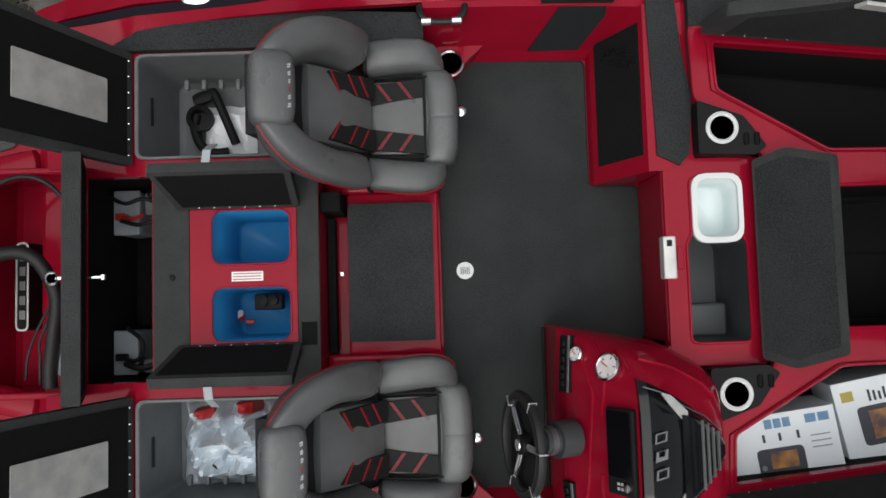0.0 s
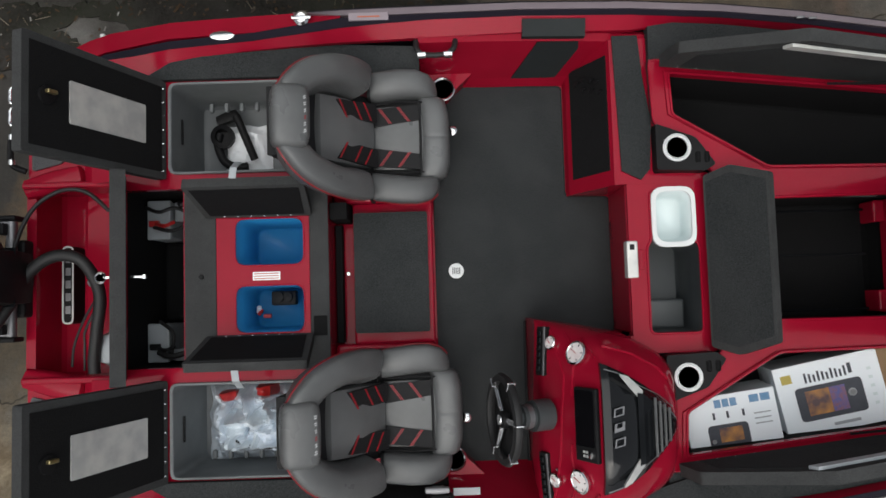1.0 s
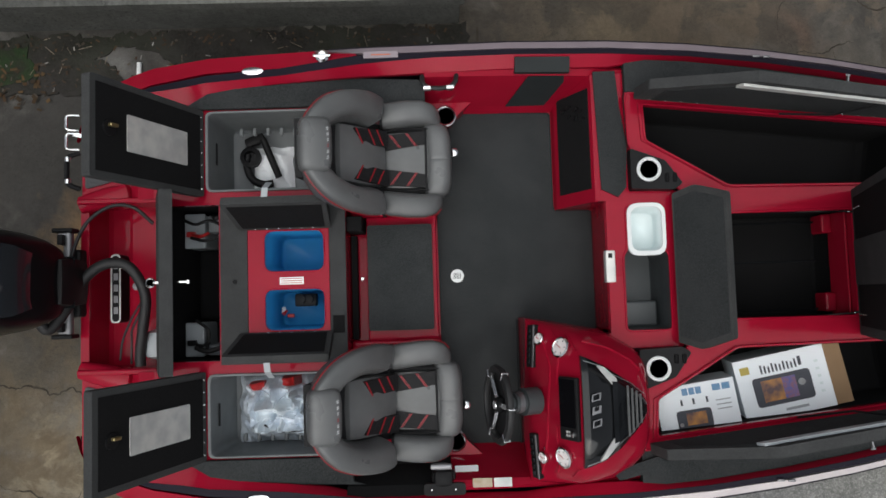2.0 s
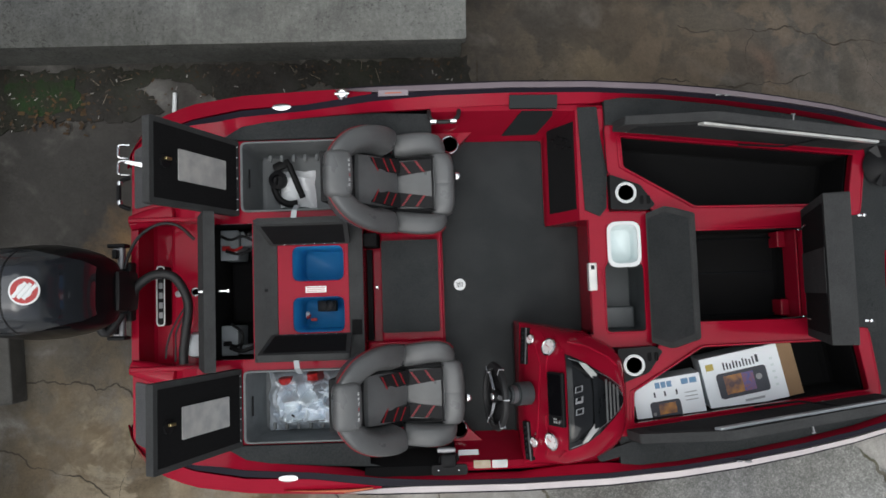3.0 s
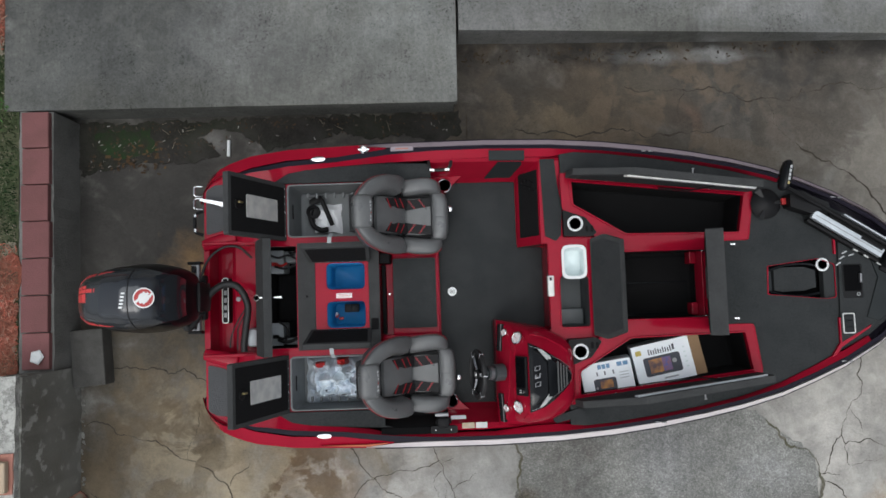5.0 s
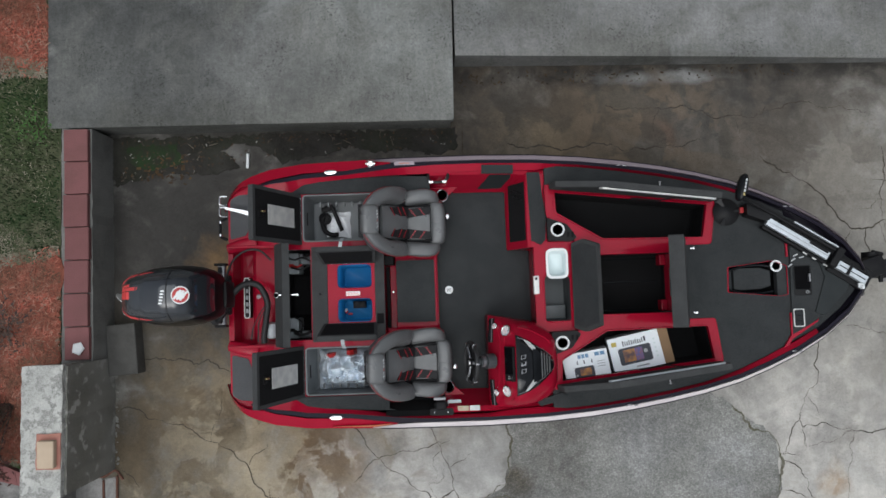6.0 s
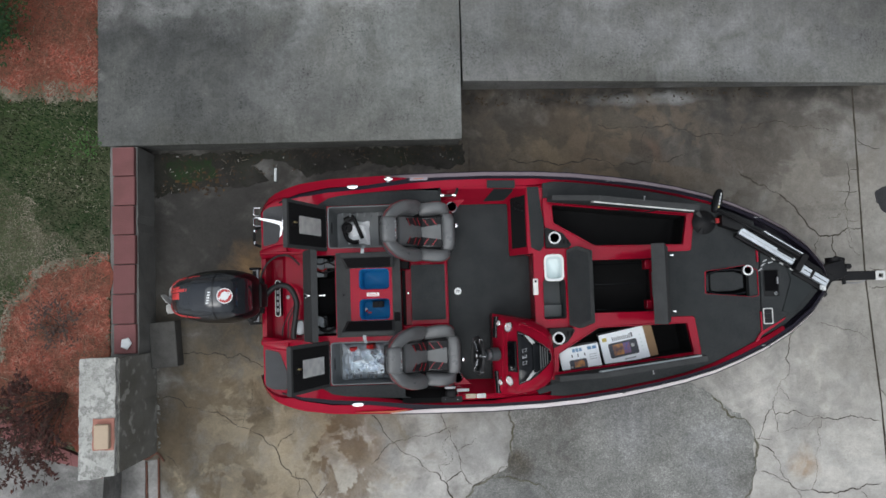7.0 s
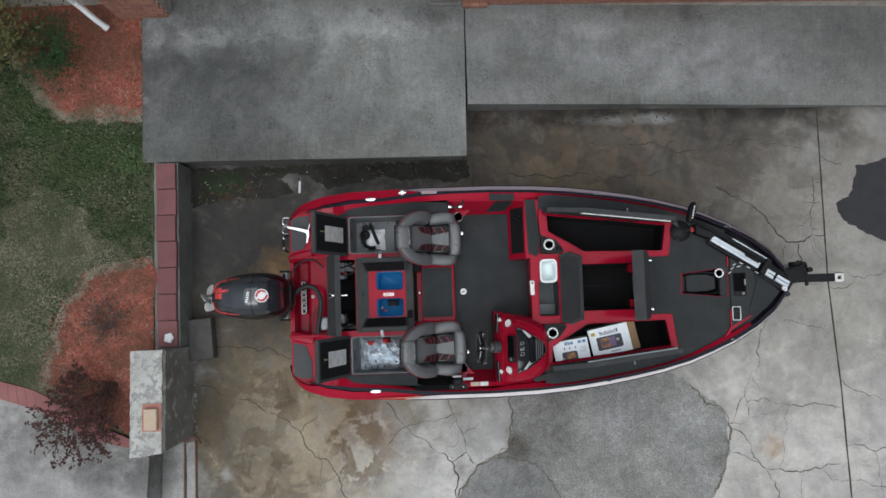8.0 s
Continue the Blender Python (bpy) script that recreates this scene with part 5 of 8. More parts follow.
part("lid_latch", bm_join(ring_of(0, 0, 0, 0.026, 0.017, 0.006, 16), box(0.017, 0.055, -0.005, 0.005, 0.0, 0.008)), CHROME, ob, "chrome twist latch", m=pose(-1.405, 0.0, 1.235))
part("latch_tongue", bm_join(box(0.0, 0.06, -0.004, 0.004, 0.0, 0.007), box(0.055, 0.066, -0.009, 0.009, -0.004, 0.011)), CHROME, ob, m=pose(-1.285, 0.0, 1.22))
# livewell lids
for side in (1, -1):
    m = frame_of((-0.80, side * 0.285, 0.975), (side, 0, 0), (0, -side * 0.28, 0.10))
    if (m.to_3x3() @ Vector((0, 1, 0))).z < 0:
        m = m @ pose(0, 0, 0, 0, 0, 180)
    ob = lid("livewell_lid", "grey carpeted livewell lid propped open", [(-0.24, 0.0), (0.24, 0.0), (0.26, 0.30), (-0.26, 0.30)], 0.04, m, 0.03)
    for k in range(6):
        part("screw", lathe([(0.0, 0.0), (0.005, 0.0), (0.003, 0.003), (0.0, 0.003)], 8), CHROME, ob, m=m @ pose(-0.15 + 0.06 * k, 0.02, 0.024))
    part("strap", loft([[(-0.855, side * 0.40, 1.262), (-0.825, side * 0.40, 1.262), (-0.825, side * 0.40, 1.268), (-0.855, side * 0.40, 1.268)], [(-0.85, side * 0.445, 1.262), (-0.82, side * 0.445, 1.262), (-0.82, side * 0.445, 1.267), (-0.85, side * 0.445, 1.267)],
                        [(-0.845, side * 0.475, 1.20), (-0.815, side * 0.475, 1.20), (-0.815, side * 0.48, 1.203), (-0.845, side * 0.48, 1.203)]]), TANKGREY, ob, "pale grey pull strap")
# seat-step lid
m = frame_of((1.205, 0.0, 1.095), (0, -1, 0), (-0.24, 0, 0.185))
if (m.to_3x3() @ Vector((0, 1, 0))).z < 0:
    m = m @ pose(0, 0, 0, 0, 0, 180)
lid("step_lid", "charcoal carpeted step lid folded forward", [(-0.375, 0.0), (0.375, 0.0), (0.405, 0.13), (0.35, 0.30), (-0.35, 0.30), (-0.405, 0.13)], 0.04, m, 0.012, (CARPET2, CARPET))
# centre bow lid on gas struts
m = frame_of((2.125, 0.0, 1.18), (0, 1, 0), (-0.945, 0, -0.325))
if (m.to_3x3() @ Vector((0, 1, 0))).z < 0:
    m = m @ pose(0, 0, 0, 0, 0, 180)
ob = lid("centre_lid", "grey carpeted centre hatch lid standing upright", [(-0.36, 0.0), (0.36, 0.0), (0.36, 0.82), (-0.36, 0.82)], 0.115, m, 0.05)
part("lid_liner", plate(rounded(rect(-0.105, 0.115, 0.03, 0.80), 0.01, 2), 0.062, 0.066), CARPET2, ob, "grey panel on the lid", m=m)
for y in (-0.25, 0.25):
    part("lid_pin", bm_join(lathe([(0.0, 0.0), (0.008, 0.0), (0.008, 0.03), (0.0, 0.032)], 12, pose(2.0, y, 1.90)), box(1.98, 2.005, y - 0.006, y + 0.006, 1.90, 1.91, 0.002)), CHROME, ob, "chrome lid catch")
    part("gas_strut", bm_join(tube([(1.68, y * 1.13, 1.0), (1.95, y * 1.06, 1.105)], 0.009, 8), tube([(1.90, y * 1.07, 1.086), (2.09, y, 1.16)], 0.005, 6)), GLOSS, ob, "gas strut")
    part("strut_end", box(2.045, 2.105, y - 0.006, y + 0.006, 1.155, 1.167, 0.003), CHROME, ob, "bright strut end")
for y in (-0.26, 0.26):
    for k in range(4):
        part("screw", lathe([(0.0, 0.0), (0.005, 0.0), (0.003, 0.003), (0.0, 0.003)], 8), CHROME, ob, m=m @ pose(y, 0.03 + 0.05 * k, 0.062))
# long side lids
for side in (1, -1):
    m = frame_of((0.99, side * 0.888, 1.14), (1.44, -side * 0.165, 0.03), (0.03, -side * 0.45, -0.01))
    flip = -1 if (m.to_3x3() @ Vector((0, 1, 0))).z < 0 else 1
    o = [(0.02, 0.0), (1.45, 0.0), (1.45, 0.31), (0.47, 0.46), (0.05, 0.20)]
    o = [(x, flip * y) for x, y in o]
    ob = lid("locker_lid", "black-lined locker lid standing open", o, 0.05, m, 0.03, (CARPET2, CARPET))
    part("stiffener", plate([(x, flip * y) for x, y in [(0.40, 0.385), (1.40, 0.262), (1.40, 0.30), (0.42, 0.425)]], 0.027, 0.04), ALU if side > 0 else TANKGREY, ob, "bright aluminium stiffener" if side > 0 else "dull grey stiffener", m=m)
    part("strut", tube([(0.75, flip * 0.02, 0.05), (0.95, flip * 0.16, 0.07), (1.1, flip * 0.30, 0.04)], 0.006, 6), BLACK, ob, m=m)
    part("lid_catch", bm_join(box(-0.004, 0.004, -0.008, 0.008, -0.06, -0.02, 0.002), box(-0.011, 0.011, -0.004, 0.004, -0.063, -0.056, 0.002)), STEEL, ob, "chrome lid catch", m=m @ pose(0.9, flip * 0.38, 0))
    for k in list(range(4)) + list(range(12, 15)):
        part("screw", lathe([(0.0, 0.0), (0.005, 0.0), (0.003, 0.003), (0.0, 0.003)], 8), CHROME, ob, m=m @ pose(0.10 + 0.08 * k, flip * 0.022, 0.028))

# ---- driver console ----
C_TOP = [(0.43, 1.08), (0.47, 1.15), (0.55, 1.30), (0.64, 1.44), (0.70, 1.44), (0.80, 1.38), (0.97, 1.24), (1.03, 1.10)]
C_IN = [(0.43, -0.235), (0.6, -0.26), (0.8, -0.30), (0.95, -0.38), (1.03, -0.46)]
C_OUT = [(0.43, -1.06), (0.6, -1.05), (0.8, -1.03), (0.95, -0.97), (1.03, -0.86)]


def dash(x, y):
    lo, hi = between(C_OUT, x), between(C_IN, x)
    s = min(1.0, abs((y - (lo + hi) / 2) / ((hi - lo) / 2)))
    top = between(C_TOP, x)
    return 1.02 + (top - 1.02) * (1 - s ** 4) ** 0.45 if s < 1 else 1.02


def on_dash(x, y, lift=0.0):
    e = 0.02
    dx, dy = Vector((2 * e, 0, dash(x + e, y) - dash(x - e, y))), Vector((0, 2 * e, dash(x, y + e) - dash(x, y - e)))
    n = dx.cross(dy).normalized()
    return frame_of(Vector((x, y, dash(x, y))) + n * lift, dx, n)


rings = []
for x in (0.43, 0.45, 0.47, 0.51, 0.55, 0.60, 0.64, 0.67, 0.70, 0.75, 0.80, 0.86, 0.92, 0.97, 1.0, 1.03):
    lo, hi = between(C_OUT, x), between(C_IN, x)
    ys = [hi + (lo - hi) * (0.5 - 0.5 * math.cos(math.pi * k / 18)) for k in range(19)]
    foot = 0.69 if x < 0.9 else 1.0
    rings.append([(x, hi, foot)] + [(x, y, dash(x, y)) for y in ys] + [(x, lo, foot)])
console = part("driver_console", loft(rings), RED, boat, "glossy red driver console", smooth=50)
part("console_foot", box(0.415, 0.43, -1.0, -0.25, 0.69, 0.71, 0.004), BLACK, boat)
part("console_shelf", plate([(0.86, -0.32), (0.95, -0.395), (1.0, -0.62), (1.1, -0.93), (0.70, -1.06), (0.70, -0.5)], 0.98, 1.047), RED, boat)
part("side_pocket", plate(rounded([(0.83, -1.0), (1.06, -0.93), (1.12, -0.985), (0.86, -1.045)], 0.015, 2), 1.06, 1.115), CARPET, boat, "charcoal carpet outside the console")
# cowl
rings = []


def cowl_top(x, y, lo, hi):
    v = abs((y - (lo + hi) / 2) / ((hi - lo) / 2))
    return between(C_TOP, x) + 0.030 - 0.035 * v ** 4


COWL_LINE = [(0.632, -0.91, -0.40), (0.66, -0.90, -0.41), (0.74, -0.875, -0.45), (0.82, -0.835, -0.50), (0.90, -0.785, -0.555), (0.95, -0.745, -0.595), (0.972, -0.71, -0.63)]
for x, lo, hi in COWL_LINE:
    ys = [hi + (lo - hi) * k / 14 for k in range(15)]
    rings.append([(x, hi, between(C_TOP, x) - 0.05)] + [(x, y, cowl_top(x, y, lo, hi)) for y in ys] + [(x, lo, between(C_TOP, x) - 0.05)])
COWLBLACK = node_mat("polished_cowl", (0.006, 0.0065, 0.0075), rough=0.10, spec=0.42, second=(0.010, 0.011, 0.012), scale=5, amount=0.5)
part("cowl", loft(rings), COWLBLACK, console, "gloss black console cowl", smooth=40)
for k in range(4):
    part("louvre", box(-0.004, 0.004, -0.115 + 0.016 * k, 0.115 - 0.016 * k, 0.0, 0.010, 0.002), VINYL, console, m=on_dash(0.825 + 0.024 * k, -0.66, 0.038))
part("cowl_step", loft([[(x, y, between(C_TOP, x) + 0.036) for y in (lo, hi)] + [(x, y, between(C_TOP, x) + 0.022) for y in (hi, lo)] for x, lo, hi in ((0.775, -0.80, -0.52), (0.80, -0.795, -0.525), (0.90, -0.73, -0.60), (0.945, -0.71, -0.63))]), GLOSS, console)
for sg in (1, -1):
    yc = -0.655 + sg * 0.195
    part("cowl_trim", loft([[(x, yc + sg * dy, between(C_TOP, x) + 0.034 - 0.03 * abs(dy - 0.02)) for dy in (d0, d1)] + [(x, yc + sg * dy, between(C_TOP, x) + 0.016) for dy in (d1, d0)] for x, d0, d1 in ((0.70, 0.012, 0.020), (0.735, -0.030, 0.008), (0.775, -0.075, -0.028), (0.80, -0.078, -0.052))]), ALU, console, "bright trim on the cowl")
for k in range(3):
    y = -0.585 - 0.058 * k
    mark = [(-0.026, y + 0.655 - 0.022), (0.022, y + 0.655 - 0.012), (0.026, y + 0.655 + 0.024), (-0.022, y + 0.655 + 0.014)]
    part("letter_bar", plate(scaled(mark, 0.9), 0.0, 0.003, [scaled(mark, 0.66)]) if k != 1 else plate(scaled(mark, 0.9), 0.0, 0.003, [scaled(mark, 0.5, 0.0, 0.006)]), STEEL, console, "plain silver mark on the cowl", m=frame_of((0.690, -0.655, between(C_TOP, 0.69) + 0.030), (0.1, 0, between(C_TOP, 0.74) - between(C_TOP, 0.64)), (0.0, 0.0, 1.0)))
for sg in (1, -1):
    part("cowl_line", tube([Vector((x, -0.655 + sg * w, between(C_TOP, x) + 0.024)) for x, w in ((0.64, 0.235), (0.70, 0.215), (0.78, 0.165), (0.88, 0.115), (0.955, 0.055))], 0.0022, 5), STEEL, console, "thin chrome line on the cowl", smooth=True)
# display
scr = part("display", box(-0.062, 0.062, -0.145, 0.145, -0.01, 0.012, 0.006), BLACK, console, "dark chart display in the dash", m=on_dash(0.595, -0.645, 0.012))
part("display_glass", plate(rounded(rect(-0.054, 0.05, -0.085, 0.135), 0.006, 2), 0.0125, 0.0145), SCREEN, scr, m=on_dash(0.595, -0.645, 0.012))
part("display_knob", lathe([(0.0, 0.0), (0.016, 0.0), (0.015, 0.008), (0.009, 0.009), (0.0, 0.009)], 16), CHROME, scr, m=on_dash(0.595, -0.645, 0.012) @ pose(0.03, -0.112, 0.012), smooth=30)
for k in range(4):
    part("display_key", box(-0.005, 0.005, -0.005, 0.005, 0, 0.004, 0.001), ALU, scr, m=on_dash(0.595, -0.645, 0.012) @ pose(-0.01 + 0.016 * (k % 2), -0.105 - 0.016 * (k // 2), 0.012))
# gauges
for x, y, r in ((0.572, -0.372, 0.051), (0.566, -0.878, 0.051), (0.490, -0.335, 0.031), (0.488, -0.905, 0.031)):
    g = part("gauge", lathe([(0.0, 0.0), (r, 0.0), (r, 0.012), (r * 0.86, 0.016), (r * 0.8, 0.011), (0.0, 0.011)], 28), CHROME, console, "round gauge with a chrome bezel", m=on_dash(x, y, 0.004), smooth=35)
    part("gauge_face", lathe([(0.0, 0.0), (r * 0.8, 0.0), (r * 0.8, 0.0015), (0.0, 0.0015)], 24), GAUGEFACE, g, "white gauge face", m=on_dash(x, y, 0.0155))
    part("needle", box(-0.0015, 0.0015, -0.005, r * 0.6, 0.0, 0.002), REDPLASTIC, g, m=on_dash(x, y, 0.0175) @ pose(0, 0, 0, 0, 0, 60))
    for k in range(5):
        a = math.radians(130 - 65 * k)
        part("tick", box(r * 0.55, r * 0.72, -0.0018, 0.0018, 0.0, 0.001), INK, g, m=on_dash(x, y, 0.0172) @ pose(0, 0, 0, 0, 0, math.degrees(a)))
part("button", lathe([(0.0, 0.0), (0.008, 0.0), (0.008, 0.005), (0.0, 0.006)], 12), CHROME, console, m=on_dash(0.49, -0.86, 0.002))
for y0, y1 in ((-0.475, -0.265), (-1.02, -0.80)):
    yc, h = (y0 + y1) / 2, (y1 - y0) / 2
    pm = on_dash(0.452, yc, 0.004)
    p_ = part("switch_panel", box(-0.028, 0.03, -h, h, -0.02, 0.008, 0.004), BLACK, console, "black switch panel", m=pm)
    part("panel_edge", box(0.018, 0.03, -h, h, 0.008, 0.012, 0.002), STEEL, p_, m=pm)
    for k in range(6):
        part("switch", box(-0.016, 0.008, -0.012, 0.012, 0.008, 0.018, 0.004), GLOSS, p_, m=pm @ pose(0, -h + 0.03 + (2 * h - 0.06) / 5 * k, 0))
for line in ([(0.485, -0.27), (0.50, -0.36), (0.52, -0.47), (0.508, -0.64), (0.50, -0.80), (0.487, -0.92), (0.475, -1.02)], [(0.54, -0.29), (0.56, -0.36), (0.548, -0.46), (0.538, -0.56)], [(0.538, -0.74), (0.535, -0.79), (0.55, -0.90), (0.535, -0.98)], [(0.60, -0.31), (0.628, -0.40)], [(0.60, -0.97), (0.628, -0.91)],
             [(0.66, -0.34), (0.78, -0.375), (0.90, -0.44), (0.96, -0.50)]):
    pts = [Vector((xa + (xb - xa) * k / 6, ya + (yb - ya) * k / 6, 0)) for (xa, ya), (xb, yb) in zip(line, line[1:]) for k in range(6)]
    part("dash_ridge", tube([Vector((p.x, p.y, dash(p.x, p.y) + 0.001)) for p in pts], 0.0065, 6), RED, console, smooth=True)
# steering column and wheel
wheel = part("steering_wheel", lathe([(0.158, -0.016), (0.164, -0.012), (0.182, -0.014), (0.19, 0.0), (0.182, 0.014), (0.164, 0.012), (0.158, 0.016), (0.152, 0.0), (0.158, -0.016)], 40), RUBBER, boat, "black three-spoke steering wheel", m=frame_of((0.262, -0.632, 1.27), (0, 1, 0), (-0.965, 0, 0.26)), smooth=60)
WM = frame_of((0.262, -0.632, 1.27), (0, 1, 0), (-0.965, 0, 0.26))
part("hub", lathe([(0.0, -0.05), (0.034, -0.05), (0.04, -0.01), (0.034, 0.012), (0.02, 0.018), (0.0, 0.018)], 20), BLACK, wheel, m=WM, smooth=40)
part("hub_badge", lathe([(0.0, 0.0), (0.022, 0.0), (0.02, 0.006), (0.0, 0.007)], 20), CHROME, wheel, m=WM @ pose(0, 0, 0.016), smooth=40)
for a in (35, 145, 270):
    part("spoke", bm_join(box(0.03, 0.165, -0.014, 0.014, -0.012, 0.004, 0.005), box(0.05, 0.15, -0.004, 0.004, 0.003, 0.008, 0.002)), CHROME, wheel, "bright spoke", m=WM @ pose(0, 0, 0, 0, 0, a))
for a in (35, 145, 215, 270, 325):
    part("rim_inlay", box(0.150, 0.194, -0.004, 0.004, -0.017, 0.017, 0.003), CHROME, wheel, m=WM @ pose(0, 0, 0, 0, 0, a))
part("steering_column", bm_join(tube([(0.285, -0.632, 1.258), (0.34, -0.632, 1.225)], 0.032, 14), tube([(0.335, -0.632, 1.23), (0.385, -0.632, 1.205)], 0.048, 18), tube([(0.385, -0.632, 1.205), (0.46, -0.632, 1.17)], 0.066, 18)), DARKBIN, boat, "grey tilt steering column", smooth=40)
part("column_ring", tube([(0.35, -0.632, 1.222), (0.372, -0.632, 1.211)], 0.052, 18), STEEL, boat, smooth=40)

# starboard side: throttle, labels
thr = part("throttle", bm_join(pillow(0.13, 0.09, 0.10, 0.03, pose(-0.01, -1.035, 0.98)), lathe([(0.0, 0.0), (0.035, 0.0), (0.03, 0.02), (0.0, 0.022)], 18, pose(-0.0, -0.99, 0.97, 90, 0, 0))), BLACK, boat, "black throttle control", smooth=40)
part("throttle_lever", bm_join(tube([(0.0, -0.98, 0.97), (0.0, -0.955, 1.04), (-0.02, -0.95, 1.10)], 0.010, 8), pillow(0.11, 0.035, 0.035, 0.016, pose(-0.02, -0.95, 1.105))), STEEL, thr, smooth=40)
part("throttle_base", bm_join(plate(rounded(rect(-0.11, 0.10, -1.105, -1.045), 0.02, 3), 1.02, 1.056), pillow(0.10, 0.09, 0.07, 0.03, pose(-0.01, -1.02, 1.04))), BLACK, thr, "black throttle base", smooth=40)
for x in (-0.07, 0.05):
    part("bolt_head", lathe([(0.0, 0.0), (0.006, 0.0), (0.004, 0.004), (0.0, 0.005)], 8, pose(x, -1.075, 1.056)), CHROME, thr)
KRAFTLABEL = node_mat("tan_label", (0.38, 0.29, 0.19), rough=0.5, second=(0.5, 0.44, 0.36), scale=30, amount=0.6)
part("side_recess", loft([[(x, -0.915, 0.69), (x, -0.935, 0.80), (x, -0.99, 0.83), (x, -1.06, 1.0), (x, -1.105, 1.045), (x, -1.12, 1.03), (x, -1.10, 0.69)] for x in (-0.50, 0.028)]), BLACKCARPET, boat, "dark recess in the side deck")
for x, w, y, z in ((0.11, 0.12, -1.004, 0.945), (0.185, 0.098, -1.050, 1.045), (0.288, 0.090, -1.050, 1.046)):
    part("label_plate", box(-w / 2, w / 2, -0.022, 0.022, 0.0, 0.003), PAPER if x < 0.15 else KRAFTLABEL if x < 0.2 else ALU, boat, "small printed label", m=frame_of((x, y, z), (1, 0, 0), (0, 0.75, 0.66) if x < 0.15 else (0, 0.25, 0.97)))

# ---- fittings on the gunwales ----
for side in (1, -1):
    v_ = part("vent", bm_join(lathe([(0.0, 0.0), (1.0, 0.0), (0.9, 0.012), (0.55, 0.016), (0.0, 0.017)], 24, pose(-0.945, side * 1.098, gz(-0.945) - 0.004) @ Matrix.Diagonal((0.062, 0.022, 1, 1)))), CHROME, boat, "oval chrome deck fitting", smooth=40)
    part("vent_slot", box(-0.975, -0.915, side * 1.098 - 0.003, side * 1.098 + 0.003, gz(-0.945) + 0.012, gz(-0.945) + 0.014), WHITE, v_)
    for x in (-0.575, 1.66, 3.09):
        if x == -0.575 and side < 0:
            continue
        y = side * (hb(x) - 0.03)
        part("cleat", bm_join(box(x - 0.05, x - 0.012, y - 0.006, y + 0.006, gz(x), gz(x) + 0.016, 0.004), box(x + 0.004, x + 0.04, y - 0.010, y + 0.002, gz(x), gz(x) + 0.014, 0.004)) if x > 0 else
             bm_join(lathe([(0.0, 0.0), (0.034, 0.0), (0.034, 0.02), (0.022, 0.03), (0.022, 0.02), (0.0, 0.02)], 18, pose(x, y, gz(x) - 0.004)), box(x - 0.045, x + 0.045, y - 0.008, y + 0.008, gz(x) - 0.002, gz(x) + 0.03, 0.004)), CHROME if x < 0 else STEEL, boat, "chrome cleat", smooth=30)
part("gunwale_label", box(-0.36, -0.18, hb(-0.27) - 0.055, hb(-0.27) - 0.02, gz(-0.27) - 0.002, gz(-0.27) + 0.008), RUB, boat, "pale warning label")
part("gunwale_label_print", box(-0.32, -0.22, hb(-0.27) - 0.041, hb(-0.27) - 0.035, gz(-0.27) + 0.008, gz(-0.27) + 0.0095), ORANGE, boat)
part("grab_handle", tube(curve([(-0.06, 1.045, 1.03), (-0.055, 1.0, 1.05), (-0.02, 0.975, 1.05), (0.07, 0.975, 1.05), (0.11, 1.0, 1.05), (0.12, 1.045, 1.03)], 20), 0.013, 8), RUBBER, boat, "black grab handle", smooth=True)
for x in (-0.035, 0.085):
    part("handle_end", lathe([(0.0, -0.018), (0.017, -0.018), (0.017, 0.018), (0.0, 0.018)], 12, pose(x, 0.975, 1.05, 0, 90, 0)), CHROME, boat, smooth=30)
part("stern_rail", tube(curve([(-1.93, 0.73, 0.86), (-1.985, 0.70, 0.88), (-1.99, 0.63, 0.885), (-1.985, 0.56, 0.88), (-1.93, 0.53, 0.86)], 20), 0.014, 8), BLACK, boat, "black stern grab rail", smooth=True)
for y in (0.69, 0.57):
    part("rail_end", lathe([(0.0, -0.012), (0.018, -0.012), (0.018, 0.012), (0.0, 0.012)], 12, pose(-1.985, y, 0.882, 90, 0, 0)), CHROME, boat, smooth=30)
part("ladder_arm", loft([[(x + dx * 0.6, y + dy, z) for dx, dy, z in ((-w, -0.6 * w, 0.905), (w, 0.6 * w, 0.905), (w, 0.6 * w, 0.93), (-w, -0.6 * w, 0.93))] for x, y, w in ((-1.93, 0.815, 0.012), (-1.86, 0.80, 0.018), (-1.76, 0.775, 0.022), (-1.70, 0.755, 0.026), (-1.695, 0.70, 0.020), (-1.71, 0.625, 0.015))]), CHROME, boat, "bright folded ladder arm", smooth=30)
part("ladder_crossbar", tube([(-1.672, 0.845, 0.918), (-1.690, 0.775, 0.918), (-1.712, 0.66, 0.918)], 0.013, 10), CHROME, boat, "bright ladder crossbar", smooth=True)
for y0, y1 in ((0.85, 0.93), (0.745, 0.83)):
    part("stern_ring", tube(curve([(-1.93, y0, 0.87), (-1.985, y0 + 0.004, 0.89), (-1.99, (y0 + y1) / 2, 0.892), (-1.985, y1 - 0.004, 0.89), (-1.93, y1, 0.87)], 18), 0.008, 8), CHROME, boat, "chrome mooring loop", smooth=True)
badge = part("badge", plate(rounded(rect(-1.82, -1.765, -0.20, 0.18), 0.025), 0.60, 0.735), BLACK, boat, "raised chrome-edged badge")
part("badge_rim", plate(rounded(rect(-1.82, -1.765, -0.20, 0.18), 0.025), 0.735, 0.739, [rounded(rect(-1.813, -1.772, -0.192, 0.172), 0.02)]), ALU, badge)
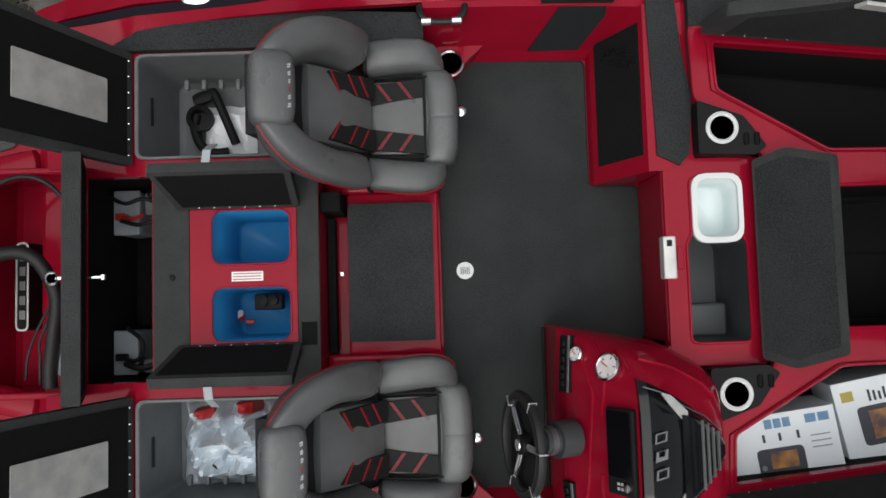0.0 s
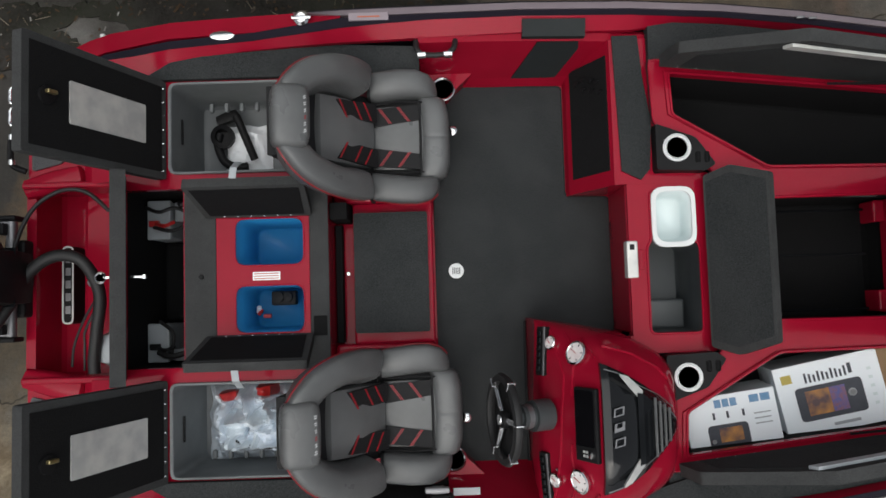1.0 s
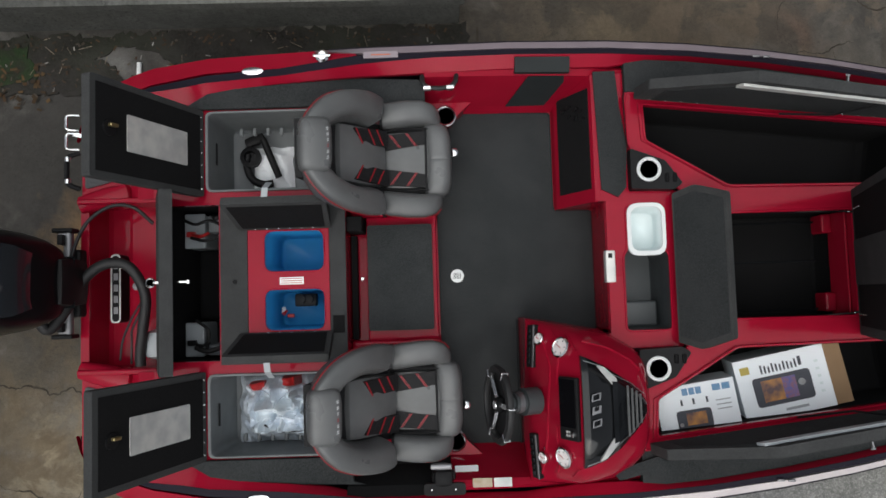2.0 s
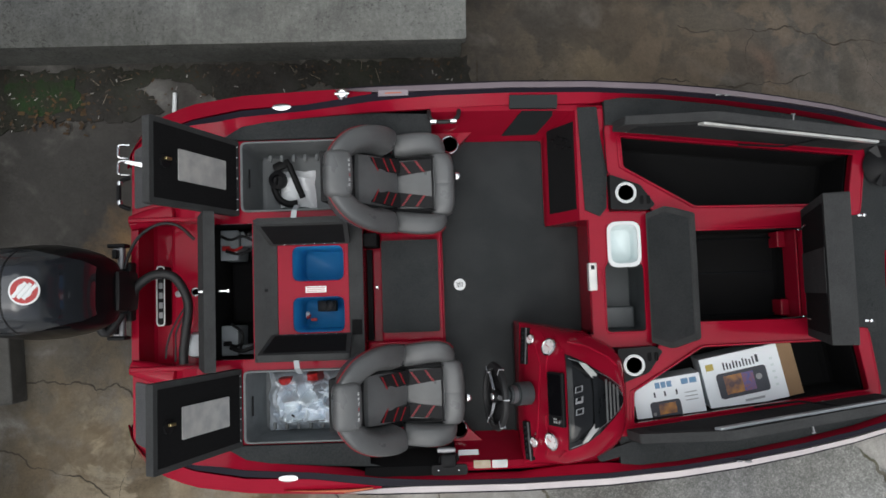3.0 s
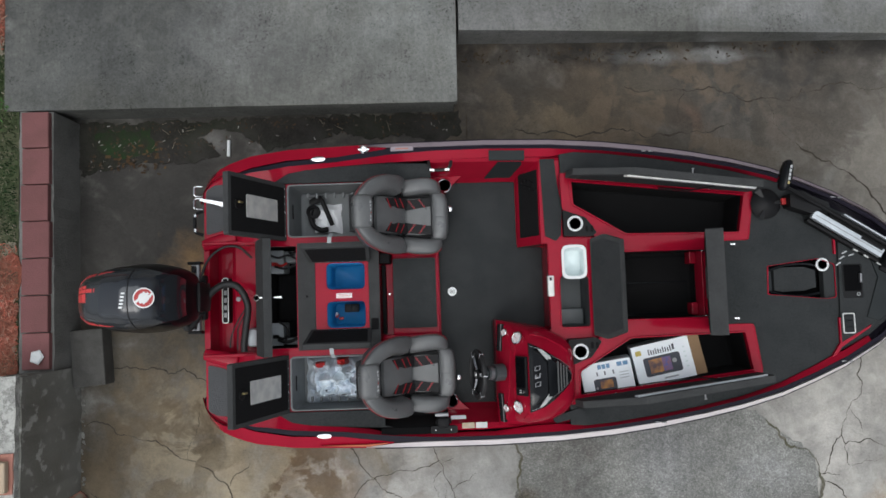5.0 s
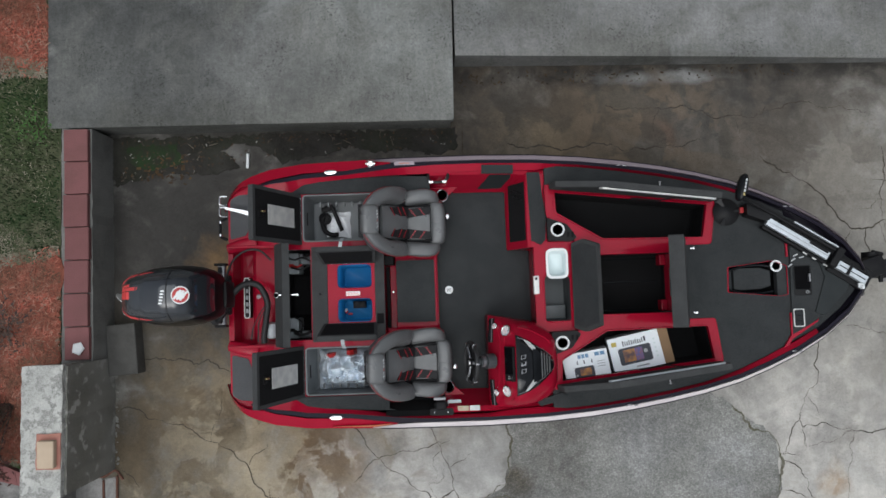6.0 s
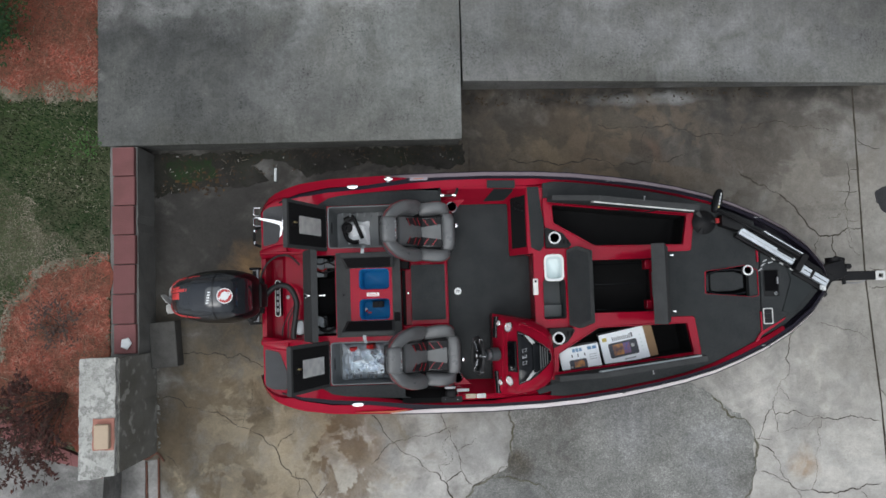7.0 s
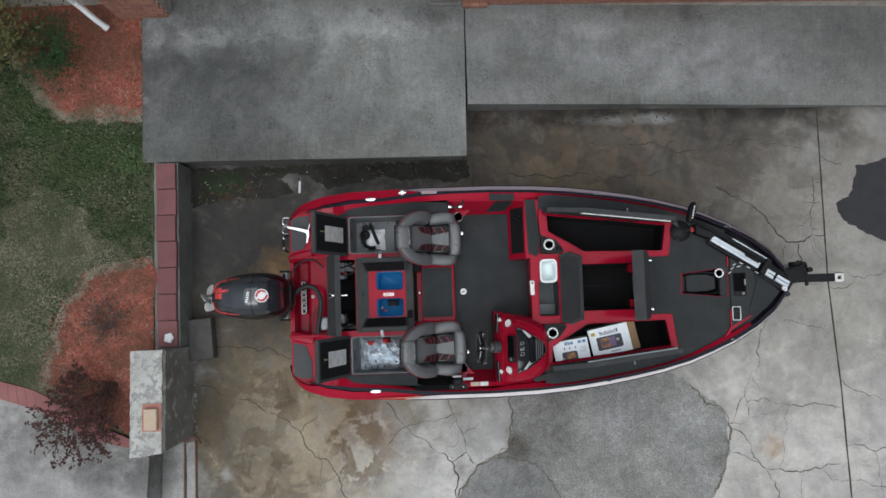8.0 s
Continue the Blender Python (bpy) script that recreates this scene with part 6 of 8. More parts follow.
for k in range(5):
    part("badge_bar", box(-1.805, -1.78, -0.15 + 0.062 * k, -0.112 + 0.062 * k, 0.735, 0.7375, 0.001), STEEL, badge)
part("drain_plug", lathe([(0.0, 0.0), (0.025, 0.0), (0.02, 0.015), (0.0, 0.016)], 14, pose(-1.69, 0.0, 0.70)), STEEL, boat, smooth=30)
part("well_label", plate(rect(-0.835, -0.71, -0.022, 0.016), 0.965, 0.967), PAPER, boat, "white label with lines of red print")
for k in range(3):
    part("label_line", box(-0.828, -0.717, -0.016 + 0.011 * k, -0.012 + 0.011 * k, 0.967, 0.9676), ORANGE, boat)
part("deck_knob", lathe([(0.0, 0.0), (0.013, 0.0), (0.011, 0.006), (0.0, 0.007)], 12, pose(-1.07, 0.0, 0.966)), BLACK, boat)
part("velcro_pad", box(-0.56, -0.50, -0.28, -0.19, 0.966, 0.97), BLACKCARPET, boat)

# livewell fittings
part("livewell_pump", bm_join(box(-0.80, -0.68, -0.14, -0.07, 0.70, 0.76, 0.01), lathe([(0.0, 0.0), (0.025, 0.0), (0.025, 0.035), (0.0, 0.04)], 14, pose(-0.76, -0.10, 0.76)), lathe([(0.0, 0.0), (0.022, 0.0), (0.022, 0.03), (0.0, 0.035)], 14, pose(-0.715, -0.10, 0.76))), BLACK, boat, "black livewell pump", smooth=30)
part("livewell_valve", bm_join(box(-0.855, -0.815, -0.20, -0.18, 0.68, 0.70, 0.005), tube([(-0.86, -0.16, 0.70), (-0.87, -0.18, 0.72)], 0.01, 8)), REDPLASTIC, boat, "red valve lever")
part("livewell_spout", tube([(-0.868, -0.145, 0.72), (-0.875, -0.17, 0.70)], 0.012, 8), WHITE, boat)

# bow panel and pedal recess
part("bow_panel", plate([(3.075, -0.52), (3.30, -0.36), (3.50, -0.17), (3.58, 0.0), (3.50, 0.17), (3.30, 0.36), (3.10, 0.46)], lambda x, y: fore(x) - 0.05, lambda x, y: fore(x) + 0.012), CARPET, boat, "charcoal bow panel")
part("bow_cap", plate([(3.28, -0.30), (3.36, -0.33), (3.55, -0.13), (3.62, 0.0), (3.55, 0.13), (3.36, 0.33), (3.28, 0.30), (3.38, 0.0)], lambda x, y: fore(x) + 0.0, lambda x, y: fore(x) + 0.024), DECAL, boat, "dark bow cap")
part("bow_deck_base", plate([(2.98, -0.60), (3.3, -0.44), (3.5, -0.28), (3.66, -0.1), (3.66, 0.1), (3.5, 0.28), (3.3, 0.44), (2.98, 0.60)], lambda x, y: fore(x) - 0.08, lambda x, y: fore(x) - 0.012), CARPET, boat)
part("bow_trim", box(3.062, 3.078, 0.19, 0.46, 1.15, 1.185, 0.004), RED, boat, "red trim of the bow panel")
part("bow_trim", box(3.066, 3.08, -0.50, -0.30, 1.15, 1.185, 0.004), RED, boat, "red trim of the bow panel")
part("bow_trim", plate([(2.98, -0.62), (3.06, -0.50), (3.30, -0.37), (3.31, -0.36), (3.30, -0.385), (3.07, -0.53), (3.0, -0.645)], 1.15, 1.187), RED, boat, "red trim of the bow panel")
# no hole here: a raised plate painted with a recess's darkness
part("bow_display", plate(rounded(rect(3.122, 3.252, -0.10, 0.102), 0.008, 2), 1.17, lambda x, y: fore(x) + 0.016), PITCH, boat, "plate painted black for the dark of a recess")
part("display_edge", plate(rounded(rect(3.112, 3.262, -0.155, 0.108), 0.012, 2), 1.17, lambda x, y: fore(x) + 0.018, [rounded(rect(3.122, 3.252, -0.10, 0.102), 0.008, 2)]), BLACK, boat)
part("display_latch", box(3.235, 3.25, -0.035, 0.035, 1.19, 1.215, 0.003), STEEL, boat)
part("display_knob", ring_of(3.225, -0.125, fore(3.2) + 0.018, 0.014, 0.008, 0.004), SILVERINK, boat, smooth=True)
for x, y, r in ((3.119, 0.16, 30), (3.192, 0.18, 15), (3.088, 0.112, 35), (3.14, 0.20, 25)):
    part("panel_screw", box(-0.022, 0.022, -0.005, 0.005, 0.0, 0.004, 0.001), SILVERINK, boat, m=pose(x, y, fore(x) + 0.012, 0, 0, r))
part("bow_keypad_rim", plate(rounded(rect(3.09, 3.185, -0.425, -0.268), 0.015, 3), 1.18, 1.194, [rounded(rect(3.098, 3.177, -0.417, -0.276), 0.012, 3)]), ALU, boat, "silver keypad frame")
part("bow_keypad", bm_join(*[box(3.10, 3.175, -0.415 + 0.047 * k, -0.373 + 0.047 * k, 1.18, 1.19, 0.003) for k in range(3)]), GLOSS, boat)
part("pedal_recess", tub(PEDAL, 1.14, 1.04, 0.97, 0.006), PITCH, boat, "black foot pedal recess")
part("pedal_recess_rim", plate(scaled(PEDAL, 1.022), lambda x, y: fore(x) - 0.01, lambda x, y: fore(x) + 0.002, [PEDAL]), RED, boat)
part("foot_pedal", loft([[(2.62, -0.075, z), (2.68, -0.09, z + 0.01), (2.84, -0.085, z + 0.03), (2.93, -0.06, z + 0.035), (2.93, 0.07, z + 0.035), (2.84, 0.10, z + 0.03), (2.68, 0.10, z + 0.01), (2.62, 0.08, z)] for z in (1.055, 1.10)]), CARPET, boat, "dark grey foot pedal pad")
part("pedal_ring", ring_of(2.975, 0.112, 1.16, 0.052, 0.036, 0.008), WHITE, boat, "white cup holder ring", smooth=True)
part("pedal_cup", tub(circle(2.975, 0.112, 0.036), 1.165, 1.08, 0.95, 0.003), BLACK, boat, smooth=True)
part("pedal_plate", plate([(2.985, -0.14), (3.058, -0.135), (3.058, 0.045), (2.985, 0.02)], 1.12, 1.150), BLACK, boat, "slotted black plate")
for k in range(4):
    part("plate_slot", plate([(2.998, -0.120 + 0.04 * k), (3.045, -0.112 + 0.04 * k), (3.045, -0.092 + 0.04 * k), (2.998, -0.102 + 0.04 * k)], 1.150, 1.1515), PITCH, boat)
for sy in (1, -1):
    part("pedal_side", tube(curve([(2.585, sy * 0.085, 1.10), (2.70, sy * 0.118, 1.115), (2.85, sy * 0.125, 1.12), (2.955, sy * 0.105, 1.125)], 14), 0.010, 8), GLOSS, boat, smooth=True)
part("pedal_heel", box(2.568, 2.60, -0.085, 0.085, 1.08, 1.115, 0.008), GLOSS, boat)


# ---- seats ----
def super_ring(n, p):
    """Unit points of a rounded square."""
    out = []
    for k in range(n):
        a = 2 * math.pi * k / n
        c, d = math.cos(a), math.sin(a)
        out.append((abs(c) ** p * (1 if c >= 0 else -1), abs(d) ** p * (1 if d >= 0 else -1)))
    return out


def bucket_seat():
    s = thing("bucket_seat", (0, 0, 0), "grey and charcoal vinyl bucket seat with red piping", "seat", group="cockpit seats")
    sq = super_ring(20, 0.55)
    part("pedestal", bm_join(lathe([(0.0, 0.0), (0.14, 0.0), (0.13, 0.012), (0.05, 0.02), (0.045, 0.05), (0.0, 0.05)], 24, pose(-0.12, 0, 0)), box(-0.30, 0.02, -0.15, 0.15, 0.045, 0.08, 0.01)), BLACK, s, smooth=30)
    part("seat_cushion", pillow(0.29, 0.31, 0.12, 0.03, pose(-0.178, 0, 0.125), 0.010), VINYL, s, smooth=True)
    part("cushion_base", box(-0.33, -0.03, -0.19, 0.19, 0.06, 0.145, 0.02), VINYLD, s, "charcoal base under the cushion")
    roll = super_ring(18, 0.7)
    pad = [(1.0, 0.38), (1.0, 0.70), (0.95, 0.90), (0.78, 1.0), (0.2, 1.03), (-0.4, 0.99), (-0.74, 0.90), (-0.98, 0.62), (-1.2, 0.15), (-1.35, -0.25), (-1.2, -0.7), (-0.5, -0.95), (0.1, -1.0), (0.45, -0.8), (0.72, -0.3), (0.9, 0.1)]
    arm = [(1.0, 0.38), (1.0, 0.70), (0.94, 0.90), (0.74, 1.0), (0.1, 1.03), (-0.45, 0.98), (-0.80, 0.84), (-0.97, 0.45), (-1.0, -0.1), (-0.9, -0.6), (-0.5, -0.95), (0.1, -1.0), (0.45, -0.8), (0.72, -0.3), (0.9, 0.1)]
    part("front_roll", loft([[(-0.01 + c + 0.068 * u * k, y, 0.125 + 0.075 * v * k) for u, v in roll] for y, c, k in
                             ((-0.192, -0.03, 0.35), (-0.188, -0.024, 0.8), (-0.172, -0.014, 0.95), (-0.12, -0.003, 1.0), (-0.02, 0.0, 1.0), (-0.004, 0.0, 1.0), (0.0, 0.0, 0.975), (0.004, 0.0, 1.0), (0.02, 0.0, 1.0), (0.12, -0.003, 1.0), (0.172, -0.014, 0.95), (0.188, -0.024, 0.8), (0.192, -0.03, 0.35))]), VINYL, s, "grey rolled front of the cushion", smooth=50)
    for sy in (1, -1):
        part("arm_bolster", loft([[(x, sy * (yc + wy * u), zc + hz * v) for u, v in arm] for x, yc, wy, zc, hz in
                                  ((-0.302, 0.223, 0.056, 0.15, 0.085), (-0.299, 0.224, 0.062, 0.155, 0.098), (-0.284, 0.227, 0.065, 0.158, 0.102), (-0.18, 0.240, 0.066, 0.155, 0.10), (-0.09, 0.244, 0.063, 0.147, 0.092), (-0.035, 0.234, 0.055, 0.136, 0.08), (-0.008, 0.219, 0.042, 0.128, 0.06), (0.004, 0.205, 0.022, 0.12, 0.03))]), VINYL, s, "padded side bolster", smooth=50)
        # dark slab fills in the shade where arm and wing meet
        part("gap", loft([[(x, sy * (0.226 + 0.066 * u), 0.160 + 0.098 * v) for u, v in sq] for x in (-0.312, -0.298)]), VINYLD, s, "dark filler for the shade between arm and wing")
        part("cushion_panel", plate([(-0.315, sy * 0.045), (-0.315, sy * 0.128), (-0.082, sy * 0.150), (-0.082, sy * 0.080)], 0.175, 0.1965), VINYLD, s, "charcoal side panel of the cushion")
        for k in range(2):
            x, y = -0.268 + 0.084 * k, 0.131 + 0.008 * k
            for dx in (0.0, 0.008):
                part("stitch_bar", plate([(x + dx, sy * y), (x + dx + 0.005, sy * y), (x + dx + 0.055, sy * (y - 0.068)), (x + dx + 0.050, sy * (y - 0.068))], 0.1965, 0.199), PIPING, s)
        wing = curve([(-0.362, sy * 0.233, 0.285), (-0.385, sy * 0.240, 0.325), (-0.425, sy * 0.242, 0.388), (-0.488, sy * 0.228, 0.468), (-0.552, sy * 0.190, 0.540), (-0.595, sy * 0.132, 0.583), (-0.610, sy * 0.085, 0.595)], 24)
        rings, edge, seam = [], [], []
        for i, p in enumerate(wing):
            t = i / (len(wing) - 1)
            fade = 0.95 if i == 0 else 0.99 if i == 1 else 0.8 if i == len(wing) - 2 else 0.5 if i == len(wing) - 1 else 1.0
            wy, wz = 0.066 * fade * (1 - 0.08 * t), (0.092 + 0.018 * math.sin(math.pi * t) - 0.027 * t) * fade
            d = (wing[min(i + 1, len(wing) - 1)] - wing[max(i - 1, 0)]).normalized()
            nz = Vector((-d.z, 0, d.x)).normalized()
            nz = nz if nz.x > 0 else -nz
            sx = nz.cross(d).normalized()
            sx = sx if sx.y * sy > 0 else -sx
            rings.append([p + sx * wy * u + nz * wz * v for u, v in pad])
            edge.append(p + sx * wy + nz * (wz * 0.42))
            seam.append(p - sx * (wy * 0.62) + nz * (wz * 0.80))
        part("back_wing", loft(rings), VINYL, s, "padded wing of the backrest", smooth=50)
        part("piping", tube(edge[1:-1], 0.0045, 6), PIPING, s, smooth=True)
        part("wing_seam", tube(seam[1:-2], 0.0030, 5), VINYL, s, smooth=True)
        # dark tube drawn along the shaded crease beside the cushion
        part("gap", tube([(-0.315, sy * 0.158, 0.19), (-0.16, sy * 0.164, 0.196), (-0.07, sy * 0.162, 0.188), (-0.01, sy * 0.158, 0.17)], 0.004, 6), VINYLD, s, smooth=True)
        part("arm_piping", tube(curve([(-0.298, sy * 0.286, 0.190), (-0.18, sy * 0.307, 0.192), (-0.09, sy * 0.308, 0.182), (-0.034, sy * 0.290, 0.166), (-0.006, sy * 0.261, 0.150)], 16), 0.0045, 6), PIPING, s, smooth=True)
    bm_ = frame_of((-0.420, 0, 0.318), (0.62, 0, -0.80), (0.80, 0, 0.62))
    back = part("backrest", pillow(0.35, 0.305, 0.10, 0.035, bm_, 0.016), VINYL, s, "grey centre of the backrest", smooth=True)
    for sy in (1, -1):
        part("back_panel", plate([(0.165, sy * 0.062), (0.165, sy * 0.146), (-0.075, sy * 0.128), (-0.028, sy * 0.052)], 0.04, 0.0585), VINYLD, back, "charcoal side panel", m=bm_)
        for k in range(3):
            x, y = -0.075 + (0.0, 0.090, 0.152)[k], 0.128 + 0.006 * k
            part("stitch_bar", plate([(x, sy * y), (x + 0.009, sy * y), (x + 0.055, sy * (y - 0.074)), (x + 0.046, sy * (y - 0.074))], 0.0585, 0.061), PIPING, back, m=bm_)
    # charcoal instead of grey, to colour in the shade below the headrest
    part("back_liner", box(-0.25, 0.20, -0.19, 0.19, -0.05, 0.012, 0.01), VINYLD, s, "backing coloured charcoal for the shade between the pads", m=bm_)
    part("back_shell", loft([[(-0.33 - 0.28 * t - 0.08, y, 0.10 + 0.48 * t) for y in (-0.22 + 0.08 * t, -0.1, 0.1, 0.22 - 0.08 * t)] + [(-0.33 - 0.28 * t - 0.03, y, 0.10 + 0.48 * t) for y in (0.22 - 0.08 * t, 0.1, -0.1, -0.22 + 0.08 * t)] for t in (0, 0.35, 0.7, 1.0)]), VINYLD, s, smooth=40)
    # two dark tubes stand in for the shaded creases across the cushion
    part("gap", tube([(-0.322, -0.165, 0.20), (-0.319, 0.0, 0.197), (-0.322, 0.165, 0.20)], 0.012, 6), VINYLD, s, smooth=True)
    part("gap", tube([(-0.079, -0.165, 0.186), (-0.076, 0.0, 0.19), (-0.079, 0.165, 0.186)], 0.006, 6), VINYLD, s, smooth=True)
    hm = frame_of((-0.588, 0, 0.63), (0.93, 0, -0.37), (0.37, 0, 0.93))
    head = part("headrest", loft([[hm @ Vector((u * 0.078 * k, y, v * 0.06 * k)) for u, v in super_ring(20, 0.6)] for y, k in ((-0.132, 0.30), (-0.129, 0.58), (-0.120, 0.82), (-0.105, 0.94), (-0.07, 1.0), (0.0, 1.015), (0.07, 1.0), (0.105, 0.94), (0.120, 0.82), (0.129, 0.58), (0.132, 0.30))]), VINYL, s, "grey padded headrest", smooth=50)
    for k in range(6):
        y = -0.078 + 0.027 * k
        ink = PIPING if k == 2 else SILVERINK
        for dy in (0.0, 0.008):
            part("logo_bar", plate([(0.036, y + dy), (0.056, y + dy + 0.008), (0.056, y + dy + 0.013), (0.036, y + dy + 0.005)], 0.04, 0.0562), ink, head, m=hm)
    return s


seat = bucket_seat()
seat.location = (0.025, 0.612, 0.80)
copy_thing(seat, pose(0.045, -0.640, 0.80))

# ---- outboard motor ----
motor = thing("outboard_motor", (-2.1, 0.02, 0.5), "gloss black outboard motor with red flashes", "outboard motor")
COWL = [(-2.64, 0.05, 1.32, 1.46), (-2.615, 0.10, 1.22, 1.54), (-2.57, 0.155, 1.15, 1.63), (-2.48, 0.20, 1.10, 1.755), (-2.34, 0.24, 1.06, 1.835), (-2.18, 0.255, 1.04, 1.87), (-2.06, 0.25, 1.04, 1.865), (-1.98, 0.235, 1.05, 1.82), (-1.93, 0.215, 1.06, 1.70), (-1.89, 0.18, 1.08, 1.46), (-1.865, 0.10, 1.15, 1.30)]
rings = []
for i in range(61):
    x = COWL[0][0] + (COWL[-1][0] - COWL[0][0]) * i / 60
    w, zb, zt = (float(np.interp(x, [c[0] for c in COWL], [c[k] for c in COWL])) for k in (1, 2, 3))
    ring = []
    for k in range(40):
        a = 2 * math.pi * k / 40
        c, s_ = math.cos(a), math.sin(a)
        y = w * (abs(c) ** 0.6) * (1 if c >= 0 else -1)
        z = (zb + zt) / 2 + (zt - zb) / 2 * (abs(s_) ** 0.62) * (1 if s_ >= 0 else -1)
        ring.append((x, 0.02 + y * (1.0 if z < 1.5 else 1 - 0.28 * (z - 1.5) / 0.45), z))
    rings.append(ring)
COVERBLACK = node_mat("cover_black", (0.006, 0.006, 0.007), rough=0.3, spec=0.12, second=(0.009, 0.009, 0.010), scale=6, amount=0.5)
part("engine_cover", loft(rings), COVERBLACK, motor, "gloss black engine cover", smooth=60)


def cover_top(x, y):
    w, zb, zt = (float(np.interp(x, [c[0] for c in COWL], [c[k] for c in COWL])) for k in (1, 2, 3))
    v = min(1.0, abs(y / (w * 0.73)))
    return (zb + zt) / 2 + (zt - zb) / 2 * max(0.0, 1 - v ** 3.2) ** 0.32


def skin(x0, x1, a0, a1, n=14, m=10, lift=0.004):
    """A skin laid on the cover from one station to another, between two angles round it."""
    rows = []
    for i in range(n + 1):
        t = i / n
        x = x0 + (x1 - x0) * t
        row = []
        for out in (lift, -0.008):
            line = []
            for j in range(m + 1):
                a = radians(a0(t) + (a1(t) - a0(t)) * j / m)
                w, zb, zt = (float(np.interp(x, [c[0] for c in COWL], [c[k] for c in COWL])) for k in (1, 2, 3))
                c, s_ = math.cos(a), math.sin(a)
                z = (zb + zt) / 2 + (zt - zb) / 2 * abs(s_) ** 0.62 * (1 if s_ >= 0 else -1)
                y = w * abs(c) ** 0.6 * (1 if c >= 0 else -1) * (1.0 if z < 1.5 else 1 - 0.28 * (z - 1.5) / 0.45)
                line.append((x - (out if x < -2.4 else -0.3 * out), 0.02 + y + out * c, z + out * s_))
            row += line if out > 0 else line[::-1]
        rows.append(row)
    return loft(rows)


SLATE = node_mat("slate_cover_panel", (0.026, 0.030, 0.036), rough=0.14, coat=0.4, second=(0.020, 0.023, 0.028), scale=3, amount=0.6, spec=0.6)
bow_ = lambda t: 66 * max(0.0, math.sin(math.pi * min(1.0, 0.06 + 0.84 * t))) ** 0.45
DECALRED = node_mat("red_decal", (0.62, 0.06, 0.06), rough=0.4, second=(0.5, 0.04, 0.045), scale=20, amount=0.4)
part("cover_panel", skin(-2.56, -1.885, lambda t: 90 - bow_(t), lambda t: 90 + bow_(t), 30, 24, 0.008), SLATE, motor, "slate grey top panel", smooth=40)
part("cover_seam", skin(-2.135, -2.127, lambda t: 28, lambda t: 152, 1, 16, 0.0095), BLACK, motor)
part("cover_seam", skin(-2.30, -1.93, lambda t: 148, lambda t: 149.5, 10, 1, 0.0095), BLACK, motor)
for sy in (1, -1):
    turn = (lambda a: a) if sy > 0 else (lambda a: 180 - a)
    part("red_flash", skin(-2.635, -2.28, lambda t: turn(27 + 9 * t), lambda t: turn(47 - 10.5 * t), 12, 4, 0.010), DECALRED, motor, "red flash on the cover")
lm = pose(-2.02, 0.02, cover_top(-2.02, 0) + 0.019, 0, 14, 0) @ pose(0, 0, 0, 0, 0, -12)
part("logo_disc", lathe([(0.0, 0.0), (0.070, 0.0), (0.070, 0.003), (0.0, 0.004)], 28, lm), WHITE, motor)
part("logo_ring", lathe([(0.036, 0.003), (0.036, 0.0055), (0.061, 0.0055), (0.061, 0.003), (0.036, 0.003)], 28, lm), REDPLASTIC, motor)
for x, r in ((-0.022, 62), (0.002, 62), (0.026, 62)):
    part("logo_mark", box(-0.045, 0.045, -0.0085, 0.0085, 0.0055, 0.008, 0.0005), WHITE, motor, m=lm @ pose(x, 0.0, 0, 0, 0, r))
for k in range(7):
    y = 0.105 - 0.024 * k
    x = -2.148 - 0.004 * k
    part("name_bar", box(x - 0.013, x + 0.013, y - 0.008, y + 0.005, cover_top(x, y) + 0.001, cover_top(x, y) + 0.0125), WHITE, motor)
for i in range(5):
    for j in range(3):
        if (i, j) not in ((3, 0), (3, 2), (4, 0), (4, 2)):
            x = -2.545 + 0.034 * i
            part("decal_bar", skin(x, x + 0.029, lambda t: 69 + 8 * j, lambda t: 75.5 + 8 * j, 2, 2, 0.010), DECALRED, motor)
part("midsection", loft([[(x0, 0.02 - w, z), (x1, 0.02 - w, z), (x1, 0.02 + w, z), (x0, 0.02 + w, z)] for z, x0, x1, w in ((1.10, -2.40, -1.84, 0.13), (0.95, -2.45, -1.95, 0.10), (0.75, -2.62, -2.25, 0.06), (0.62, -2.80, -2.45, 0.04))]), GLOSS, motor, smooth=30)
part("gearcase", tube([(-2.52, 0.02, 0.52), (-2.60, 0.02, 0.53), (-2.78, 0.02, 0.56), (-2.92, 0.02, 0.59)], [0.02, 0.055, 0.065, 0.05], 14), GLOSS, motor, smooth=40)
part("skeg", loft([[(-2.70, 0.012, 0.52), (-2.86, 0.012, 0.53), (-2.80, 0.015, 0.36), (-2.74, 0.015, 0.36)], [(-2.70, 0.028, 0.52), (-2.86, 0.028, 0.53), (-2.80, 0.025, 0.36), (-2.74, 0.025, 0.36)]]), GLOSS, motor)
prop_ = part("propeller", tube([(-2.90, 0.02, 0.585), (-3.02, 0.02, 0.605)], [0.05, 0.035], 14), STEEL, motor, "steel propeller", smooth=40)
for k in range(3):
    a = math.radians(95 + 120 * k)
    u, v = math.cos(a), math.sin(a)
    rr = []
    for r, tw, w in ((0.04, 0.04, 0.05), (0.10, 0.055, 0.06), (0.15, 0.05, 0.05), (0.175, 0.02, 0.02)):
        c = Vector((-2.965, 0.02 + u * r, 0.595 + v * r))
        t_ = Vector((tw, -v * w, u * w))
        rr.append([c - t_, c + t_, c + t_ + Vector((0.006, 0, 0)), c - t_ + Vector((0.006, 0, 0))])
    part("blade", loft(rr), ALU, prop_, smooth=40)
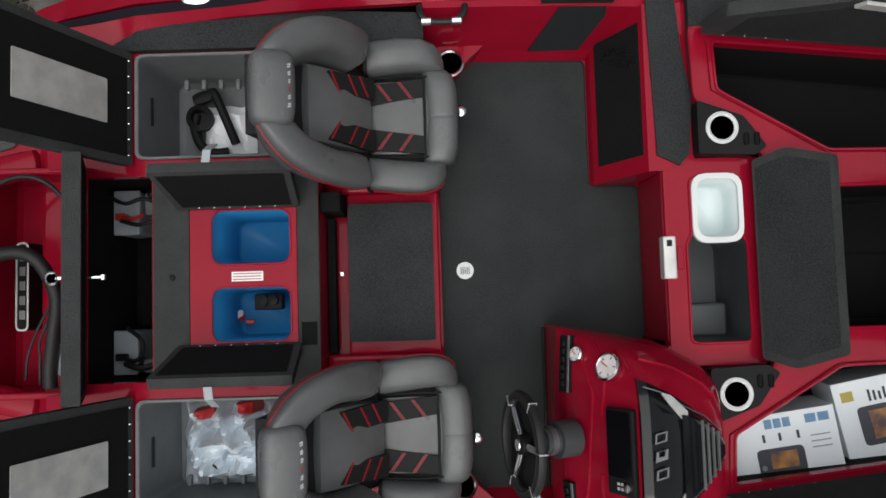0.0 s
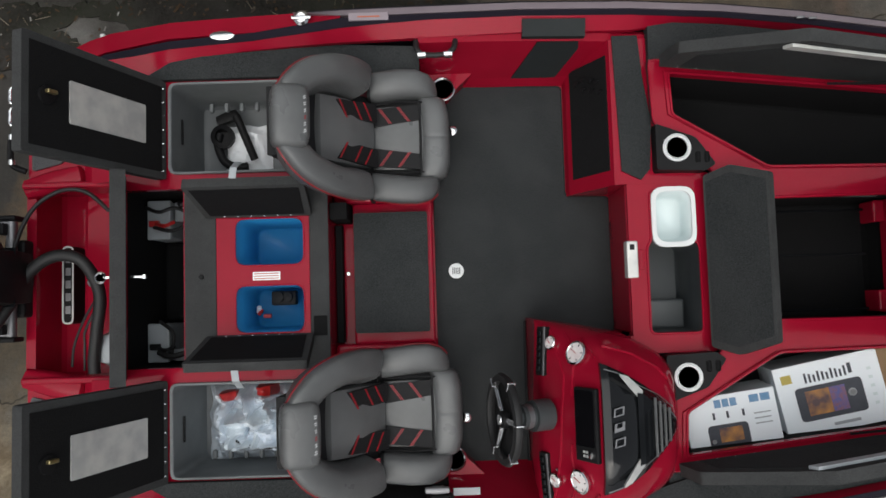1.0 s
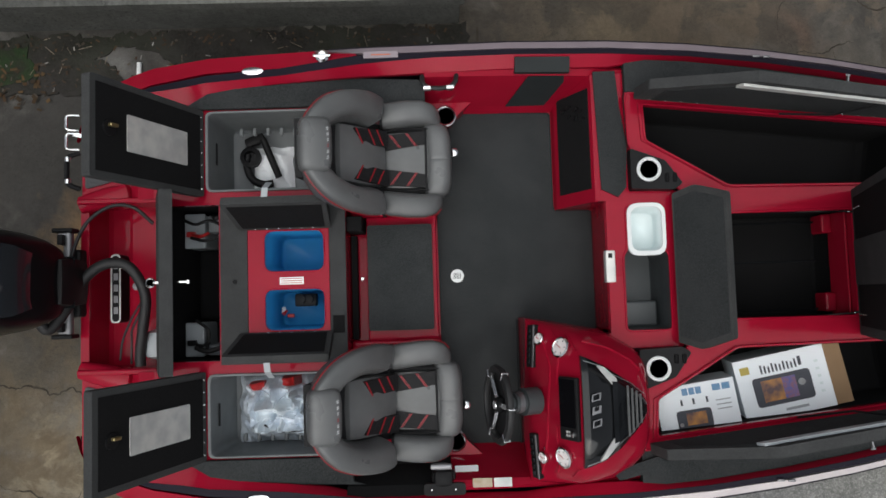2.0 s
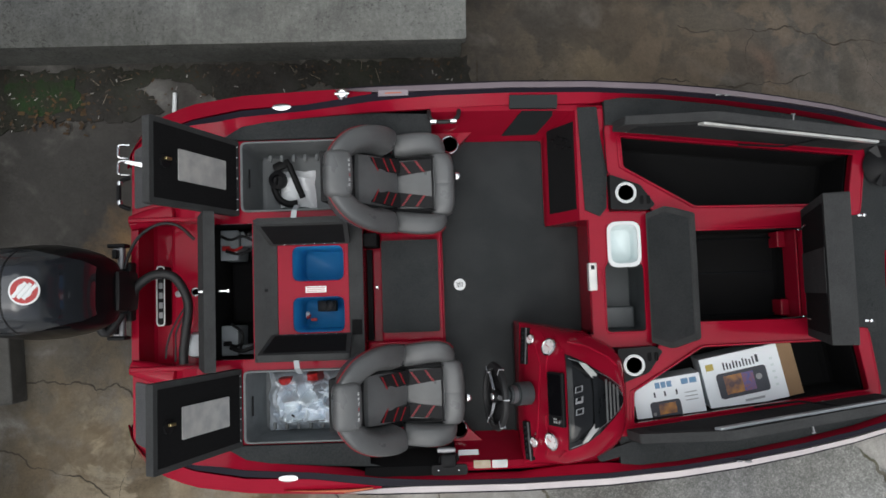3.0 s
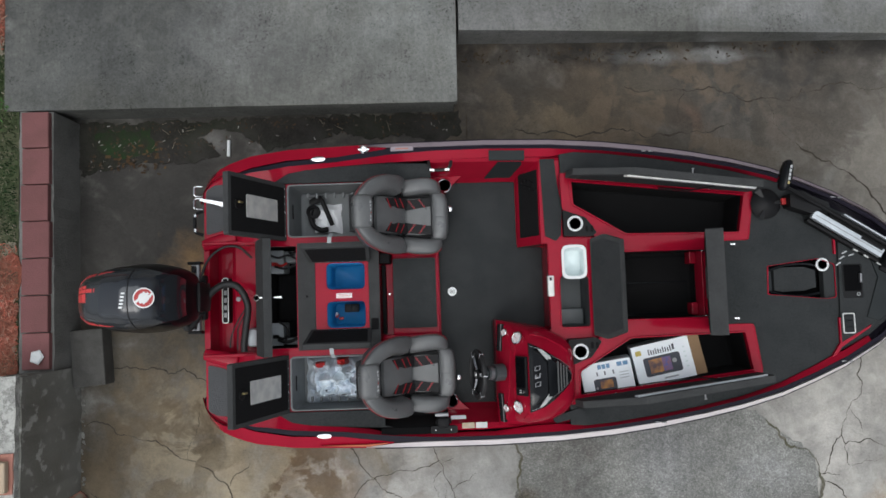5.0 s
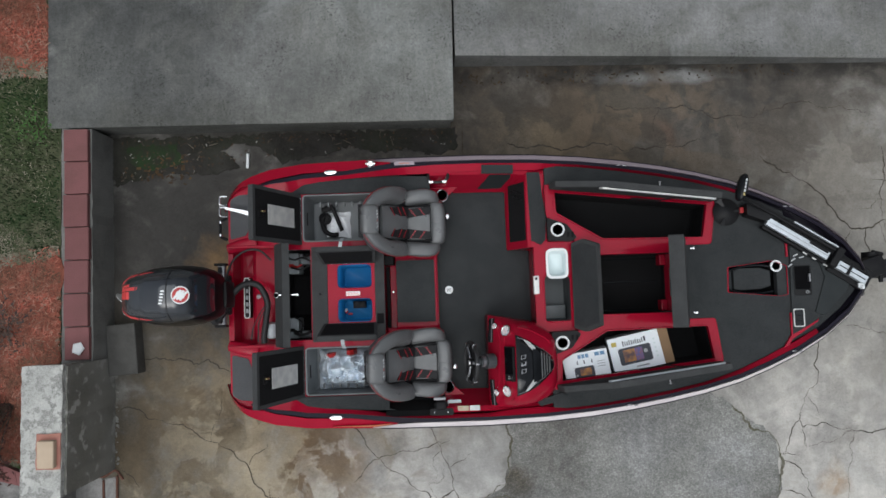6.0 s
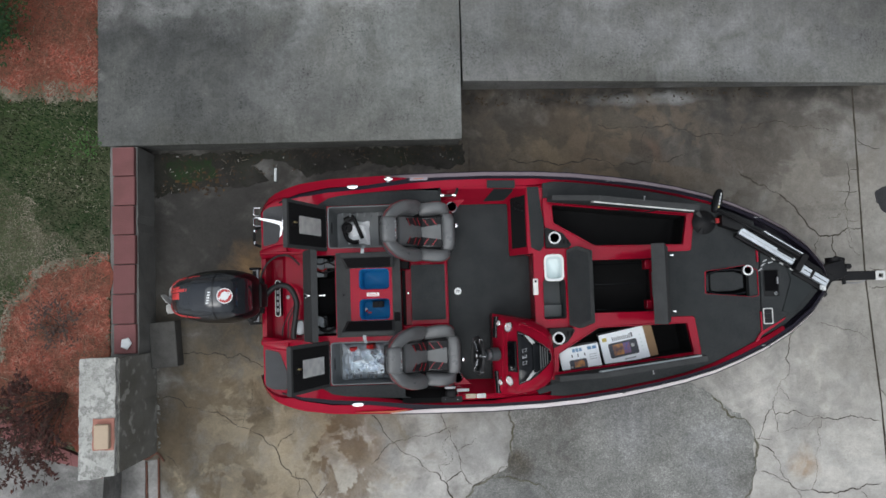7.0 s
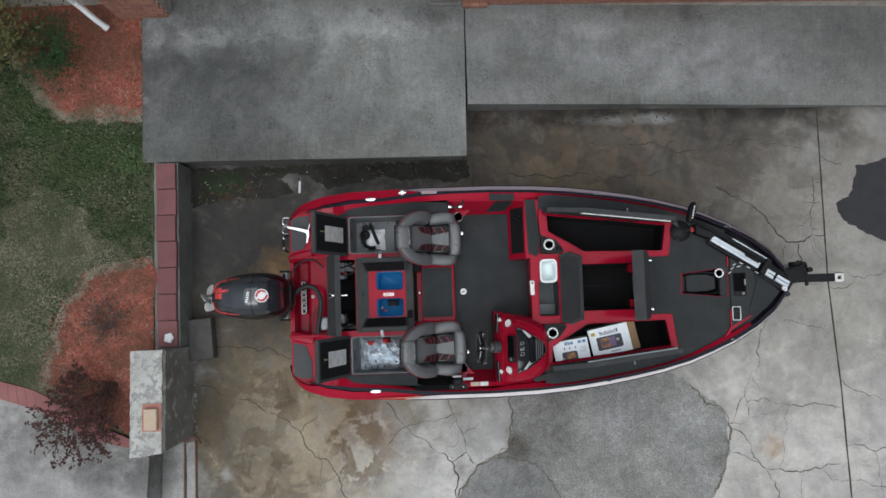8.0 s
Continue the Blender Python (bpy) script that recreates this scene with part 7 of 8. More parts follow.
part("clamp_bracket", bm_join(box(-2.0, -1.90, -0.16, 0.20, 0.66, 0.92, 0.015), box(-2.08, -1.96, -0.09, 0.13, 0.72, 1.06, 0.02)), BLACK, motor)
part("front_shroud", pillow(0.20, 0.26, 0.30, 0.05, pose(-1.93, 0.02, 1.08)), BLACK, motor, smooth=True)
part("tilt_tube", tube([(-1.955, -0.245, 0.93), (-1.955, 0.285, 0.93)], 0.025, 12), STEEL, motor, smooth=40)
for y in (-0.235, 0.275):
    part("tube_nut", bm_join(box(-2.0, -1.945, y - 0.012, y + 0.012, 0.90, 0.955, 0.006)), STEEL, motor)
    part("end_cap", box(-2.03, -1.92, y - 0.036 if y < 0 else y + 0.012, y - 0.012 if y < 0 else y + 0.036, 0.88, 0.97, 0.008), BLACK, motor)
    part("link_arm", box(-1.99, -1.96, min(y, y * 0.8), max(y, y * 0.8), 0.87, 0.99, 0.006), BLACK, motor)
part("rigging_hose", tube(curve([(-2.02, -0.14, 1.12), (-1.98, -0.22, 1.08), (-1.90, -0.09, 1.03), (-1.84, 0.04, 1.0), (-1.74, 0.115, 0.97), (-1.63, 0.095, 0.94), (-1.565, -0.05, 0.90), (-1.585, -0.22, 0.88), (-1.61, -0.36, 0.855), (-1.61, -0.43, 0.85)], 50), 0.028, 10), RUBBER, motor, "thick black rigging hose", smooth=True)
part("fuel_hose", tube(curve([(-1.93, 0.10, 0.98), (-1.90, 0.25, 0.95), (-1.84, 0.36, 0.93), (-1.73, 0.425, 0.92), (-1.62, 0.415, 0.91), (-1.535, 0.33, 0.86)], 26), 0.010, 8), RUBBER, motor, smooth=True)
for k, (ya, yb) in enumerate(((-0.18, -0.40), (-0.22, -0.42))):
    part("control_cable", tube(curve([(-1.56 + 0.02 * k, -0.05, 0.90), (-1.66 + 0.01 * k, ya, 0.85), (-1.72 + 0.05 * k, -0.30, 0.82), (-1.74 + 0.06 * k, yb, 0.80)], 18), 0.006, 6), RUBBER, motor, smooth=True)

# ---- trolling motor ----
troll = thing("trolling_motor", (3.0, 0.45, 1.16), "stowed bow trolling motor with bright rails", "trolling motor")
part("control_head", loft([[Vector((2.635, 0.895, 1.43)) + (Vector((2.575, 0.665, 1.45)) - Vector((2.635, 0.895, 1.43))) * t + Vector((w * math.cos(a), 0.1 * w * math.sin(a) * 0, 0.055 * s_ * math.sin(a))) for a in [2 * math.pi * k / 14 for k in range(14)]]
                           for t, w, s_ in ((0, 0.012, 0.4), (0.06, 0.032, 0.8), (0.3, 0.046, 1.1), (0.6, 0.05, 1.15), (0.9, 0.04, 0.9), (1.0, 0.018, 0.5))]), GLOSS, troll, "black control head", smooth=60)
for k in range(5):
    part("head_bar", box(-0.007, 0.007, -0.011, 0.011, 0.0, 0.003), SILVERINK if k else BRASS, troll, m=pose(2.594 + 0.0075 * k, 0.715 + 0.03 * k, 1.504 - 0.001 * k, 0, 0, -14))
part("prop_guard", lathe([(0.0, 0.0), (0.10, 0.0), (0.118, 0.02), (0.10, 0.035), (0.04, 0.06), (0.0, 0.065)], 22, pose(2.56, 0.60, fore(2.56) - 0.004)), BLACK, troll, "black motor pod", smooth=50)
for k in range(3):
    part("pod_blade", loft([[Vector((2.56, 0.60, 1.20)) + Vector((r * math.cos(a + o), r * math.sin(a + o), dz)) for r, o, dz in ((0.03, 0, 0), (0.13, 0.25, 0.0), (0.13, -0.1, 0.02))] for a, in ((2.1 * k,), (2.1 * k + 0.02,))]), RUBBER, troll)
part("pod_tag", box(2.665, 2.70, 0.585, 0.635, 1.19, 1.225, 0.006), REDPLASTIC, troll, "red tag")
part("shaft", tube([(2.60, 0.70, 1.42), (2.72, 0.66, 1.34), (2.93, 0.555, 1.285), (3.44, 0.23, 1.285)], 0.016, 10), BLACK, troll, smooth=True)
part("steer_block", loft([[(2.70, 0.56, z), (2.86, 0.50, z), (3.0, 0.56, z), (2.80, 0.68, z), (2.70, 0.66, z)] for z in (1.16, 1.29)]), BLACK, troll)
SILVER = node_mat("satin_silver", (0.50, 0.54, 0.57), rough=0.35, metal=0.4, second=(0.33, 0.36, 0.38), scale=8, amount=0.6, rough_var=0.1)


def along_rail(u0, u1, v0, v1, z0, z1, bevel=0.004):
    """A bar along the line from the pod to the bow: u from 0 to 1 along it, v across it in metres."""
    bar = box(u0 * 1.005, u1 * 1.005, v0, v1, z0, z1, bevel)
    bar.transform(pose(2.868, 0.492, 0.0, 0, 0, -32.6))
    return bar


part("base_rail", along_rail(0.0, 0.60, -0.022, 0.046, 1.24, 1.285), SILVER, troll, "bright silver base rail")
part("base_rail_groove", along_rail(0.02, 0.60, 0.008, 0.013, 1.285, 1.287, 0), STEEL, troll)
part("rail_channel", along_rail(0.02, 0.98, 0.046, 0.062, 1.22, 1.27), BLACK, troll)
part("inner_slot", along_rail(0.40, 0.58, 0.026, 0.044, 1.284, 1.294, 0.002), BLACK, troll)
part("shaft_cradle", along_rail(0.12, 0.66, 0.062, 0.115, 1.20, 1.262), BLACK, troll)
part("outer_rail", along_rail(0.20, 0.65, 0.115, 0.127, 1.24, 1.30, 0.003), SILVER, troll, "thin bright outer rail")
part("front_rail", along_rail(0.70, 0.985, -0.040, 0.034, 1.23, 1.28), SILVER, troll, "silver front rail")
part("front_rail_groove", along_rail(0.72, 0.97, -0.008, 0.0, 1.28, 1.283, 0), BLACK, troll)
part("rail_clamp", along_rail(0.63, 0.695, -0.055, 0.13, 1.22, 1.315, 0.012), BLACK, troll)
part("rail_clamp", along_rail(0.80, 0.825, -0.046, 0.045, 1.27, 1.292, 0.004), BLACK, troll)
part("mount_base", bm_join(along_rail(0.0, 1.02, -0.052, -0.022, 1.17, 1.235, 0.01), along_rail(0.66, 1.04, -0.085, 0.11, 1.17, 1.225, 0.01)), BLACK, troll)
for u in (0.43, 0.52, 0.63):
    part("mount_bolt", along_rail(u - 0.02, u + 0.02, -0.062, -0.052, 1.225, 1.242, 0.002), ALU, troll)
part("nav_light", bm_join(box(3.635, 3.69, -0.105, -0.06, 1.235, 1.265, 0.010), lathe([(0.0, 0.0), (0.018, 0.0), (0.014, 0.03), (0.0, 0.034)], 12, pose(3.665, -0.10, 1.255))), WHITE, boat, "white bow light")

# ---- trailer under the boat ----
trailer = thing("boat_trailer", (0.5, 0.0, 0.0), "black boat trailer with bunks and a winch post", "trailer")
for sy in (1, -1):
    part("frame_rail", tube([(-1.6, sy * 0.62, 0.26), (1.4, sy * 0.62, 0.26), (3.3, sy * 0.06, 0.36)], 0.04, 6), BLACK, trailer)
    part("bunk", bm_join(box(-1.75, 1.5, sy * 0.45 - 0.05, sy * 0.45 + 0.05, 0.29, 0.375, 0.01)), CARPET, trailer)
    for x in (-0.45,):
        w_ = part("tyre", lathe([(0.20, -0.09), (0.30, -0.10), (0.33, -0.06), (0.33, 0.06), (0.30, 0.10), (0.20, 0.09), (0.20, -0.09)], 28, pose(x, sy * 0.86, 0.33, 90, 0, 0)), RUBBER, trailer, smooth=40)
        part("rim", lathe([(0.0, -0.03), (0.06, -0.05), (0.20, -0.07), (0.20, 0.07), (0.06, 0.05), (0.0, 0.03)], 20, pose(x, sy * 0.86, 0.33, 90, 0, 0)), ALU, w_, smooth=40)
part("axle", tube([(-0.45, -0.80, 0.30), (-0.45, 0.80, 0.30)], 0.035, 8), BLACK, trailer)
for x in (-1.4, 0.3, 1.4):
    part("cross_member", box(x - 0.03, x + 0.03, -0.60, 0.60, 0.20, 0.29, 0.005), BLACK, trailer)
for x in (2.4, 1.9):
    part("keel_roller", tube([(x, -0.12, 0.28 + 0.14 * (x - 1.9)), (x, 0.12, 0.28 + 0.14 * (x - 1.9))], 0.05, 12), RUBBER, trailer)
part("tongue", box(3.2, 4.66, -0.02, 0.08, 0.36, 0.47, 0.008), BLACK, trailer, "black trailer tongue")
part("coupler", bm_join(plate(rounded(rect(4.645, 4.75, -0.025, 0.075), 0.012, 2), 0.44, 0.475, [rect(4.675, 4.725, 0.0, 0.05)])), ALU, trailer, "bright square coupler end")
part("coupler_pin", box(4.685, 4.715, 0.01, 0.04, 0.42, 0.47, 0.006), BLACK, trailer)
part("winch_post", loft([[(3.80, 0.07 - w, z), (4.16 + dx, 0.07 - w, z), (4.16 + dx, 0.07 + w, z), (3.80, 0.07 + w, z)] for z, w, dx in ((0.40, 0.05, 0.0), (0.70, 0.06, -0.06), (0.92, 0.07, -0.12))]), BLACK, trailer, "black winch post")
part("winch", bm_join(pillow(0.30, 0.20, 0.16, 0.05, pose(3.93, 0.07, 0.90, 0, 0, 18)), lathe([(0.0, -0.06), (0.08, -0.06), (0.08, 0.06), (0.0, 0.06)], 18, pose(4.0, 0.16, 0.84, 90, 0, 0)), tube([(4.02, 0.22, 0.84), (4.14, 0.20, 0.78)], 0.02, 8)), BLACK, trailer, smooth=40)
part("bow_stop", tube([(3.72, -0.05, 0.95), (3.78, -0.10, 0.93), (3.86, -0.16, 0.90)], 0.03, 8), RUBBER, trailer)
part("jack", bm_join(tube([(4.28, 0.13, 0.05), (4.28, 0.13, 0.62)], 0.03, 10), tube([(4.28, -0.06, 0.5), (4.28, 0.2, 0.5)], 0.022, 8)), BLACK, trailer)
part("jack_foot", lathe([(0.0, 0.0), (0.09, 0.0), (0.08, 0.012), (0.03, 0.05), (0.0, 0.05)], 16, pose(4.28, 0.13, 0.0)), STEEL, trailer)
part("safety_chain", tube(curve([(4.20, 0.10, 0.50), (4.30, -0.02, 0.46), (4.45, -0.05, 0.44), (4.58, 0.0, 0.46)], 16), 0.007, 6), STEEL, trailer)


# ---- loose things in the boat ----
def carton(name, size, m, label, flap=False, layout=0):
    c = thing(name, m.translation, label, "carton", group="cartons in the locker")
    sx, sy, sz = size
    part("box_body", box(-sx / 2, sx / 2, -sy / 2, sy / 2, 0, sz, 0.003), CARD, c, m=m)
    z = sz + 0.001

    def ink(x0, x1, y0, y1, mat, dz=0.0, r=0.0, nm="print"):
        o = rect(x0 * sx, x1 * sx, y0 * sy, y1 * sy)
        return part(nm, plate(rounded(o, r, 3) if r else o, z + dz, z + dz + 0.0012), mat, c, m=m)
    if layout == 0:
        ink(-0.34, 0.30, -0.30, 0.17, INK, 0, 0.02, "picture_device")
        ink(-0.25, -0.02, -0.23, 0.11, INKFIRE, 0.0015)
        ink(-0.018, 0.13, -0.23, 0.11, INKPURPLE, 0.0015)
        part("picture_knob", ring_of(0.19 * sx, -0.02 * sy, z + 0.0015, 0.018, 0.010, 0.001, 16), SILVERINK, c, m=m)
        for k in range(10):
            ink(-0.22 + 0.042 * k, -0.20 + 0.042 * k, 0.22, 0.36 - 0.02 * (k % 3), INK, 0, 0, "title_bar")
        ink(0.20, 0.235, 0.24, 0.38, INK, 0, 0, "title_bar")
        ink(-0.44, -0.34, 0.26, 0.38, node_mat("yellow_print", (0.5, 0.4, 0.08), rough=0.6, second=(0.45, 0.36, 0.1), scale=20, amount=0.4), 0, 0, "corner_mark")
        ink(-0.05, 0.2, -0.42, -0.38, TANKGREY, 0, 0, "text_line")
        for k in range(5):
            ink(0.37, 0.41, -0.25 + 0.12 * k, -0.21 + 0.12 * k, PALE, 0, 0, "icon")
    else:
        ink(-0.28, 0.16, -0.42, -0.02, INK, 0, 0.02, "picture_device")
        ink(-0.16, 0.09, -0.33, -0.08, INKFIRE, 0.0015)
        part("picture_knob", ring_of(-0.235 * sx, -0.30 * sy, z + 0.0015, 0.010, 0.006, 0.001, 14), SILVERINK, c, m=m)
        for k in range(3):
            ink(-0.16 + 0.085 * k, -0.09 + 0.085 * k, 0.28, 0.42, INKBLUE, 0, 0, "panel_picture")
        for k in range(2):
            ink(0.22 + 0.12 * k, 0.32 + 0.12 * k, 0.29, 0.42, INKBLUE, 0, 0, "panel_picture")
        for x in (-0.2, -0.05, 0.12):
            ink(x, x + 0.025, 0.08, 0.2, INK, 0, 0, "icon")
        ink(-0.16, 0.04, -0.49, -0.455, INK, 0, 0, "text_line")
        for k in range(3):
            ink(0.24, 0.42, -0.1 + 0.09 * k, -0.08 + 0.09 * k, TANKGREY, 0, 0, "text_line")
    if flap:
        part("flap", box(sx / 2, sx / 2 + 0.085, -sy / 2, sy / 2, sz - 0.02, sz - 0.015), KRAFT, c, "open brown flap", m=m)
    return c


carton("carton", (0.45, 0.32, 0.24), pose(1.775, -0.60, 0.785, 0, -8, 12.0), "white printed carton with an open brown flap", True)
carton("carton", (0.40, 0.25, 0.235), pose(1.33, -0.71, 0.780, 0, -8, 9.0), "smaller white printed carton lying in the locker", False, 1)


def crumpled(x0, x1, y0, y1, z0, h, seed, n=22):
    """A crumpled sheet or bag: a closed, folded heap."""
    bm = bmesh.new()
    off = Vector((seed * 7.3, seed * 3.1, 0))
    def pt(i, j, top):
        u, v = i / n, j / n
        edge = min(u, v, 1 - u, 1 - v)
        x, y = x0 + (x1 - x0) * u, y0 + (y1 - y0) * v
        p = Vector((x, y, 0))
        f = 0.75 * (1 - 2.4 * abs(noise.noise(p * 8 + off))) + 0.45 * (1 - 2.4 * abs(noise.noise(p * 17 - off))) + 0.2 * noise.noise(p * 34 + off)
        z = z0 + (h * min(1.0, edge * 5) * (0.55 + 0.5 * f) if top else 0.0)
        w = noise.noise_vector(p * 11 + off) * 0.02
        return bm.verts.new((x + w.x, y + w.y, max(z, z0 + (0.003 if top else 0))))
    g = [[pt(i, j, True) for j in range(n + 1)] for i in range(n + 1)]
    for i in range(n):
        for j in range(n):
            bm.faces.new((g[i][j], g[i + 1][j], g[i + 1][j + 1], g[i][j + 1]))
    return bm


BAGWHITE = node_mat("white_bag_film", (0.74, 0.80, 0.84), rough=0.35, second=(0.42, 0.50, 0.57), scale=11, amount=0.7, bump=0.5, bump_scale=60)
solo("plastic_bag", crumpled(-1.155, -0.56, -0.90, -0.50, 0.565, 0.26, 1, 40), FILM, "crumpled clear and white plastic bag in the bin", "bag", smooth=25)
solo("plastic_bag", crumpled(-1.09, -0.60, -0.85, -0.55, 0.60, 0.26, 4, 40), BAGWHITE, "crumpled white plastic bag in the bin", "bag", smooth=25)
solo("red_cloth", crumpled(-1.06, -0.96, -0.60, -0.53, 0.565, 0.22, 2, 10), REDPLASTIC, "bunched red cloth in the bin", "cloth", smooth=40)
solo("red_cloth", crumpled(-0.88, -0.78, -0.57, -0.51, 0.62, 0.18, 3, 10), REDPLASTIC, "bunched red cloth in the bin", "cloth", smooth=40)
solo("cable", tube(curve([(-0.98, -0.76, 0.80), (-0.90, -0.79, 0.83), (-0.80, -0.80, 0.83), (-0.70, -0.785, 0.80), (-0.62, -0.74, 0.72)], 24), 0.008, 8), RUBBER, "black cable lying on the bag", "cable", smooth=True)
solo("document_sheet", crumpled(-1.06, -0.83, 0.545, 0.79, 0.565, 0.05, 6, 14), PAPER, "creased white paper in a clear sleeve", "paper", smooth=20)
solo("black_tube", tube([(-0.985, 0.82, 0.66), (-0.90, 0.60, 0.64)], 0.02, 12), BLACK, "black tube lying in the bin", "tube", smooth=40)
solo("bracket_arm", bm_join(tube(curve([(-1.08, 0.74, 0.62), (-1.09, 0.68, 0.62), (-1.06, 0.60, 0.62), (-1.0, 0.565, 0.62), (-0.94, 0.57, 0.61)], 18), 0.022, 10), lathe([(0.0, 0.0), (0.055, 0.0), (0.06, 0.05), (0.035, 0.06), (0.03, 0.02), (0.0, 0.02)], 20, pose(-1.06, 0.72, 0.60)), pillow(0.12, 0.06, 0.05, 0.02, pose(-1.04, 0.82, 0.62, 0, 0, 20))), BLACK, "black curved bracket in the bin", "bracket", smooth=40)
# bilge contents
for y0, y1 in ((0.205, 0.395), (-0.40, -0.215)):
    b_ = thing("battery", (-1.33, (y0 + y1) / 2, 0.42), "pale grey boat battery with cable clamps", "battery", group="bilge batteries")
    xr = -1.315 if y0 > 0 else -1.325
    part("case", box(-1.425, xr, y0, y1, 0.42, 0.66, 0.012), TANKGREY, b_)
    part("case_lid", box(-1.428, xr + 0.003, y0 - 0.003, y1 + 0.003, 0.66, 0.685, 0.008), TANKGREY, b_)
    ya, yb = (y0 + 0.09, y1) if y0 > 0 else (y0, y1 - 0.125)
    part("side_case", box(xr + 0.006, -1.17, ya, yb, 0.42, 0.64, 0.010), TANKGREY, b_)
    part("terminal", bm_join(box(-1.41, -1.36, y0 + 0.06, y0 + 0.09, 0.685, 0.71, 0.004), tube(curve([(-1.38, y0 + 0.075, 0.70), (-1.32, y0 + 0.06, 0.74), (-1.28, y0 + 0.08, 0.72)], 10), 0.01, 6)), REDPLASTIC if y0 > 0 else BLACK, b_)
solo("bilge_case", box(-1.40, -1.165, -0.20, 0.20, 0.42, 0.52, 0.02), BLACKCARPET, "black case in the bilge", "case")
for k, pts in enumerate(([(-1.42, 0.36, 0.72), (-1.34, 0.33, 0.76), (-1.26, 0.35, 0.75), (-1.17, 0.30, 0.70)], [(-1.38, 0.26, 0.72), (-1.28, 0.24, 0.75), (-1.17, 0.29, 0.72)], [(-1.36, -0.20, 0.70), (-1.28, -0.26, 0.74), (-1.30, -0.36, 0.71)], [(-1.26, 0.38, 0.70), (-1.22, 0.36, 0.78), (-1.19, 0.39, 0.72)], [(-1.36, -0.35, 0.72), (-1.28, -0.37, 0.74), (-1.19, -0.34, 0.7)])):
    solo("battery_cable", tube(curve(pts, 16), 0.009 if k < 3 else 0.014, 7), RUBBER, "black battery cable in the bilge", "cable", group="bilge cables", smooth=True)
solo("fluid_tank", pillow(0.12, 0.16, 0.14, 0.05, pose(-1.55, -0.32, 0.785)), TANKGREY, "white plastic fluid bottle behind the lid", "bottle", smooth=True)


# ---- plants and litter ----
def island_mat(name, colours, rough=0.8, patches=None, patch_scale=1.3):
    """Each piece its own colour out of a range; patches: a second range that takes over in places."""
    m = bpy.data.materials.new(name)
    m.use_nodes = True
    n, l = m.node_tree.nodes, m.node_tree.links
    g = n.new("ShaderNodeNewGeometry")

    def span(cols):
        r = n.new("ShaderNodeValToRGB")
        while len(r.color_ramp.elements) < len(cols):
            r.color_ramp.elements.new(0.5)
        for i, c in enumerate(cols):
            r.color_ramp.elements[i].position = i / (len(cols) - 1)
            r.color_ramp.elements[i].color = (*c, 1)
        l.new(g.outputs["Random Per Island"], r.inputs[0])
        return r.outputs[0]

    col = span(colours)
    if patches:
        t = n.new("ShaderNodeTexNoise")
        t.inputs["Scale"].default_value, t.inputs["Detail"].default_value, t.inputs["Roughness"].default_value = patch_scale, 8, 0.65
        l.new(g.outputs["Position"], t.inputs["Vector"])
        k = n.new("ShaderNodeMapRange")
        k.inputs["From Min"].default_value, k.inputs["From Max"].default_value = 0.43, 0.57
        l.new(t.outputs["Fac"], k.inputs["Value"])
        x = n.new("ShaderNodeMix")
        x.data_type = "RGBA"
        l.new(k.outputs[0], x.inputs["Factor"])
        l.new(col, x.inputs["A"])
        l.new(span(patches), x.inputs["B"])
        col = x.outputs["Result"]
    l.new(col, n["Principled BSDF"].inputs["Base Color"])
    n["Principled BSDF"].inputs["Roughness"].default_value = rough
    n["Principled BSDF"].inputs["Specular IOR Level"].default_value = 0.2
    return m


GRASS_A = island_mat("green_grass", [(0.007, 0.030, 0.010), (0.014, 0.048, 0.015), (0.03, 0.068, 0.024)], 0.8, [(0.012, 0.022, 0.010), (0.05, 0.058, 0.03), (0.02, 0.04, 0.015)], 1.6)
GRASS_B = island_mat("straw_grass", [(0.24, 0.215, 0.165), (0.145, 0.128, 0.096), (0.32, 0.29, 0.225)], 0.8, [(0.08, 0.082, 0.05), (0.14, 0.13, 0.085), (0.04, 0.058, 0.024)], 2.6)
CHIP = island_mat("mulch_chips", [(0.40, 0.10, 0.068), (0.24, 0.065, 0.042), (0.44, 0.16, 0.115), (0.15, 0.048, 0.034), (0.36, 0.22, 0.16)], 0.8, [(0.12, 0.05, 0.033), (0.19, 0.085, 0.055), (0.075, 0.05, 0.032), (0.30, 0.12, 0.085)], 2.4)
TWIG = island_mat("pale_twigs", [(0.20, 0.165, 0.125), (0.12, 0.095, 0.07), (0.28, 0.24, 0.19)])
LEAF_RED = island_mat("maroon_leaves", [(0.030, 0.014, 0.013), (0.055, 0.019, 0.016), (0.022, 0.017, 0.014), (0.085, 0.03, 0.022)])
LEAF_GREEN = island_mat("green_leaves", [(0.014, 0.036, 0.012), (0.028, 0.062, 0.018), (0.02, 0.045, 0.024)])
LEAF_OLIVE = island_mat("olive_leaves", [(0.09, 0.085, 0.03), (0.06, 0.065, 0.025), (0.13, 0.115, 0.05)])
LITTER = island_mat("dead_leaves", [(0.05, 0.03, 0.018), (0.025, 0.02, 0.014), (0.07, 0.042, 0.022), (0.035, 0.026, 0.018), (0.09, 0.075, 0.06), (0.02, 0.017, 0.013)])
BARK = node_mat("shrub_bark", (0.05, 0.035, 0.025), rough=0.9, second=(0.09, 0.065, 0.045), scale=20, amount=0.6)


def mesh_thing(name, verts, faces, material):
    me = bpy.data.meshes.new(name)
    me.from_pydata(verts, [], faces)
    me.materials.append(material)
    return new(name, me)


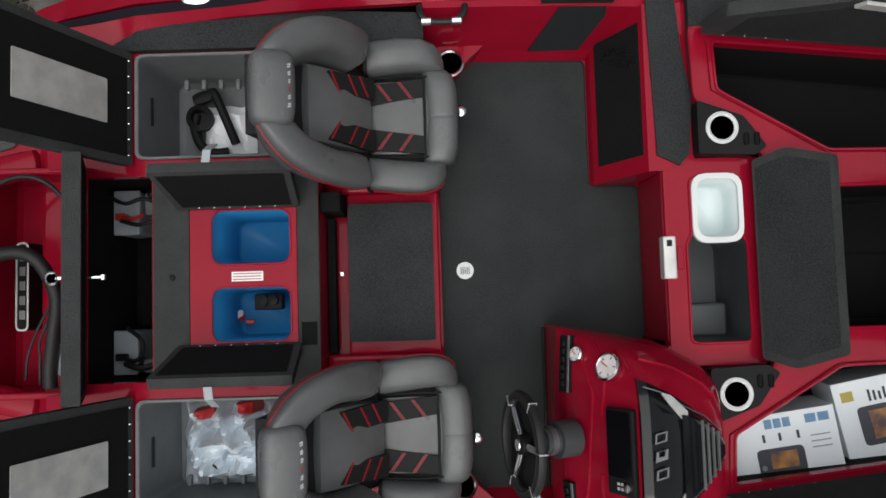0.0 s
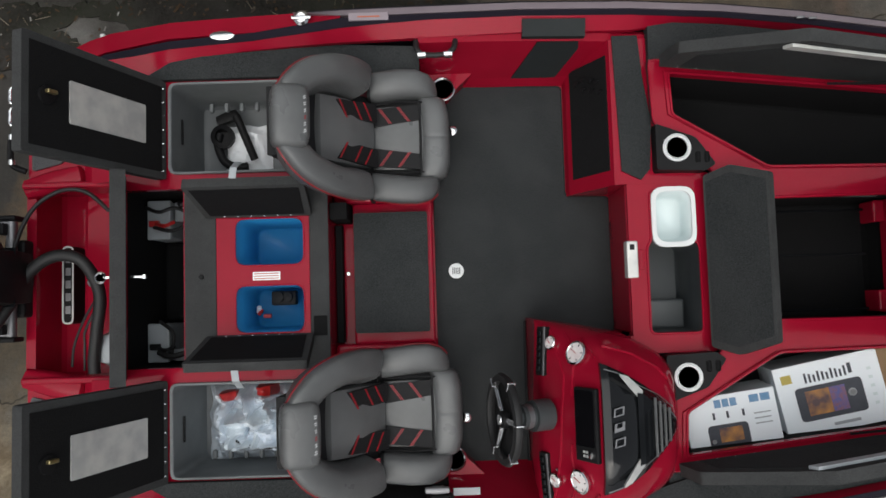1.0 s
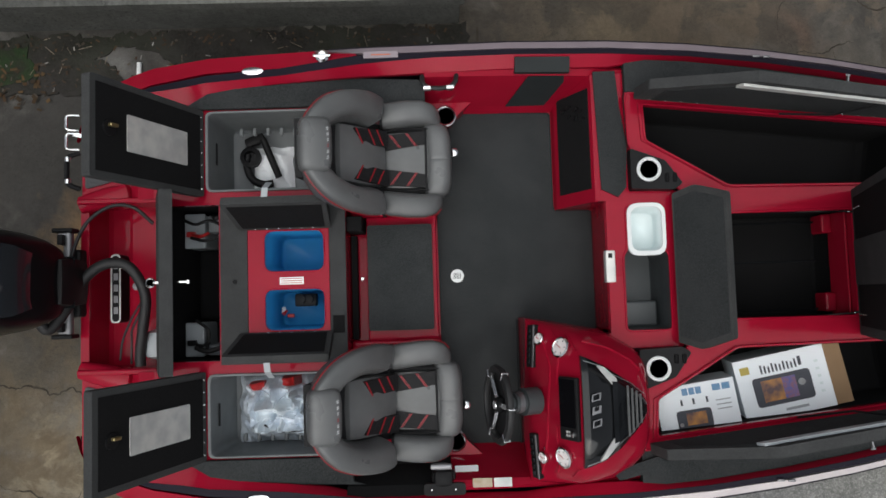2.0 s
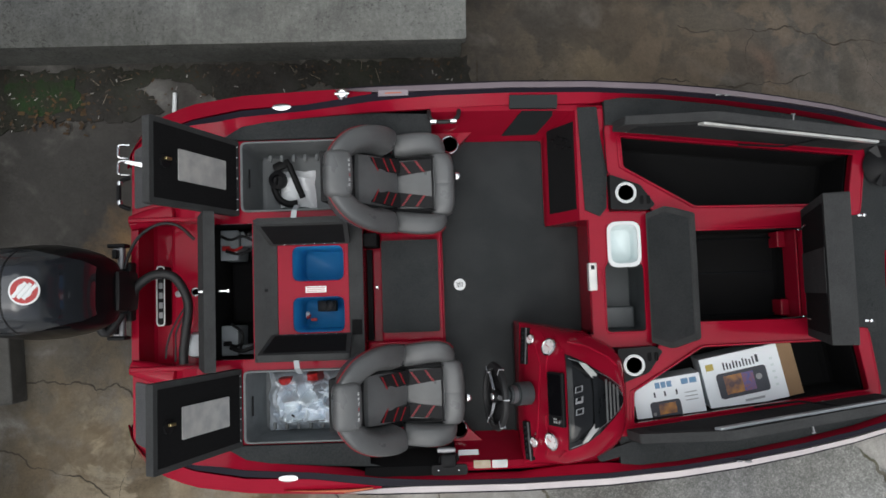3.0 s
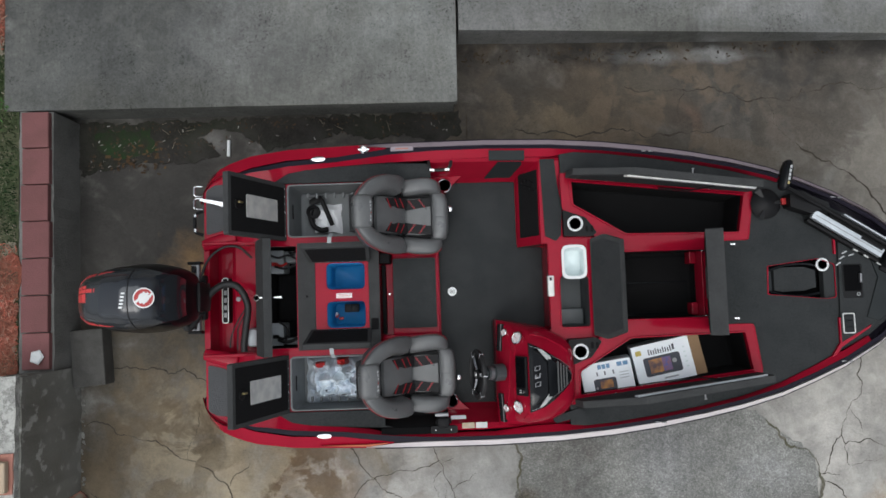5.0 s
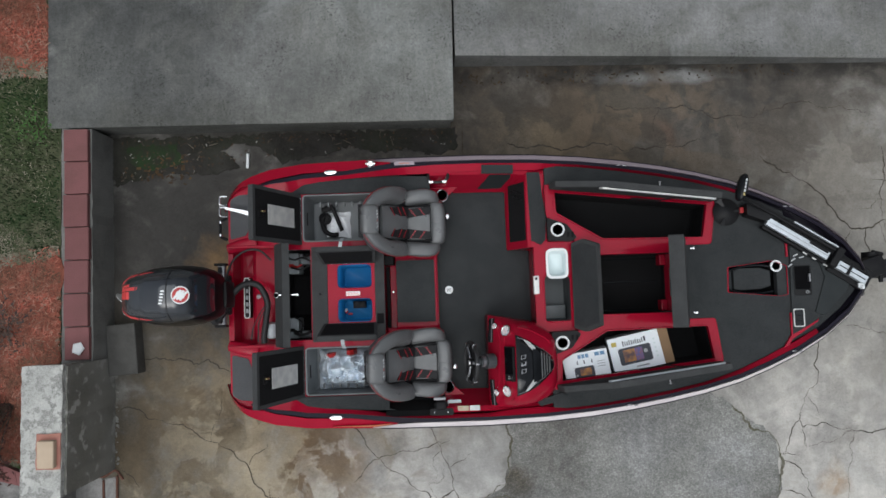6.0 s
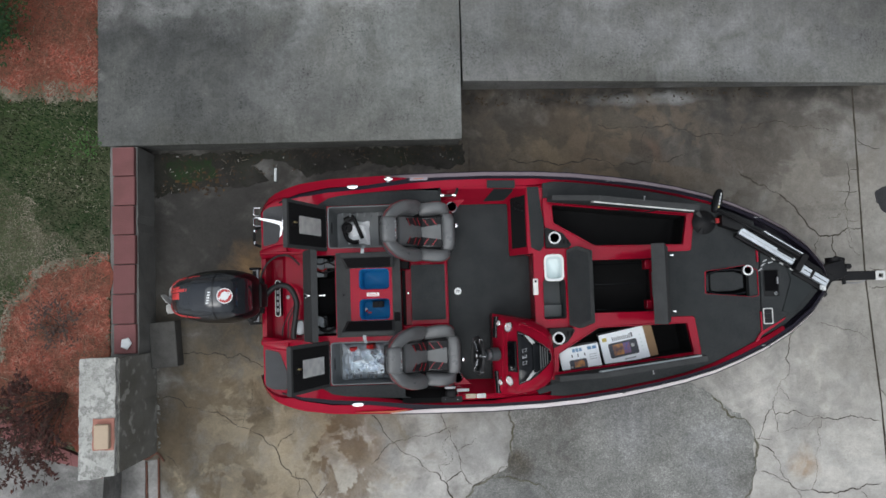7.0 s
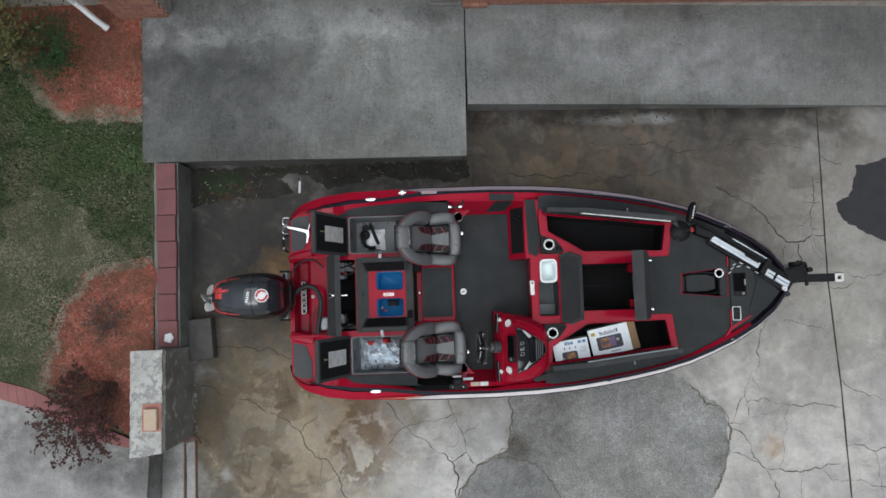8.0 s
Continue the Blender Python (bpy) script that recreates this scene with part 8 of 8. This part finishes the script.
def blades(name, count, seed, material, keep, size, label, category, z=TERRACE, area=(-6.4, -3.66, -1.55, 3.7), flat=0.5):
    rng = random.Random(seed)
    v, f = [], []
    while len(f) < count:
        x, y = rng.uniform(area[0], area[1]), rng.uniform(area[2], area[3])
        if not keep(x, y):
            continue
        a, h, w = rng.uniform(0, 6.283), rng.uniform(*size), rng.uniform(0.003, 0.006)
        lean = rng.uniform(0.2, 1.0) * flat
        dx, dy = math.cos(a), math.sin(a)
        k = len(v)
        tip = (x + dx * h * lean, y + dy * h * lean, z + h * (1.02 - lean))
        v += [(x - dy * w, y + dx * w, z), (x + dy * w, y - dx * w, z), tip]
        f.append((k, k + 1, k + 2))
    return tagged(mesh_thing(name, v, f, material), label, category, kind="stuff")


LAWN_LINE = [(-6.6, -0.75), (-5.55, -0.88), (-5.14, -1.0), (-4.8, -1.18), (-4.45, -1.4), (-3.9, -1.6), (-3.68, -1.6), (-3.68, 1.72), (-3.80, 1.76), (-3.80, 3.7), (-6.6, 3.7)]


def on_lawn(x, y):
    return within((x, y), LAWN_LINE) and not within((x, y), BED_HOUSE) and not within((x, y), BED_WALL)


def green_part(x, y):
    return on_lawn(x, y) and noise.noise(Vector((x * 0.9, y * 0.9, 3))) + 0.35 * noise.noise(Vector((x * 4, y * 4, 1))) + max(-0.34, min(0.32, 0.30 * (y - 0.55))) > 0.0


blades("grass", 18000, 1, GRASS_A, green_part, (0.03, 0.07), "patches of green grass blades", "grass")
blades("dry_grass", 22000, 2, GRASS_B, lambda x, y: on_lawn(x, y) and (not green_part(x, y) or (x * 91.7 + y * 57.3) % 1 < 0.2), (0.03, 0.06), "straw-coloured dry grass blades", "grass", flat=0.9)


def chips(name, count, seed, material, keep, label, category, area, z, length=(0.02, 0.06), width=(0.002, 0.005), rise=0.02):
    rng = random.Random(seed)
    v, f = [], []
    while len(f) < count:
        x, y = rng.uniform(area[0], area[1]), rng.uniform(area[2], area[3])
        if not keep(x, y):
            continue
        a, h, w = rng.uniform(0, 6.283), rng.uniform(*length) / 2, rng.uniform(*width)
        dx, dy, t = math.cos(a), math.sin(a), rng.uniform(-0.4, 0.4)
        zz = z + rng.uniform(0.004, rise)
        k = len(v)
        v += [(x - dx * h - dy * w, y - dy * h + dx * w, zz - h * t * 0.3), (x - dx * h + dy * w, y - dy * h - dx * w, zz - h * t * 0.3), (x + dx * h + dy * w, y + dy * h - dx * w, zz + h * t * 0.3), (x + dx * h - dy * w, y + dy * h + dx * w, zz + h * t * 0.3)]
        f.append((k, k + 1, k + 2, k + 3))
    return tagged(mesh_thing(name, v, f, material), label, category, kind="stuff")


chips("mulch", 9000, 3, CHIP, lambda x, y: within((x + 0.12 * math.sin(x * 571 + y * 311), y + 0.12 * math.sin(x * 431 - y * 213)), BED_WALL), "loose rusty red mulch", "mulch", (-5.1, -3.66, -1.5, 0.62), TERRACE + 0.014)
chips("mulch", 8000, 4, CHIP, lambda x, y: within((x + 0.08 * math.sin(x * 571 + y * 311), y + 0.08 * math.sin(x * 431 - y * 213)), BED_HOUSE), "loose faded red mulch", "mulch", (-5.7, -3.79, 2.2, 3.7), TERRACE + 0.014)
chips("straw_edge", 2600, 5, GRASS_B, lambda x, y: on_lawn(x, y) and (within((x, y), scaled(BED_WALL, 1.12)) or within((x, y), scaled(BED_HOUSE, 1.1))), "dry straw along the edges of the beds", "straw", (-5.9, -3.62, -1.7, 3.7), TERRACE + 0.01)
chips("twigs", 60, 15, TWIG, lambda x, y: within((x, y), BED_WALL), "pale dry twigs lying on the mulch", "twigs", (-5.0, -3.66, -1.4, 0.45), TERRACE + 0.03, (0.05, 0.16), (0.001, 0.0022))
chips("twigs", 70, 16, TWIG, lambda x, y: within((x, y), BED_HOUSE), "pale dry twigs lying on the mulch", "twigs", (-5.5, -3.79, 2.3, 3.7), TERRACE + 0.03, (0.05, 0.2), (0.001, 0.0022))
chips("bed_border", 700, 17, GRASS_B, lambda x, y: abs(y - (2.36 + 0.03 * math.sin(7 * x) + max(0.0, -4.8 - x) * 0.9)) < 0.07, "ragged pale edge of dry stalks round the bed", "straw", (-5.3, -3.82, 2.2, 3.0), TERRACE + 0.012, (0.02, 0.09), (0.002, 0.005))
SOIL_LINE = [(-3.28, 1.70), (-3.28, 1.24), (-2.7, 1.24), (-2.2, 1.40), (-1.4, 1.44), (-0.6, 1.48), (0.2, 1.54), (0.2, 1.70)]
chips("grit", 24, 26, island_mat("pale_grit", [(0.30, 0.29, 0.27), (0.16, 0.15, 0.14), (0.42, 0.41, 0.39)]), lambda x, y: within((x, y), SOIL_LINE), "pale grit and bits of straw on the damp soil", "grit", (-3.3, 0.3, 1.2, 1.72), 0.014, (0.01, 0.035), (0.002, 0.005))
chips("leaf_litter", 320, 6, LITTER, lambda x, y: within((x, y), SOIL_LINE) and (x < -2.2 or y > 1.6 or math.sin(x * 900) > 0.8), "fallen leaves and twigs on the soil", "leaves", (-3.3, 0.2, 1.2, 1.72), 0.012, (0.008, 0.035), (0.002, 0.008))
chips("fallen_leaves", 40, 19, island_mat("orange_leaves", [(0.065, 0.036, 0.016), (0.04, 0.024, 0.013), (0.10, 0.06, 0.026), (0.025, 0.018, 0.012)]), lambda x, y: math.hypot(x + 2.75, (y - 1.36) * 2) < 0.35, "small heap of orange fallen leaves", "leaves", (-3.1, -2.4, 1.2, 1.5), 0.014, (0.02, 0.05), (0.006, 0.014))
chips("twigs", 14, 18, TWIG, lambda x, y: True, "pale twigs on the damp ground", "twigs", (-2.9, -0.2, 1.42, 1.68), 0.012, (0.04, 0.12), (0.001, 0.0025))
chips("leaf_litter", 110, 7, island_mat("dark_leaves", [(0.03, 0.022, 0.014), (0.06, 0.04, 0.022), (0.02, 0.017, 0.013)]), lambda x, y: True, "dark leaves swept along the foot of the walk", "leaves", (0.25, 3.9, 2.14, 2.28), 0.004, (0.012, 0.04), (0.003, 0.009))


def leafy(name, label, base, stems, material, leaf, per_stem, seed, spread=0.12, category="shrub"):
    """A shrub of bent stems with small leaves along them; stems are lines of points from the base outwards."""
    rng = random.Random(seed)
    ob = thing(name, base, label, category)
    for line in stems:
        pts = curve(line, 14)
        part("stem", tube(pts, [0.006 * (1 - 0.75 * i / (len(pts) - 1)) for i in range(len(pts))], 6), BARK, ob, smooth=True)
    v, f = [], []
    for line in stems:
        pts = curve(line, 30)
        for _ in range(per_stem):
            t = rng.random() ** 0.7
            p = pts[int(t * (len(pts) - 1))] + Vector((rng.gauss(0, spread * (0.4 + t)), rng.gauss(0, spread * (0.4 + t)), rng.gauss(0, spread * 0.5)))
            a, h, w = rng.uniform(0, 6.283), rng.uniform(*leaf), 0
            w = h * rng.uniform(0.3, 0.45)
            d, n_ = Vector((math.cos(a), math.sin(a), rng.uniform(-0.5, 0.3))).normalized(), Vector((-math.sin(a), math.cos(a), rng.uniform(-0.3, 0.3)))
            k = len(v)
            v += [tuple(p - d * h - Vector(base)), tuple(p + n_ * w - Vector(base)), tuple(p + d * h - Vector(base)), tuple(p - n_ * w - Vector(base))]
            f.append((k, k + 1, k + 2, k + 3))
    crown = mesh_thing("crown", v, f, material)
    crown.parent = ob
    tagged(crown, kind="stuff")
    return ob


B = (-4.12, -0.95, TERRACE)
rng = random.Random(77)
FRONDS = []
for k, (a, r) in enumerate(((176, 0.55), (190, 0.68), (203, 0.92), (213, 1.02), (221, 0.80), (229, 1.08), (239, 0.86), (248, 1.02), (257, 0.72), (267, 0.88), (277, 0.66), (163, 0.46), (150, 0.42), (205, 0.5), (240, 0.55), (222, 0.45), (262, 0.45))):
    c, s = math.cos(radians(a)), math.sin(radians(a))
    end = (B[0] + r * c, B[1] + r * s, 0.80 + 0.15 * rng.random())
    mid = (B[0] + 0.5 * r * c - 0.04 * s, B[1] + 0.5 * r * s + 0.04 * c, 0.80 + 0.15 * rng.random())
    FRONDS.append([B, mid, end])
    for f in (0.55, 0.75):
        for turn in (-38, 38):
            p = (B[0] + f * r * c, B[1] + f * r * s, 0.86)
            q = 0.25 * r * rng.uniform(0.7, 1.2)
            FRONDS.append([p, (p[0] + 0.5 * q * math.cos(radians(a + turn)), p[1] + 0.5 * q * math.sin(radians(a + turn)), 0.88), (p[0] + q * math.cos(radians(a + turn * 0.8)), p[1] + q * math.sin(radians(a + turn * 0.8)), 0.84)])
leafy("red_leaved_shrub", "sprawling shrub with small maroon leaves", B, FRONDS, LEAF_RED, (0.020, 0.034), 22, 8, 0.016)
leafy("dry_shrub", "small grey twiggy shrub in the mulch", (-4.2, -0.2, TERRACE), [[(-4.2, -0.2, TERRACE), (-4.2 + 0.16 * math.cos(a), -0.2 + 0.16 * math.sin(a), 0.6), (-4.2 + 0.28 * math.cos(a), -0.2 + 0.28 * math.sin(a), 0.68)] for a in (0.3, 1.4, 2.3, 3.4, 4.4, 5.5)],
      island_mat("grey_twigs", [(0.06, 0.05, 0.05), (0.10, 0.06, 0.045), (0.04, 0.035, 0.035)]), (0.012, 0.03), 60, 9, 0.05)
leafy("green_shrub", "dark green leafy shrub by the house", (-4.85, 3.1, TERRACE), [[(-4.85, 3.1, TERRACE), (-4.85 + 0.2 * math.cos(a), 3.1 + 0.22 * math.sin(a), 0.75), (-4.85 + 0.36 * math.cos(a), 3.1 + 0.4 * math.sin(a), 0.8)] for a in (0.2, 1.1, 2.0, 3.0, 4.0, 5.0, 5.7)], LEAF_GREEN, (0.016, 0.028), 240, 10, 0.075)
leafy("olive_shrub", "yellowish green rounded shrub", (-5.55, 3.3, TERRACE), [[(-5.55, 3.3, TERRACE), (-5.55 + 0.3 * math.cos(a), 3.3 + 0.3 * math.sin(a), 0.9), (-5.55 + 0.5 * math.cos(a), 3.3 + 0.55 * math.sin(a), 1.0)] for a in (0.0, 0.8, 1.6, 2.4, 3.2, 4.0, 4.8, 5.6)], LEAF_OLIVE, (0.02, 0.04), 260, 11, 0.11)
leafy("weed", "bright green weed at the corner of the porch", (-3.88, 1.72, TERRACE), [[(-3.88, 1.72, TERRACE), (-3.88 + 0.09 * math.cos(a), 1.72 + 0.09 * math.sin(a), 0.56), (-3.88 + 0.15 * math.cos(a), 1.72 + 0.15 * math.sin(a), 0.55)] for a in (0.5, 1.7, 2.8, 3.9, 5.2)], island_mat("weed_leaves", [(0.045, 0.11, 0.025), (0.07, 0.15, 0.045), (0.03, 0.075, 0.02)]), (0.010, 0.022), 26, 12, 0.035)
